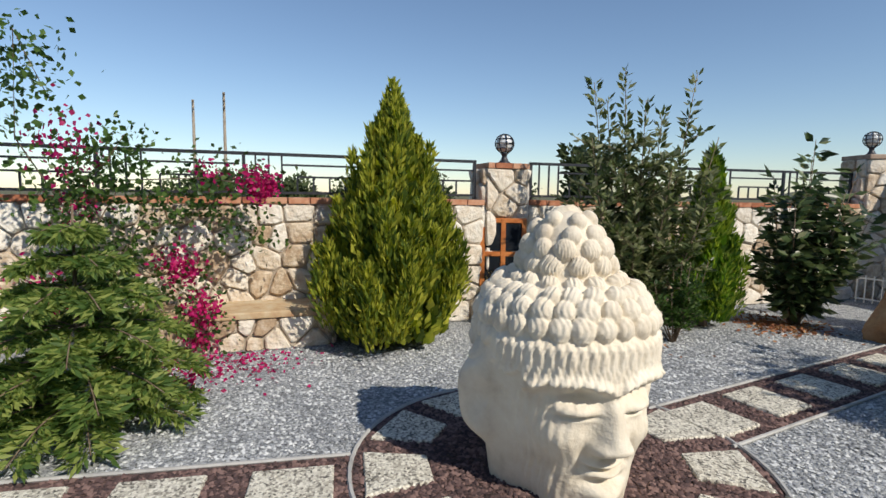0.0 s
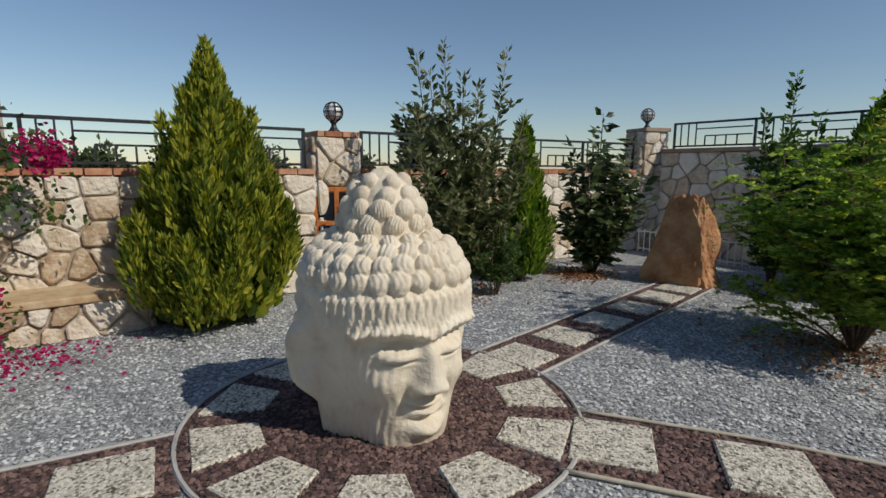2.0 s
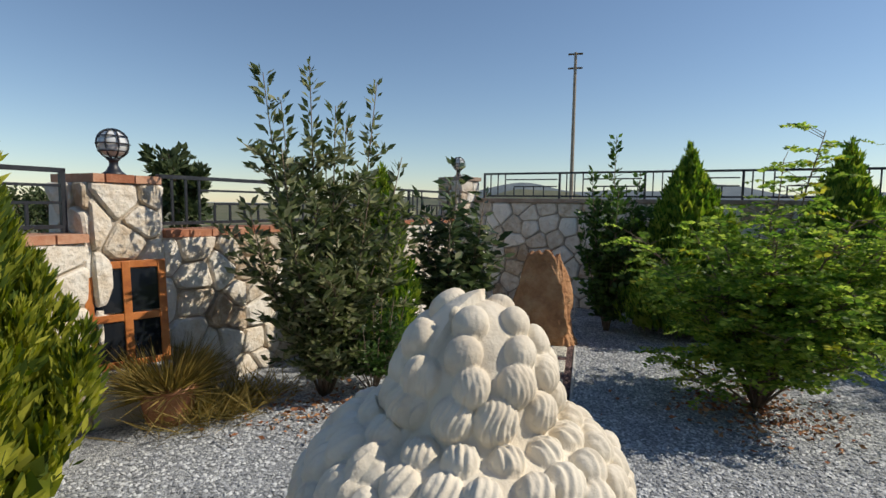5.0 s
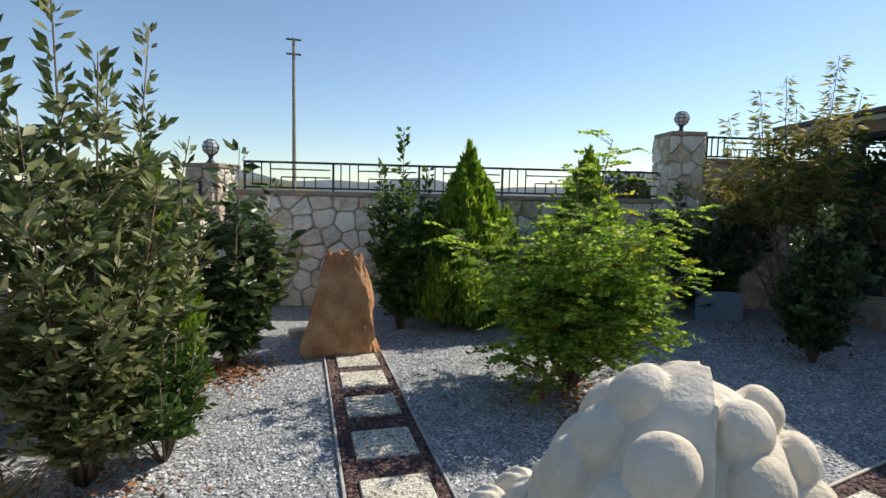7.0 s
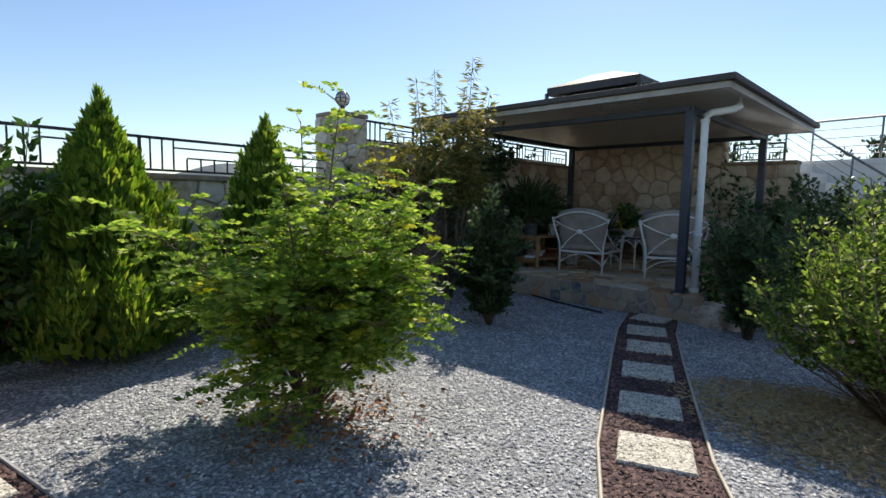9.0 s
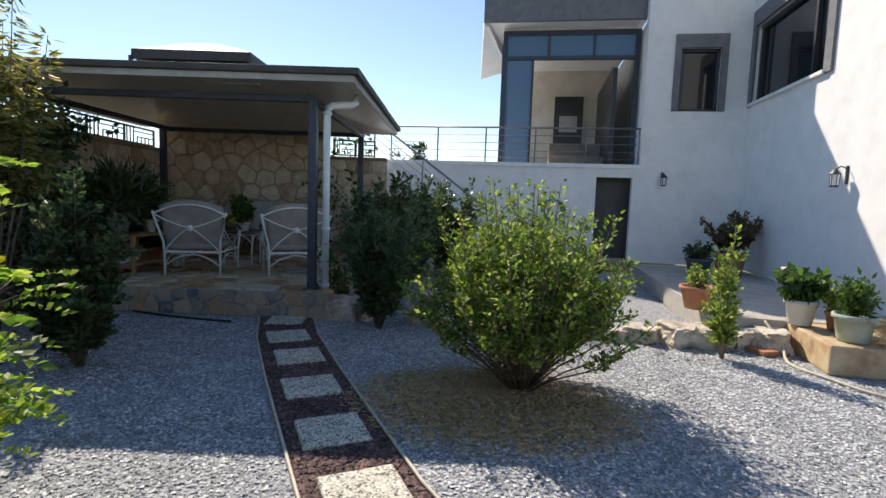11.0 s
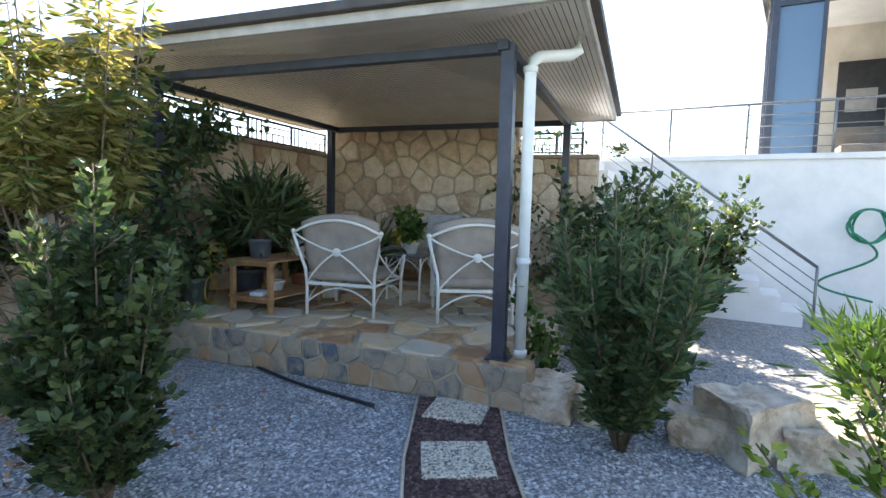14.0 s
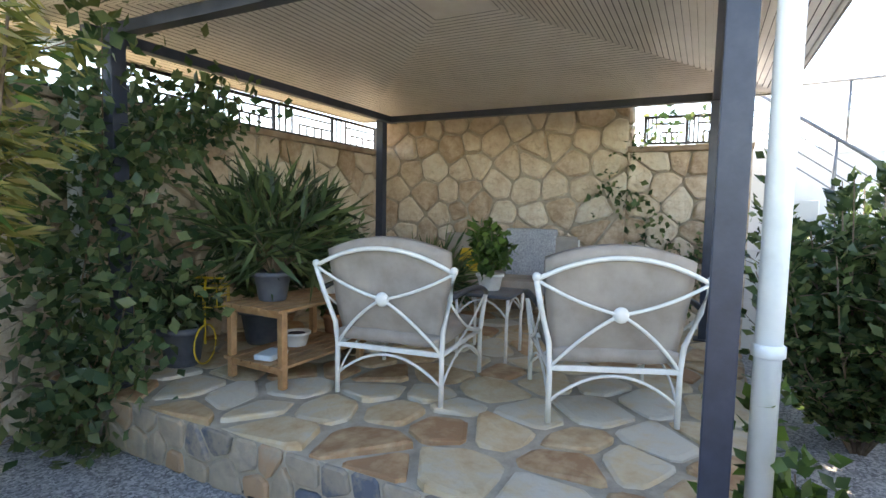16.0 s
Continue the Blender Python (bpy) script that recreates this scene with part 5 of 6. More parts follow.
for rz in (0, 90, 180, 270):
    bm = bmesh.new()
    tube(bm, [Matrix.Rotation(radians(rz), 4, "Z") @ p for p in arc((-0.2, 0.2, 0.34), (0.2, 0.2, 0.34), (0, 0, 0.13))], 0.008, 6)
    part("arch", bm, M_WHITEMETAL, st, smooth=True)

# wooden slatted bench for pots
wb = thing("plant_bench", pose(5.48, 7.24, 0.335, 0, 0, -84), "two-tier slatted wooden plant bench", "bench")
for x in (-0.24, 0.24):
    for y in (-0.38, 0.38):
        boxpart("leg", (x, y, 0.25), (0.045, 0.045, 0.5), M_WOOD, wb)
for z in (0.14, 0.5):
    for k in range(6):
        boxpart("slat", (-0.225 + k * 0.09, 0, z), (0.075, 0.86, 0.018), M_WOOD, wb, 0, 0.002)
    for y in (-0.38, 0.38):
        boxpart("cross_rail", (0, y, z - 0.03), (0.5, 0.03, 0.04), M_WOOD, wb)


def pot(name, x, y, z, r, h, material, label, category="plant pot", square_pot=False, group=""):
    root = thing(name, pose(x, y, z), label, category, group)
    bm = bmesh.new()
    lathe(bm, [(r * 0.68, 0), (r * 0.74, h * 0.1), (r * 0.92, h * 0.82), (r * 1.04, h * 0.84), (r * 1.04, h), (r * 0.9, h), (r * 0.86, h * 0.88)], 24)
    part("pot", bm, material, root, smooth=True)
    bm = bmesh.new()
    lathe(bm, [(r * 0.88, h * 0.84), (r * 0.5, h * 0.90), (0.01, h * 0.9)], 18)
    part("soil", bm, M_MULCH, root)
    return root


def potted(x, y, z, r, h, material, label, leafm, ph, prad, n, leaf, width, seed, strap=False, mats=()):
    """A pot with its plant: one thing."""
    root = pot("potted_plant", x, y, z, r, h, material, label, "potted plant")
    rng = np.random.default_rng(seed)
    P, D = [], []
    bm = bmesh.new()
    for i in range(26 if not strap else 60):
        a = rng.uniform(0, 2 * np.pi)
        rr = prad * rng.uniform(0.25, 1.0)
        top = np.array([math.cos(a) * rr, math.sin(a) * rr, h + ph * rng.uniform(0.35, 1.0) * (1 - 0.3 * rr / prad)])
        b = np.array([0, 0, h * 0.85])
        tube(bm, [tuple(b), tuple((b + top) / 2 + np.array([0, 0, 0.05])), tuple(top)], 0.005, 4, 0.002, False)
        k = max(1, n // 26) if not strap else max(1, n // 60)
        t = rng.uniform(0.35, 1.0, (k, 1))
        P.append(b + (top - b) * t + rng.normal(0, 0.025, (k, 3)))
        D.append(np.repeat(((top - b) * (1.0 if strap else 0.4))[None], k, 0) + rng.normal(0, 0.3 if not strap else 0.25, (k, 3)))
    part("stem", bm, M_BARK, root)
    leaves("foliage", np.concatenate(P), np.concatenate(D), leaf, width, leafm, root, rng, droop=0.25 if strap else 0.05)
    return root


potted(5.3, 7.3, 0.845, 0.13, 0.2, M_POTD, "strap-leaved palm in a dark grey pot on the wooden bench", L_DARK, 0.75, 0.45, 1100, 0.3, 0.06, 31, True)
potted(5.76, 7.24, 0.845, 0.09, 0.19, M_POTW, "dark bushy plant in a white pot on the bench", L_DARK, 0.5, 0.3, 900, 0.1, 0.2, 32)
potted(5.75, 8.05, 0.335, 0.2, 0.3, M_POTD, "tall dark shrub in a grey pot against the rubble wall", L_DARK, 1.1, 0.4, 2600, 0.12, 0.17, 33, True)
potted(5.0, 7.95, 0.335, 0.16, 0.28, M_POTD, "dark leafy plant in a pot on the patio", L_DARK, 0.45, 0.3, 900, 0.09, 0.25, 34)
potted(6.7, 6.4, 0.85, 0.11, 0.13, M_POTW, "green trailing plant in a white pot on the side table", L_CITRUS, 0.5, 0.2, 700, 0.08, 0.32, 35)
potted(7.3, 7.4, 0.335, 0.18, 0.25, M_TERRA, "strap-leaved plant in a terracotta pot at the wall", L_OLEAN, 0.6, 0.35, 700, 0.3, 0.05, 36, True)
potted(6.2, 7.6, 0.335, 0.16, 0.25, M_TERRA, "dark bushy potted plant at the wall", L_DARK, 0.5, 0.35, 1200, 0.08, 0.3, 37)
pot("white_planter", 6.15, 7.15, 0.335, 0.15, 0.2, M_POTW, "whitewashed round planter on the patio floor")
pot("white_planter", 5.5, 7.3, 0.486, 0.10, 0.1, M_POTW, "white dish on the bench's lower shelf")
boxp = boxpart("folded_cloth", (5.2, 7.18, 0.504), (0.2, 0.14, 0.04), mat("pale_blue_cloth", three((0.45, 0.55, 0.62), (0.55, 0.65, 0.72), (0.62, 0.7, 0.76)), 9, 0.9, 0.3), None, 20, 0.015)
tagged(boxp, "folded pale blue cloth on the bench's lower shelf", "cloth")
# yellow wire flower stand in the form of a bicycle
by = thing("flower_stand", pose(5.1, 7.82, 0.335, 0, 0, 30), "yellow wire flower stand shaped like a bicycle", "plant stand")
bm = bmesh.new()
tube(bm, [(0.14 * math.cos(t), 0, 0.15 + 0.14 * math.sin(t)) for t in [i * 2 * math.pi / 20 for i in range(21)]], 0.007, 6)
part("wheel", bm, M_YELLOW, by, smooth=True)
bm = bmesh.new()
tube(bm, [(0, 0, 0.15), (0.0, 0, 0.5), (0.02, 0, 0.62)], 0.009, 6)
tube(bm, [(0.02, -0.14, 0.63), (0.02, 0.14, 0.63)], 0.008, 6)
part("fork", bm, M_YELLOW, by, smooth=True)
bm = bmesh.new()
for z in (0.42, 0.5, 0.56):
    tube(bm, [(0.1 + 0.12 * math.cos(t), 0.12 * math.sin(t), z) for t in [i * 2 * math.pi / 16 for i in range(17)]], 0.005, 5)
for k in range(8):
    a = k * math.pi / 4
    tube(bm, [(0.1 + 0.12 * math.cos(a), 0.12 * math.sin(a), 0.42), (0.1 + 0.12 * math.cos(a), 0.12 * math.sin(a), 0.56)], 0.004, 5)
part("basket", bm, M_YELLOW, by, smooth=True)

# ---- planting ----
def shoots(name, x, y, label, category, seed, material, tips, leaf, width, per_m, r=0.011, side=0.0, droop=0.0, mats=(), cluster=0.02, low=0.15):
    """Long stems that run from the foot to given tips (relative), leafy along their length, with short side shoots."""
    root = plant(name, x, y, 0, label, category)
    rng = np.random.default_rng(seed)
    bm = bmesh.new()
    P, D = [], []

    def leafy(path, dens, t0):
        path = np.array(path)
        for a, b in zip(path, path[1:]):
            ln = np.linalg.norm(b - a)
            k = max(1, int(dens * ln))
            t = rng.random((k, 1))
            ph = rng.uniform(0, 2 * np.pi, k)
            out = np.stack([np.cos(ph), np.sin(ph), rng.uniform(-0.1, 0.7, k)], -1)
            p = a + (b - a) * t + out * cluster
            keep = p[:, 2] > t0
            P.append(p[keep])
            D.append(out[keep] + (b - a) / ln * 0.5)

    for tx, ty, tz in tips:
        tip = np.array([tx, ty, tz])
        q = [np.array([tx * 0.05, ty * 0.05, -0.02]), tip * np.array([0.35, 0.35, 0.3]), tip * np.array([0.75, 0.75, 0.62]), tip]
        tube(bm, [tuple(p) for p in q], r, 6, 0.003)
        leafy(q, per_m, low)
        if side:
            for i in range(int(tz * 14)):
                t = rng.uniform(0.12, 0.8)
                k = t * 3
                a = q[int(k)] + (q[int(k) + 1] - q[int(k)]) * (k % 1)
                ph = rng.uniform(0, 2 * np.pi)
                e = a + np.array([math.cos(ph) * side, math.sin(ph) * side, side * rng.uniform(0.1, 0.9)]) * rng.uniform(0.4, 1.0)
                tube(bm, [tuple(a), tuple(e)], 0.004, 4, 0.002, False)
                leafy([a, e], per_m * 1.1, low)
    part("stem", bm, M_BARK, root, smooth=True)
    P, D = np.concatenate(P), np.concatenate(D)
    leaves("crown", P, D, leaf, width, material, root, rng, 0.3, droop)
    for m, share, nm in mats:
        k = rng.random(len(P)) < share
        leaves(nm, P[k], D[k], leaf * 0.9, width, m, root, rng, 0.3, droop)
    return root


def pinnate(name, x, y, label, seed, material, tips, frond=0.2, leaflet=0.035, per=9, mats=()):
    """A bush of arching stems with feathery leaves: leaflets in pairs along each rib."""
    root = plant(name, x, y, 0, label, "bush")
    rng = np.random.default_rng(seed)
    bm = bmesh.new()
    P, D = [], []
    for tx, ty, tz, dens in tips:
        tip = np.array([tx, ty, tz])
        q = [np.array([0, 0, -0.02]), tip * np.array([0.3, 0.3, 0.4]), tip * np.array([0.7, 0.7, 0.8]), tip]
        tube(bm, [tuple(p) for p in q], 0.012, 6, 0.003)
        n = int(dens)
        for i in range(n):
            t = (0.3 + 0.7 * (i + rng.random()) / n) * 3 * 0.999
            a = q[int(t)] + (q[int(t) + 1] - q[int(t)]) * (t % 1)
            ph = rng.uniform(0, 2 * np.pi)
            d = np.array([math.cos(ph), math.sin(ph), rng.uniform(0.0, 0.7)])
            d /= np.linalg.norm(d)
            b0 = a + d * rng.uniform(0.0, 0.22)
            ln = frond * rng.uniform(0.7, 1.25)
            sd = np.cross(d, [0, 0, 1.0])
            sd /= np.linalg.norm(sd) + 1e-9
            tube(bm, [tuple(a), tuple(b0)], 0.003, 4, 0.002, False)
            for k in range(per):
                f = (k + 0.5) / per
                p = b0 + d * ln * f + np.array([0, 0, -0.35 * ln * f * f])
                for s in (-1, 1):
                    P.append(p)
                    D.append(sd * s + d * 0.35)
            P.append(b0 + d * ln + np.array([0, 0, -0.35 * ln]))
            D.append(d)
    part("stem", bm, M_BARK, root, smooth=True)
    P, D = np.array(P), np.array(D)
    block = np.arange(len(P)) // (2 * per + 1)
    pick = rng.random(block.max() + 1)[block]
    y0 = 1.0 - sum(s for _, s, _ in mats)
    leaves("crown", P[pick < y0], D[pick < y0], leaflet, 0.26, material, root, rng, 0.15, 0.0, "", 0.12)
    for m, s, nm in mats:
        leaves(nm, P[pick >= y0], D[pick >= y0], leaflet, 0.26, m, root, rng, 0.15, 0.0, "", 0.12)
    return root


RR = random.Random(77)
cypress(-2.36, 0.13, 2.36, 0.86, "bushy yellow-green cypress beside the stone bench", 1, L_CYP, 34000)
cypress(-2.75, 3.4, 1.95, 0.4, "slim bright green cypress behind the apple tree", 2, L_CYPB, 12000)
cypress(-0.7, 6.45, 2.28, 1.08, "bright green cypress before the north wall", 3, L_CYPB, 22000)
cypress(0.78, 6.8, 2.25, 0.92, "bright green cypress before the north wall", 4, L_CYPB, 20000)
shoots("apple_tree", -2.45, 2.45, "upright apple tree with long grey-green leafy shoots", "tree", 5, L_APPLE,
       [(0.19, -0.27, 2.46), (0.13, 0.45, 2.49), (-0.12, -0.43, 2.42), (0.26, -0.1, 2.2), (0.1, 0.15, 2.15), (0.35, -0.62, 1.85), (-0.1, -0.3, 2.25), (0.25, 0.62, 1.9), (-0.2, 0.2, 1.9), (0.4, 0.1, 1.6), (-0.15, -0.55, 1.5), (0.45, -0.25, 1.3), (0.4, 0.45, 1.3)], 0.09, 0.2, 90, 0.012, 0.3)
shoots("rose_of_sharon", -2.2, 2.75, "low grey-green shrub at the foot of the apple tree", "bush", 6, L_CITRUS,
       [(RR.uniform(-0.3, 0.35), RR.uniform(-0.45, 0.4), RR.uniform(0.4, 0.85)) for _ in range(16)], 0.05, 0.25, 120, 0.007, 0.16)
shoots("loquat_tree", -2.72, 4.42, "dark large-leaved small loquat tree in dry leaf litter", "tree", 8, L_DARK,
       [(0.15, -0.05, 1.95), (-0.1, 0.15, 1.8), (0.3, 0.3, 1.65), (0.4, 0.1, 1.45), (-0.2, -0.2, 1.6), (0.25, -0.3, 1.3), (0.0, 0.4, 1.4), (0.4, 0.4, 1.2), (-0.3, 0.1, 1.3), (0.1, -0.35, 0.9), (0.2, 0.1, 1.0), (-0.1, -0.3, 0.8), (0.3, 0.2, 0.75)], 0.15, 0.2, 34, 0.014, 0.26, 0.55, ((L_APPLE, 0.25, "pale_foliage"),), 0.03)
shoots("citrus_sapling", -1.45, 5.98, "slender citrus sapling with glossy leaves before the wall", "tree", 9, L_CITRUS,
       [(0.0, 0.1, 2.36), (-0.25, 0.0, 1.95), (0.3, 0.1, 1.9), (0.15, -0.2, 1.7), (-0.2, 0.2, 1.65), (0.05, 0.1, 1.3), (-0.3, -0.1, 1.3), (0.3, -0.1, 1.2)], 0.085, 0.27, 95, 0.012, 0.24)
loc = [(RR.uniform(-0.6, 0.6), RR.uniform(-0.5, 0.5), 0, 46) for _ in range(20)] + [(0.3, 0.2, 2.08, 24), (0.05, 0.3, 1.9, 20), (-0.95, 0.1, 1.25, 30), (-0.7, -0.3, 1.05, 26), (0.8, -0.3, 1.05, 26), (0.85, 0.0, 1.5, 28), (-0.6, -0.45, 0.4, 20), (-0.4, -0.6, 0.3, 16), (0.55, -0.45, 0.55, 24), (0.2, -0.6, 0.7, 24), (-0.2, -0.5, 0.8, 24), (0.7, 0.4, 1.2, 24), (-0.6, 0.5, 1.3, 24), (0.1, -0.5, 1.3, 26), (0.5, -0.4, 1.45, 26), (-0.3, -0.35, 1.45, 24)]
pinnate("locust_bush", 0.3, 4.32, "feathery yellow-green locust bush spreading low over the gravel", 11, L_LOCUST, [(x, y, z or RR.uniform(0.5, 1.0) * (1.9 - 1.1 * math.hypot(x, y)), n * 1.4) for x, y, z, n in loc], 0.2, 0.05, 9, ((L_LOCY, 0.05, "yellow_leaves"),))
shoots("peach_tree", 3.45, 7.05, "young peach tree with drooping yellowing leaves", "tree", 12, L_PEACH,
       [(0.2, -0.15, 3.36), (-0.2, 0.2, 3.2), (0.4, -0.3, 2.9), (-0.75, 0.5, 2.75), (-0.5, 0.2, 3.0), (0.0, 0.3, 2.9), (-0.9, 0.7, 2.2), (0.3, 0.1, 3.0), (-0.6, 0.0, 2.7), (0.1, -0.4, 2.6), (-0.4, -0.3, 2.5)], 0.13, 0.1, 110, 0.016, 0.3, 0.9, ((L_CITRUS, 0.2, "green_leaves"),), 0.03, 1.35)
shoots("dark_shrub", 2.5, 7.5, "dark leafy shrub in the shade of the pillar", "bush", 16, L_DARK,
       [(RR.uniform(-0.7, 0.9), RR.uniform(-0.4, 0.4), RR.uniform(0.7, 2.0)) for _ in range(20)], 0.09, 0.24, 90, 0.01, 0.25)
shoots("evergreen_bush", 2.86, 5.5, "dark dense evergreen bush with paler tips in the gravel", "bush", 13, L_DARK,
       [(RR.uniform(-0.3, 0.3), RR.uniform(-0.3, 0.3), RR.uniform(0.7, 1.35)) for _ in range(26)] + [(0, 0, 1.57), (0.05, 0.1, 1.5)], 0.06, 0.3, 150, 0.008, 0.2, 0.0, ((L_OLEAN, 0.3, "pale_foliage"),))
dome = []
for i in range(95):
    a, q = i * 2.39996, (i + 0.5) / 95
    r0 = 0.98 * math.sqrt(q) * RR.uniform(0.8, 1.08)
    dome.append((math.cos(a) * r0, math.sin(a) * r0, max(0.3, 1.6 * (1 - 0.6 * q ** 1.6) * RR.uniform(0.78, 1.03))))
shoots("flowering_bush", 3.3, 2.02, "rounded yellow-green flowering bush standing in dry straw", "bush", 14, L_BUSH, dome, 0.042, 0.27, 135, 0.009, 0.2, 0.0, ((L_CITRUS, 0.2, "green_leaves"), (M_LILAC, 0.008, "flowers")), 0.03, 0.36)
shoots("oleander", 4.78, 3.6, "dark upright oleander among the boulders", "bush", 17, L_OLEAN,
       [(RR.uniform(-0.42, 0.42), RR.uniform(-0.42, 0.42), RR.uniform(0.8, 1.45)) for _ in range(28)] + [(0.0, 0.1, 1.6), (0.15, -0.4, 1.3)], 0.085, 0.16, 120, 0.008, 0.16)
shoots("jasmine_hedge", 7.3, 4.0, "glossy dark hedge beside the stair rail", "hedge", 25, L_HEDGE,
       [(RR.uniform(-1.15, 1.15), RR.uniform(-0.55, 0.55), 1.78 * RR.uniform(0.5, 1.03)) for _ in range(76)], 0.08, 0.3, 70, 0.008, 0.26)
shoots("jasmine_hedge", 8.9, 3.5, "glossy dark hedge beside the stair rail", "hedge", 26, L_HEDGE,
       [(RR.uniform(-0.6, 0.6), RR.uniform(-0.6, 0.6), 1.7 * RR.uniform(0.55, 1.05)) for _ in range(36)], 0.08, 0.3, 70, 0.008, 0.26)
shoots("myrtle_sapling", 4.65, 0.12, "small upright myrtle with yellow-green leaves by the boulders", "bush", 20, L_BUSH,
       [(RR.uniform(-0.16, 0.16), RR.uniform(-0.16, 0.16), RR.uniform(0.5, 1.1)) for _ in range(9)] + [(0.0, -0.02, 1.28)], 0.05, 0.28, 110, 0.009, 0.11)
shrub("sago_palm", 5.6, 2.1, "spiky green palm by the boulders", "palm", 41, L_CITRUS, 0.7, 0.5, 1400, 0.2, 0.05, stems=12, base=0.1, shape=0.0, twigs=4)

# climber on the gazebo's posts and the low wall
def climber(name, anchor, label, pts, n, material, leaf, seed, spread=0.12, width=0.32):
    root = plant(name, *anchor, label, "climber")
    rng = np.random.default_rng(seed)
    bm = bmesh.new()
    a = Vector(anchor)
    P = []
    for i, path in enumerate(pts):
        path = [Vector(p) - a for p in path]
        tube(bm, path, 0.007, 5, 0.003)
        q = np.array([tuple(p) for p in path])
        k = n // len(pts)
        t = rng.random(k) * (len(q) - 1) * 0.999
        j = t.astype(int)
        P.append(q[j] + (q[j + 1] - q[j]) * (t - j)[:, None] + rng.normal(0, spread, (k, 3)))
    part("vine_stem", bm, M_BARK, root, smooth=True)
    P = np.concatenate(P)
    P[:, 2] = np.maximum(P[:, 2], 0.02)
    leaves("foliage", P, rng.normal(0, 1, P.shape) + np.array([-0.4, -0.3, 0.1]), leaf, width, material, root, rng, droop=0.4)
    return root


fl = GM @ Vector((0.05, 3.33, 0))
climber("climbing_vine", (fl.x - 0.25, fl.y + 0.1, 0), "leafy climber wrapping the gazebo's post and pipe", [
    [(fl.x - 0.25, fl.y + 0.1, 0), (fl.x - 0.2, fl.y + 0.1, 1.0), (fl.x - 0.1, fl.y, 1.8), (fl.x - 0.1, fl.y - 0.05, 2.6)],
    [(fl.x - 0.25, fl.y + 0.1, 0), (fl.x - 0.3, fl.y + 0.4, 1.2), (fl.x - 0.3, fl.y + 0.5, 2.2)],
    [(fl.x, fl.y, 1.7), (fl.x + 0.4, fl.y + 0.2, 2.1), (fl.x + 0.9, fl.y + 0.3, 2.25)],
    [(fl.x - 0.25, fl.y, 0), (fl.x - 0.1, fl.y - 0.2, 0.8), (fl.x + 0.1, fl.y - 0.1, 1.6)]], 3000, L_OLEAN, 0.10, 51, 0.16)
climber("wall_vine", (9.0, 5.6, 0.33), "vine trailing over the low rubble wall", [
    [(9.0, 5.7, 0.33), (8.95, 5.9, 1.2), (8.95, 6.1, 2.0), (9.05, 5.8, 2.45), (9.2, 5.2, 2.5)],
    [(9.0, 5.6, 0.33), (8.98, 5.4, 1.0), (8.96, 5.9, 1.6), (8.9, 6.3, 1.8)],
    [(9.0, 5.5, 0.33), (9.0, 5.2, 1.0), (9.1, 5.0, 1.6)]], 900, L_OLEAN, 0.09, 52, 0.1)
climber("post_creeper", (5.28, 4.42, 0.02), "green creeper at the foot of the steel post", [
    [(5.28, 4.36, 0.02), (5.3, 4.38, 0.4), (5.28, 4.42, 0.9)], [(5.3, 4.3, 0.02), (5.4, 4.28, 0.3), (5.5, 4.3, 0.5)]], 420, L_CITRUS, 0.08, 53, 0.07)

# bougainvillea over the west wall
bv = [[(-1.95, -2.3, 0.0), (-2.0, -2.2, 1.0), (-1.9, -1.9, 1.42), (-2.1, -1.4, 1.45), (-2.25, -0.95, 1.4)],
      [(-1.95, -2.3, 0.0), (-1.9, -2.2, 1.0), (-1.7, -2.5, 1.7), (-1.6, -2.4, 2.4), (-1.55, -2.2, 2.0)],
      [(-1.95, -2.3, 0.2), (-2.05, -1.8, 1.2), (-2.1, -1.3, 1.2), (-2.2, -1.05, 0.95)],
      [(-1.95, -2.3, 0.2), (-1.95, -1.9, 0.8), (-1.95, -1.45, 0.5), (-2.0, -1.35, 0.12)],
      [(-1.9, -2.4, 1.2), (-1.8, -2.0, 1.5), (-1.75, -1.8, 1.75)],
      [(-1.95, -2.3, 0.3), (-1.7, -2.1, 0.7), (-1.5, -1.95, 0.9)]]
bg = climber("bougainvillea", (-1.95, -2.3, 0), "bougainvillea with magenta bracts spilling over the wall", bv, 3600, L_CITRUS, 0.055, 54, 0.12, 0.36)
rng = np.random.default_rng(9)
for i, (c, k, sp) in enumerate((((-2.2, -1.02, 1.42), 260, 0.08), ((-2.15, -0.92, 1.38), 160, 0.05), ((-2.0, -1.55, 0.75), 260, 0.08), ((-1.95, -1.4, 0.42), 200, 0.08), ((-2.0, -1.42, 0.16), 160, 0.07), ((-1.2, -1.2, 0.12), 40, 0.05), ((-2.1, -1.35, 1.5), 60, 0.06), ((-1.75, -2.2, 1.65), 160, 0.12), ((-1.5, -2.3, 0.6), 220, 0.1), ((-1.9, -2.2, 1.2), 90, 0.1))):
    P = np.array(c) + rng.normal(0, sp, (k, 3)) - np.array([-1.95, -2.3, 0])
    P[:, 2] = np.maximum(P[:, 2], 0.01)
    leaves("bract_cluster", P, rng.normal(0, 1, (k, 3)), 0.042, 0.42, M_PETAL, bg, rng)
k = 500
P = np.stack([rng.normal(-1.85, 0.25, k), rng.normal(-1.25, 0.32, k), np.full(k, 0.012)], -1)
tagged(leaves("fallen_petals", P, rng.normal(0, 1, (k, 3)) * np.array([1, 1, 0.1]), 0.035, 0.4, M_PETAL, None, rng), "magenta petals fallen on the gravel", "petals", kind="stuff")

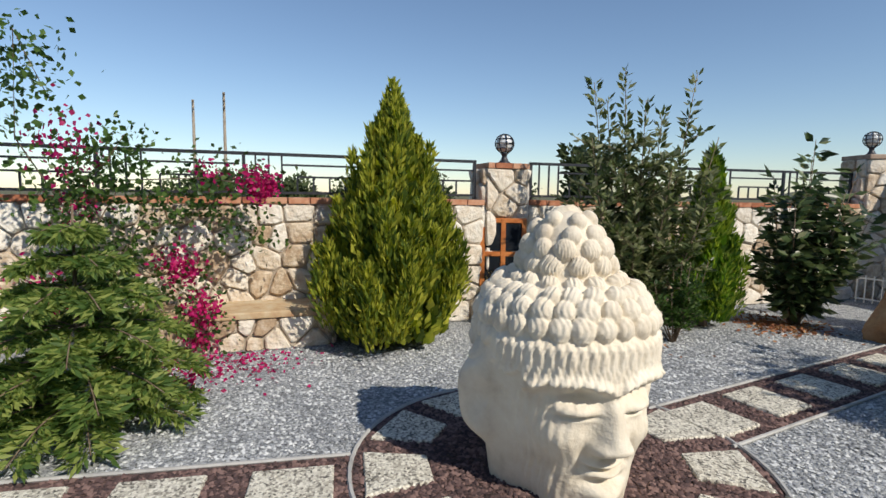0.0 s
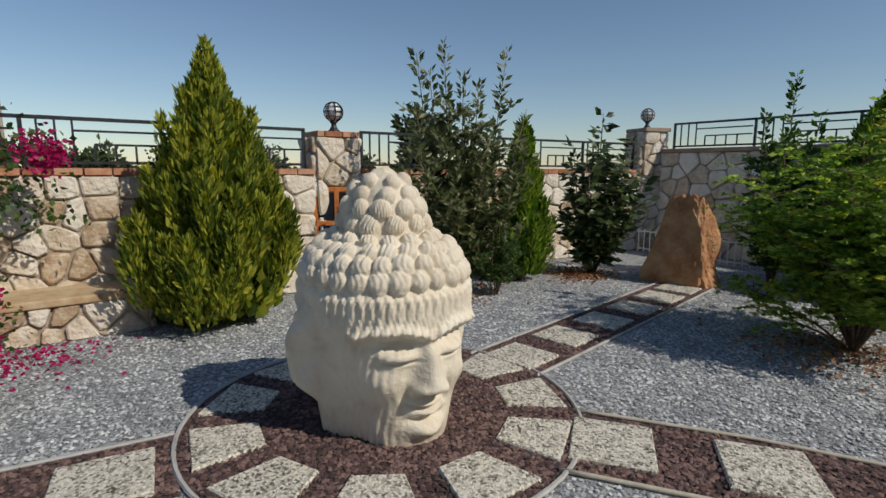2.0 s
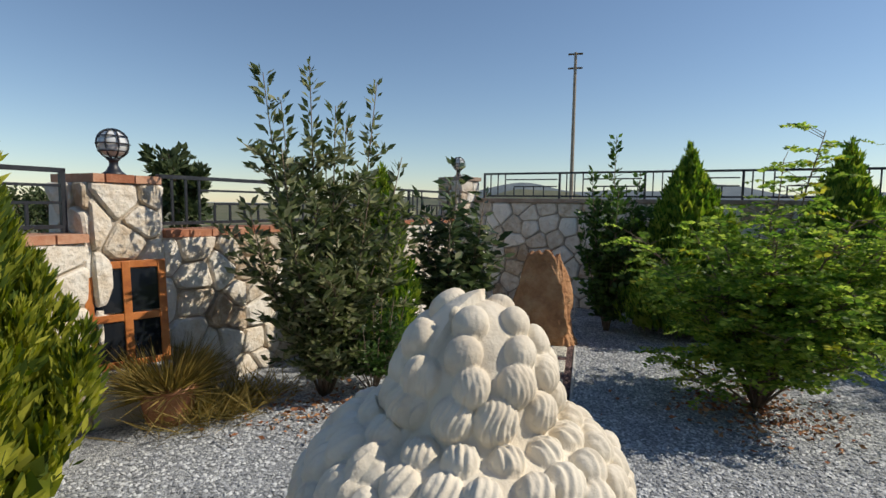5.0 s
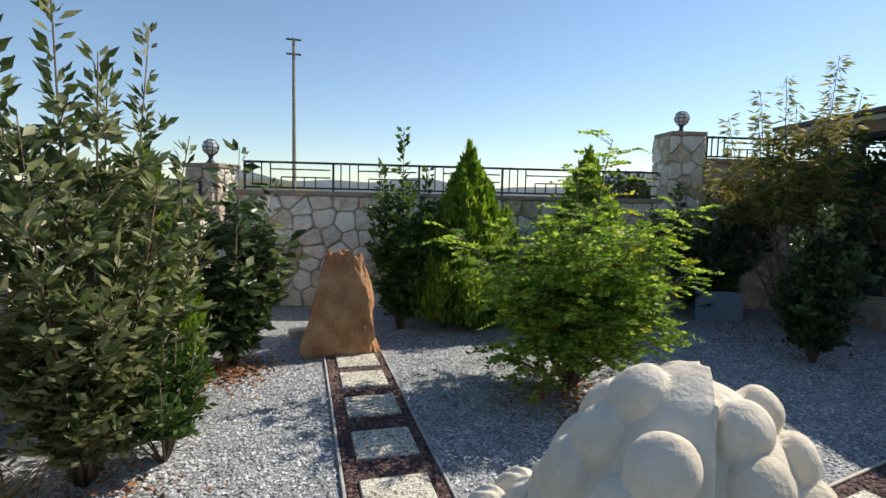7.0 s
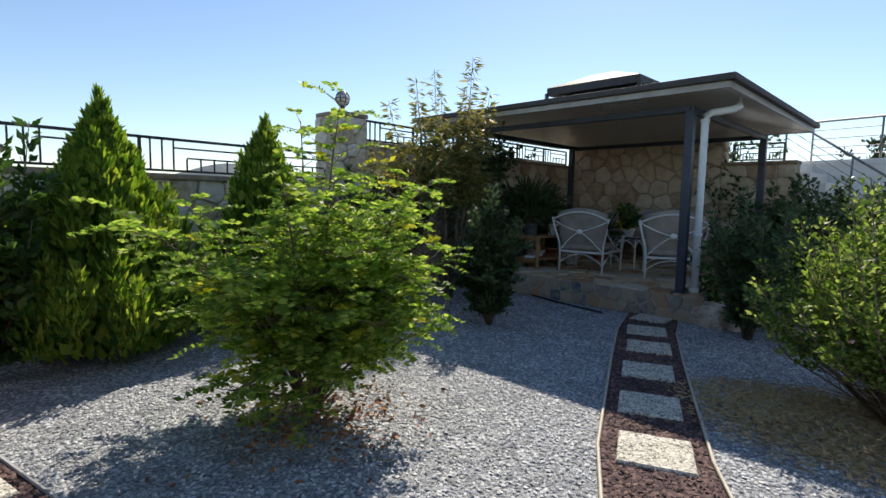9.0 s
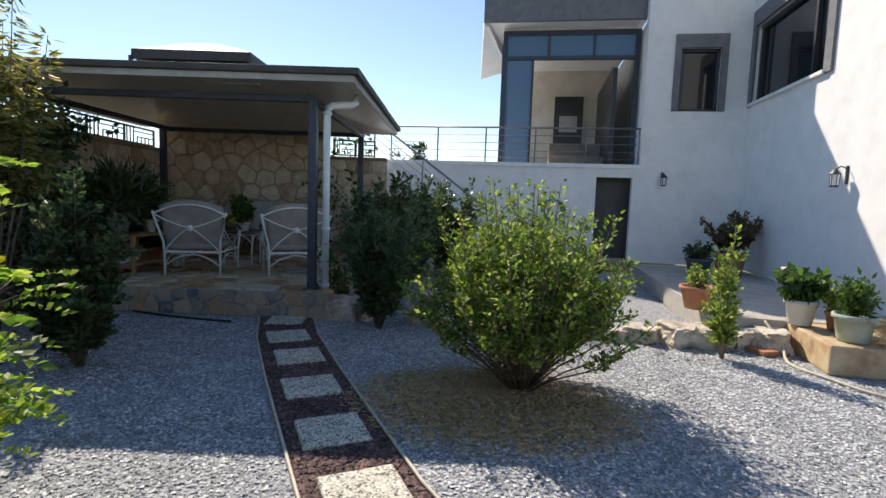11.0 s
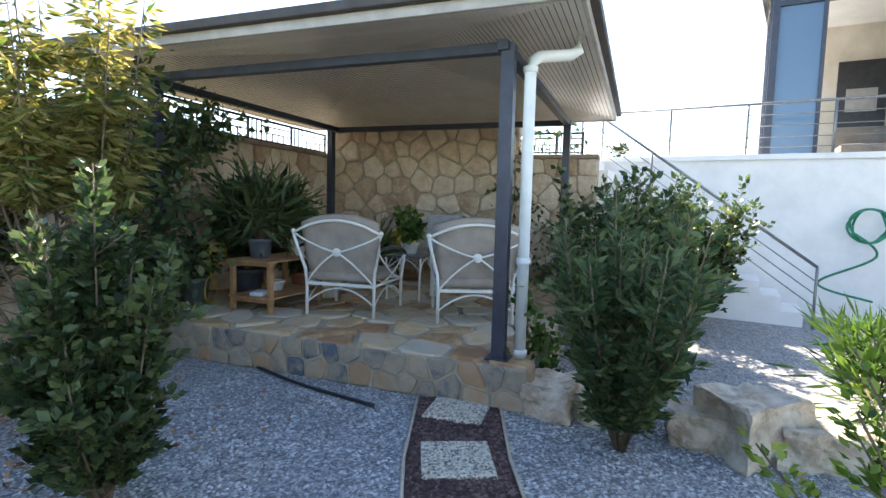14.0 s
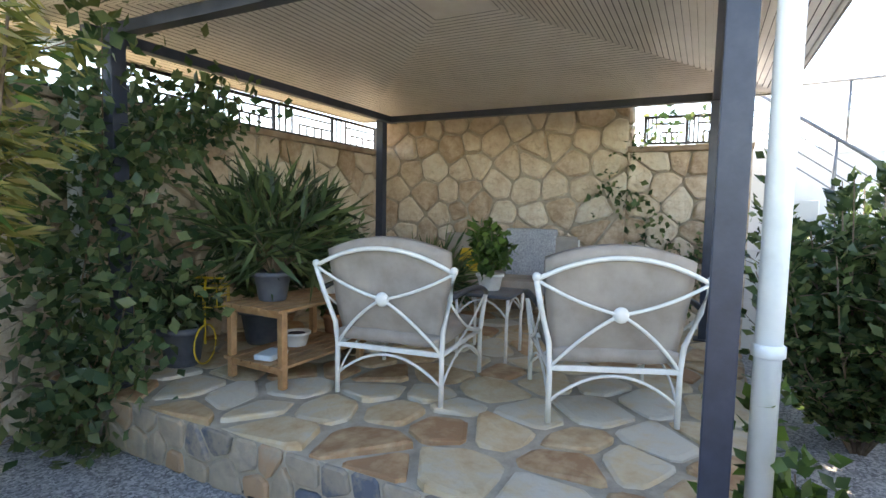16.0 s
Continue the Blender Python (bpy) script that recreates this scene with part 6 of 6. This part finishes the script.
# young araucaria: tiers of drooping feathered branches
ar = plant("araucaria", -0.78, -1.66, 0, "young araucaria with tiers of feathered branches", "conifer")
trunk(ar, [[(0, 0, -0.02), (0, 0, 0.6), (0.01, 0.02, 1.26)]], 0.022)
rng = np.random.default_rng(12)
P, D = [], []
bm = bmesh.new()
for z, n, ln in ((0.16, 9, 0.6), (0.36, 9, 0.62), (0.58, 8, 0.55), (0.80, 7, 0.42), (0.98, 5, 0.26), (1.14, 5, 0.13)):
    for i in range(n):
        a = 2 * math.pi * (i + rng.random() * 0.4) / n + z * 3
        d = np.array([math.cos(a), math.sin(a), 0.0])
        s = np.array([-d[1], d[0], 0.0])
        q = [np.array([0, 0, z]) + d * ln * t + np.array([0, 0, ln * (0.25 * t - 0.38 * t * t)]) for t in np.linspace(0, 1, 6)]
        tube(bm, [tuple(p) for p in q], 0.006, 5, 0.003, False)
        for k in range(22):
            t = 0.15 + 0.85 * k / 22
            j = min(4, int(t * 5))
            p = q[j] + (q[j + 1] - q[j]) * (t * 5 - j)
            for sg in (-1, 1):
                e = p + (s * sg * 0.9 + d * 0.6) * ln * 0.27 * (1.1 - t * 0.6) + np.array([0, 0, -0.03])
                for m in range(11):
                    P.append(p + (e - p) * (m + rng.random()) / 11)
                    D.append((e - p) / np.linalg.norm(e - p) + rng.normal(0, 0.35, 3))
part("bough", bm, M_BARK, ar, smooth=True)
leaves("needles", np.array(P), np.array(D), 0.07, 0.15, L_ARAU, ar, rng)

# pot of dry ornamental grass by the old window
gp = pot("grass_pot", -2.9, 1.46, 0, 0.2, 0.28, M_TERRA, "terracotta pot of straw-coloured ornamental grass", "potted plant")
k = 1500
a = rng.uniform(0, 2 * np.pi, k)
r0 = 0.14 * np.sqrt(rng.random(k))
P = np.stack([np.cos(a) * r0, np.sin(a) * r0, np.full(k, 0.22)], -1)
leaves("grass", P, np.stack([np.cos(a) * 0.75, np.sin(a) * 0.75, rng.uniform(0.4, 1.3, k)], -1), 0.34, 0.012, L_GRASS, gp, rng, 0.1, 0.15)
k = 900
a = rng.uniform(0, 2 * np.pi, k)
P = np.stack([-2.72 + rng.normal(0, 0.12, k), 1.75 + rng.normal(0, 0.2, k), np.full(k, 0.01)], -1)
og = plant("ornamental_grass", -2.77, 1.72, 0, "low clump of straw-green ornamental grass", "grass")
leaves("grass", P - np.array([-2.77, 1.72, 0]), np.stack([np.cos(a) * 0.7, np.sin(a) * 0.7, rng.uniform(0.3, 1.0, k)], -1), 0.3, 0.014, L_GRASS, og, rng, 0.1, 0.1)

# old orange window sash leaning on the pillar
ow = thing("old_window_sash", pose(-3.1, 1.31, 0.38, -6, 0, 80), "old orange-varnished window sash leaning on the pillar", "window")
for c, s in (((0, 0, 0.36), (0.05, 0.04, 0.72)), ((-0.22, 0, 0.36), (0.05, 0.04, 0.72)), ((0.22, 0, 0.36), (0.05, 0.04, 0.72))):
    boxpart("stile", c, s, M_ORANGE, ow)
for z in (0.02, 0.34, 0.7):
    boxpart("rail", (0, 0.003, z), (0.49, 0.036, 0.05), M_ORANGE, ow)
for x in (-0.11, 0.11):
    for z in (0.18, 0.52):
        boxpart("pane", (x, 0, z), (0.18, 0.006, 0.29), M_DARKGLASS, ow, bevel=0)
bm = bmesh.new()
box(bm, (-3.11, 1.32, 0.19), (0.12, 0.5, 0.38), -8, 0.02)
tagged(part("stone_plinth", bm, M_CONCRETE), "rough stone block under the old window", "stone block")

# small white fence leaning by the corner
wf = thing("metal_grate", pose(-3.55, 6.3, 0.02, 0, 0, 22), "low white metal grate standing by the corner wall", "grate")
for z in (0.05, 0.32):
    boxpart("rail", (0, 0, z), (0.5, 0.016, 0.02), M_WHITEMETAL, wf, bevel=0)
for k in range(6):
    boxpart("bar", (-0.23 + k * 0.092, 0, 0.18), (0.014, 0.014, 0.36), M_WHITEMETAL, wf, bevel=0)
wf2 = copy_thing(wf, pose(-1.3, 6.75, 0.02, 0, 0, 20))
wf3 = copy_thing(wf, pose(-2.3, 6.42, 0.02, 0, 0, 20))
tank = rock("water_barrel", 2.65, 7.45, (0.62, 0.4, 0.42), 60, mat("blue_grey_plastic", three((0.10, 0.15, 0.20), (0.14, 0.20, 0.26), (0.18, 0.24, 0.3)), 4, 0.5, 0.1), "low blue-grey plastic tank in the shade", "tank", rough=0.03)

# hoses
def hose(name, pts, r, material, label, grp=""):
    bm = bmesh.new()
    fine = []
    P = [Vector(p) for p in pts]
    for i in range(len(P) - 1):
        a, b, c, d = P[max(0, i - 1)], P[i], P[i + 1], P[min(len(P) - 1, i + 2)]
        for k in range(8):
            t = k / 8
            fine.append(0.5 * ((2 * b) + (c - a) * t + (2 * a - 5 * b + 4 * c - d) * t * t + (3 * b - a - 3 * c + d) * t ** 3))
    tube(bm, fine + [P[-1]], r, 7)
    tagged(part(name, bm, material, None, smooth=True), label, "hose", grp)


hose("garden_hose", [(4.62, 7.9, 0.02), (4.72, 7.2, 0.02), (4.6, 6.5, 0.02), (4.5, 5.9, 0.02), (4.48, 5.2, 0.02)], 0.013, M_HOSE, "black irrigation hose lying on the gravel")
hose("garden_hose", [(5.3, -0.5, 0.27), (5.0, -0.55, 0.1), (4.6, -0.45, 0.02), (4.2, -0.6, 0.02), (3.9, -0.75, 0.02), (3.7, -1.0, 0.02)], 0.014, M_HOSEP, "pale garden hose trailing off the terrace")
coil = []
for i in range(90):
    a = i * 2 * math.pi / 15
    coil.append((10.33 - 0.03 * (i % 3), 1.6 + (0.2 + 0.035 * math.sin(i * 0.7)) * math.cos(a), 1.3 + 0.22 * math.sin(a)))
hose("hose_coil", coil + [(10.3, 1.5, 0.9), (10.3, 2.1, 0.5), (10.25, 1.5, 0.31)], 0.016, M_HOSEG, "coiled green hose hanging on the white wall")

# pots along the terrace
potted(5.2, -0.78, 0.28, 0.15, 0.26, M_POTW, "broad-leaved plant in a whitewashed pot on the terrace", L_CITRUS, 0.42, 0.24, 420, 0.1, 0.35, 61)
potted(5.05, -1.05, 0.28, 0.11, 0.18, M_TERRA, "small leafy plant in a terracotta pot on the terrace", L_BUSH, 0.3, 0.18, 420, 0.07, 0.3, 62)
potted(4.6, -0.95, 0.275, 0.17, 0.25, M_POTG, "succulent in a worn green-painted terracotta pot", L_CITRUS, 0.4, 0.18, 1100, 0.07, 0.2, 63, False)
potted(5.75, 0.05, 0.28, 0.2, 0.26, M_TERRA, "fine-leaved plant in a large terracotta pot", L_BUSH, 0.3, 0.2, 500, 0.05, 0.25, 64)
potted(9.3, -1.5, 0.28, 0.28, 0.4, M_TERRA, "reddish shrub in a terracotta pot by the white wall", leafmat("bronze_leaf", (0.08, 0.05, 0.03), (0.13, 0.09, 0.05), (0.18, 0.15, 0.07)), 0.9, 0.55, 1600, 0.1, 0.28, 65)
potted(9.0, -0.9, 0.28, 0.22, 0.3, M_POTD, "flowering plant in a dark pot by the white wall", L_DARK, 0.35, 0.3, 600, 0.07, 0.3, 66)
bk = thing("wicker_basket", pose(4.5, -1.35, 0.275), "straw basket with trailing dry grass on the terrace", "basket")
bm = bmesh.new()
lathe(bm, [(0.1, 0), (0.14, 0.06), (0.15, 0.16), (0.13, 0.2), (0.11, 0.16)], 18)
part("body", bm, M_STRAW, bk)
k = 300
a = rng.uniform(0, 2 * np.pi, k)
leaves("grass", np.stack([np.cos(a) * 0.12, np.sin(a) * 0.12, np.full(k, 0.2)], -1), np.stack([np.cos(a), np.sin(a), rng.uniform(-0.6, 0.4, k)], -1), 0.25, 0.015, M_STRAW, bk, rng, 0.1, 0.6)
bm = bmesh.new()
box(bm, (5.0, -0.35, 0.03), (0.3, 0.2, 0.05), 25, 0.01)
tagged(part("loose_tile", bm, M_TERRA), "broken terracotta tile lying on the gravel", "tile")

# wall lamps, camera and security lamp on the house
def wall_lantern(x, y, z, rz):
    root = thing("wall_lantern", pose(x, y, z, 0, 0, rz), "black iron lantern bracketed on the white wall", "wall lamp", "iron lanterns on the house")
    bm = bmesh.new()
    box(bm, (0, 0.01, 0.02), (0.05, 0.02, 0.24), 0, 0.004)
    tube(bm, [(0, 0.01, 0.1), (0, 0.09, 0.13), (0, 0.15, 0.08)], 0.008, 6)
    part("bracket", bm, M_IRON, root)
    bm = bmesh.new()
    lathe(bm, [(0.01, 0.1), (0.075, 0.03), (0.06, 0.025)], 8, (0, 0.15, 0))
    part("cap", bm, M_IRON, root)
    bm = bmesh.new()
    lathe(bm, [(0.045, -0.12), (0.055, 0.02)], 8, (0, 0.15, 0))
    part("glass", bm, M_OPAL, root)
    for k in range(6):
        a = k * math.pi / 3
        bm = bmesh.new()
        tube(bm, [(0.058 * math.cos(a), 0.15 + 0.058 * math.sin(a), 0.03), (0.048 * math.cos(a), 0.15 + 0.048 * math.sin(a), -0.13)], 0.005, 5)
        part("cage_bar", bm, M_IRON, root)
    bm = bmesh.new()
    lathe(bm, [(0.05, -0.14), (0.052, -0.12)], 8, (0, 0.15, 0))
    part("foot", bm, M_IRON, root)


wall_lantern(6.95, HY - 0.004, 1.92, 0)
wall_lantern(HX + 0.004, -0.53, 2.0, 90)
wall_lantern(CX + 0.004, -2.35, 1.98, 90)
sc = thing("security_camera", pose(6.0, HY, 3.62, 0, 0, 35), "white security camera on a bracket", "camera")
bm = bmesh.new()
tube(bm, [(0, 0.0, 0), (0, 0.12, 0.02)], 0.02, 8)
part("bracket", bm, M_WHITE, sc)
boxpart("body", (0.0, 0.22, 0.0), (0.08, 0.26, 0.08), M_PIPE, sc, 0, 0.02)
hd = boxpart("door_1", (CX - 0.02, -2.95, 1.3), (0.05, 0.9, 2.04), M_DARKFRAME, None, 0, 0.01)
tagged(hd, "dark house door in the white wall", "door", kind="structure")

# poles beyond the wall
def power_pole(x, y, h, label, arms, r=0.2):
    root = thing("utility_pole", pose(x, y, 0), label, "utility pole")
    bm = bmesh.new()
    tube(bm, [(0, 0, -0.05), (0, 0, h)], r, 8, r * 0.65)
    part("pole", bm, mat("weathered_pole", three((0.25, 0.2, 0.15), (0.35, 0.29, 0.23), (0.42, 0.36, 0.3)), 3, 0.9, 0.3), root)
    for z in arms:
        boxpart("crossarm", (0, 0, h - z), (r * 6.2, r * 0.6, r * 0.7), M_BARK, root, 22)


power_pole(-22.05, 52.6, 17.6, "tall wooden utility pole with two crossarms", (0.15, 1.6), 0.24)
power_pole(-55.4, -16.6, 11.6, "distant pylon-topped utility pole", (0.2, 0.9, 1.6))
power_pole(-54.5, -19.4, 10.6, "distant slim utility pole", (0.2, 0.9))

# trees beyond the walls
for i, (x, y, h, r) in enumerate(((-9, 4.6, 2.6, 0.7), (-12, -2.5, 1.8, 1.3), (-14, -5, 1.9, 1.5), (-16, 1.2, 1.7, 1.4), (-20, -1, 2.0, 1.6), (-22, 6, 1.8, 1.6), (-30, 2, 2.4, 2.2), (-28, -8, 2.4, 2.4), (24, 7.4, 4.6, 1.0), (30, 9.5, 4.5, 1.3), (3.5, 16, 2.6, 1.0), (22, 12, 4.2, 1.4))):
    shrub("field_tree", x, y, "olive-green tree standing in the fields beyond the wall", "tree", 100 + i, L_FAR, h, r, 2600, 0.16, 0.35, stems=6, base=0.3, shape=0.3, stem_r=0.05)

# loose straw and litter
k = 15000
a, r0 = rng.uniform(0, 2 * np.pi, k), 1.05 * np.sqrt(rng.random(k)) * rng.uniform(0.6, 1.0, k)
P = np.stack([2.95 + np.cos(a) * r0 * 0.8, 2.2 + np.sin(a) * r0 * 1.1, rng.uniform(0.005, 0.02, k)], -1)
tagged(leaves("straw_litter", P, rng.normal(0, 1, (k, 3)) * np.array([1, 1, 0.12]), 0.05, 0.09, M_STRAW, None, rng), "dry straw and clippings scattered under the bush", "straw", kind="stuff")
for cx0, cy0, kk, sp in ((-2.65, 4.2, 700, 0.22), (-2.3, 2.2, 260, 0.25), (0.3, 4.2, 500, 0.3), (5.1, 0.9, 200, 0.3), (2.9, 6.5, 300, 0.5)):
    P = np.stack([rng.normal(cx0, sp, kk), rng.normal(cy0, sp, kk), rng.uniform(0.005, 0.03, kk)], -1)
    tagged(leaves("leaf_litter", P, rng.normal(0, 1, (kk, 3)) * np.array([1, 1, 0.15]), 0.05, 0.25, M_DRYLEAF, None, rng), "dry brown leaves lying on the gravel", "leaf litter", kind="stuff")

# ---- loose gravel ----
rng = np.random.default_rng(21)


def off_paths(P):
    """Keeps the points that lie on no path, ring or raised floor."""
    keep = np.hypot(P[:, 0] - RING.x, P[:, 1] - RING.y) > 1.05
    for pts, half in PATHS.values():
        for a, b in zip(pts, pts[1:]):
            d = np.array([b.x - a.x, b.y - a.y])
            t = np.clip(((P[:, 0] - a.x) * d[0] + (P[:, 1] - a.y) * d[1]) / (d @ d), 0, 1)
            keep &= np.hypot(P[:, 0] - a.x - t * d[0], P[:, 1] - a.y - t * d[1]) > half + 0.015
    q = (P[:, 0] - G0.x) * GU.x + (P[:, 1] - G0.y) * GU.y
    keep &= ~((q > -0.12) & (P[:, 1] > 4.2))
    keep &= ~((P[:, 0] > 4.3) & (P[:, 1] < -0.6)) & ~((P[:, 0] > 5.3) & (P[:, 1] < 1.25))
    return P[keep]


n = 110000
P = np.stack([rng.uniform(-2.6, 6.2, n), rng.uniform(-1.8, 6.6, n), rng.uniform(0.001, 0.006, n)], -1)
chips("gravel", off_paths(P), 0.0135, M_PEBBLE, "loose grey and white gravel chips", rng)
n = 9000
a, r = rng.uniform(0, 2 * np.pi, n), 1.01 * np.sqrt(rng.random(n))
P = [np.stack([RING.x + np.cos(a) * r, RING.y + np.sin(a) * r, np.full(n, 0.012)], -1)]
for pts, half in PATHS.values():
    for p, q in zip(pts, pts[1:]):
        d = (q - p)
        k = int(d.length * 1500)
        t, s = rng.random(k), rng.uniform(-half + 0.02, half - 0.02, k)
        u = d.normalized()
        P.append(np.stack([p.x + d.x * t - u.y * s, p.y + d.y * t + u.x * s, np.full(k, 0.008)], -1))
chips("lava_gravel", np.concatenate(P), 0.017, M_CHIP, "loose dark red-brown lava chips", rng, 0.7)

# ---- the flagstones of the gazebo floor and its edge ----
rs = random.Random(31)
for poly in cells(4.0, 4.42, 0.42, 0.045, rs, 0.8):
    m = GM @ Matrix.Translation((-0.1, -0.22, PZ - 0.02))
    stone_piece("flagstone", poly, 0.02, m, M_FLAG, platform, rs, 0.05)
front = GM @ Matrix(((0, 0, -1, -0.1), (-1, 0, 0, 4.2), (0, 1, 0, 0), (0, 0, 0, 1)))
for poly in cells(4.42, PZ - 0.02, 0.19, 0.02, rs, 1.0):
    stone_piece("edge_stone", poly, 0.02, front, M_EDGESTONE, platform, rs, 0.3)
side = GM @ Matrix(((1, 0, 0, -0.1), (0, 0, -1, -0.22), (0, 1, 0, 0), (0, 0, 0, 1)))
for poly in cells(4.0, PZ - 0.02, 0.19, 0.02, rs, 1.0):
    stone_piece("edge_stone", poly, 0.02, side, M_EDGESTONE, platform, rs, 0.3)

# ---- the stones of the walls ----
for entry in STONES:
    if entry[0] == "brick":
        _, core, c, s, rz = entry
        boxpart("brick", c, s, M_BRICK, core, rz, 0)
        continue
    core, w, h, size, gap, m, material, seed = entry
    rng = random.Random(seed)
    for poly in cells(w, h, size, gap, rng):
        stone_piece("stone", poly, rng.uniform(0.025, 0.05), m, material, core, rng)
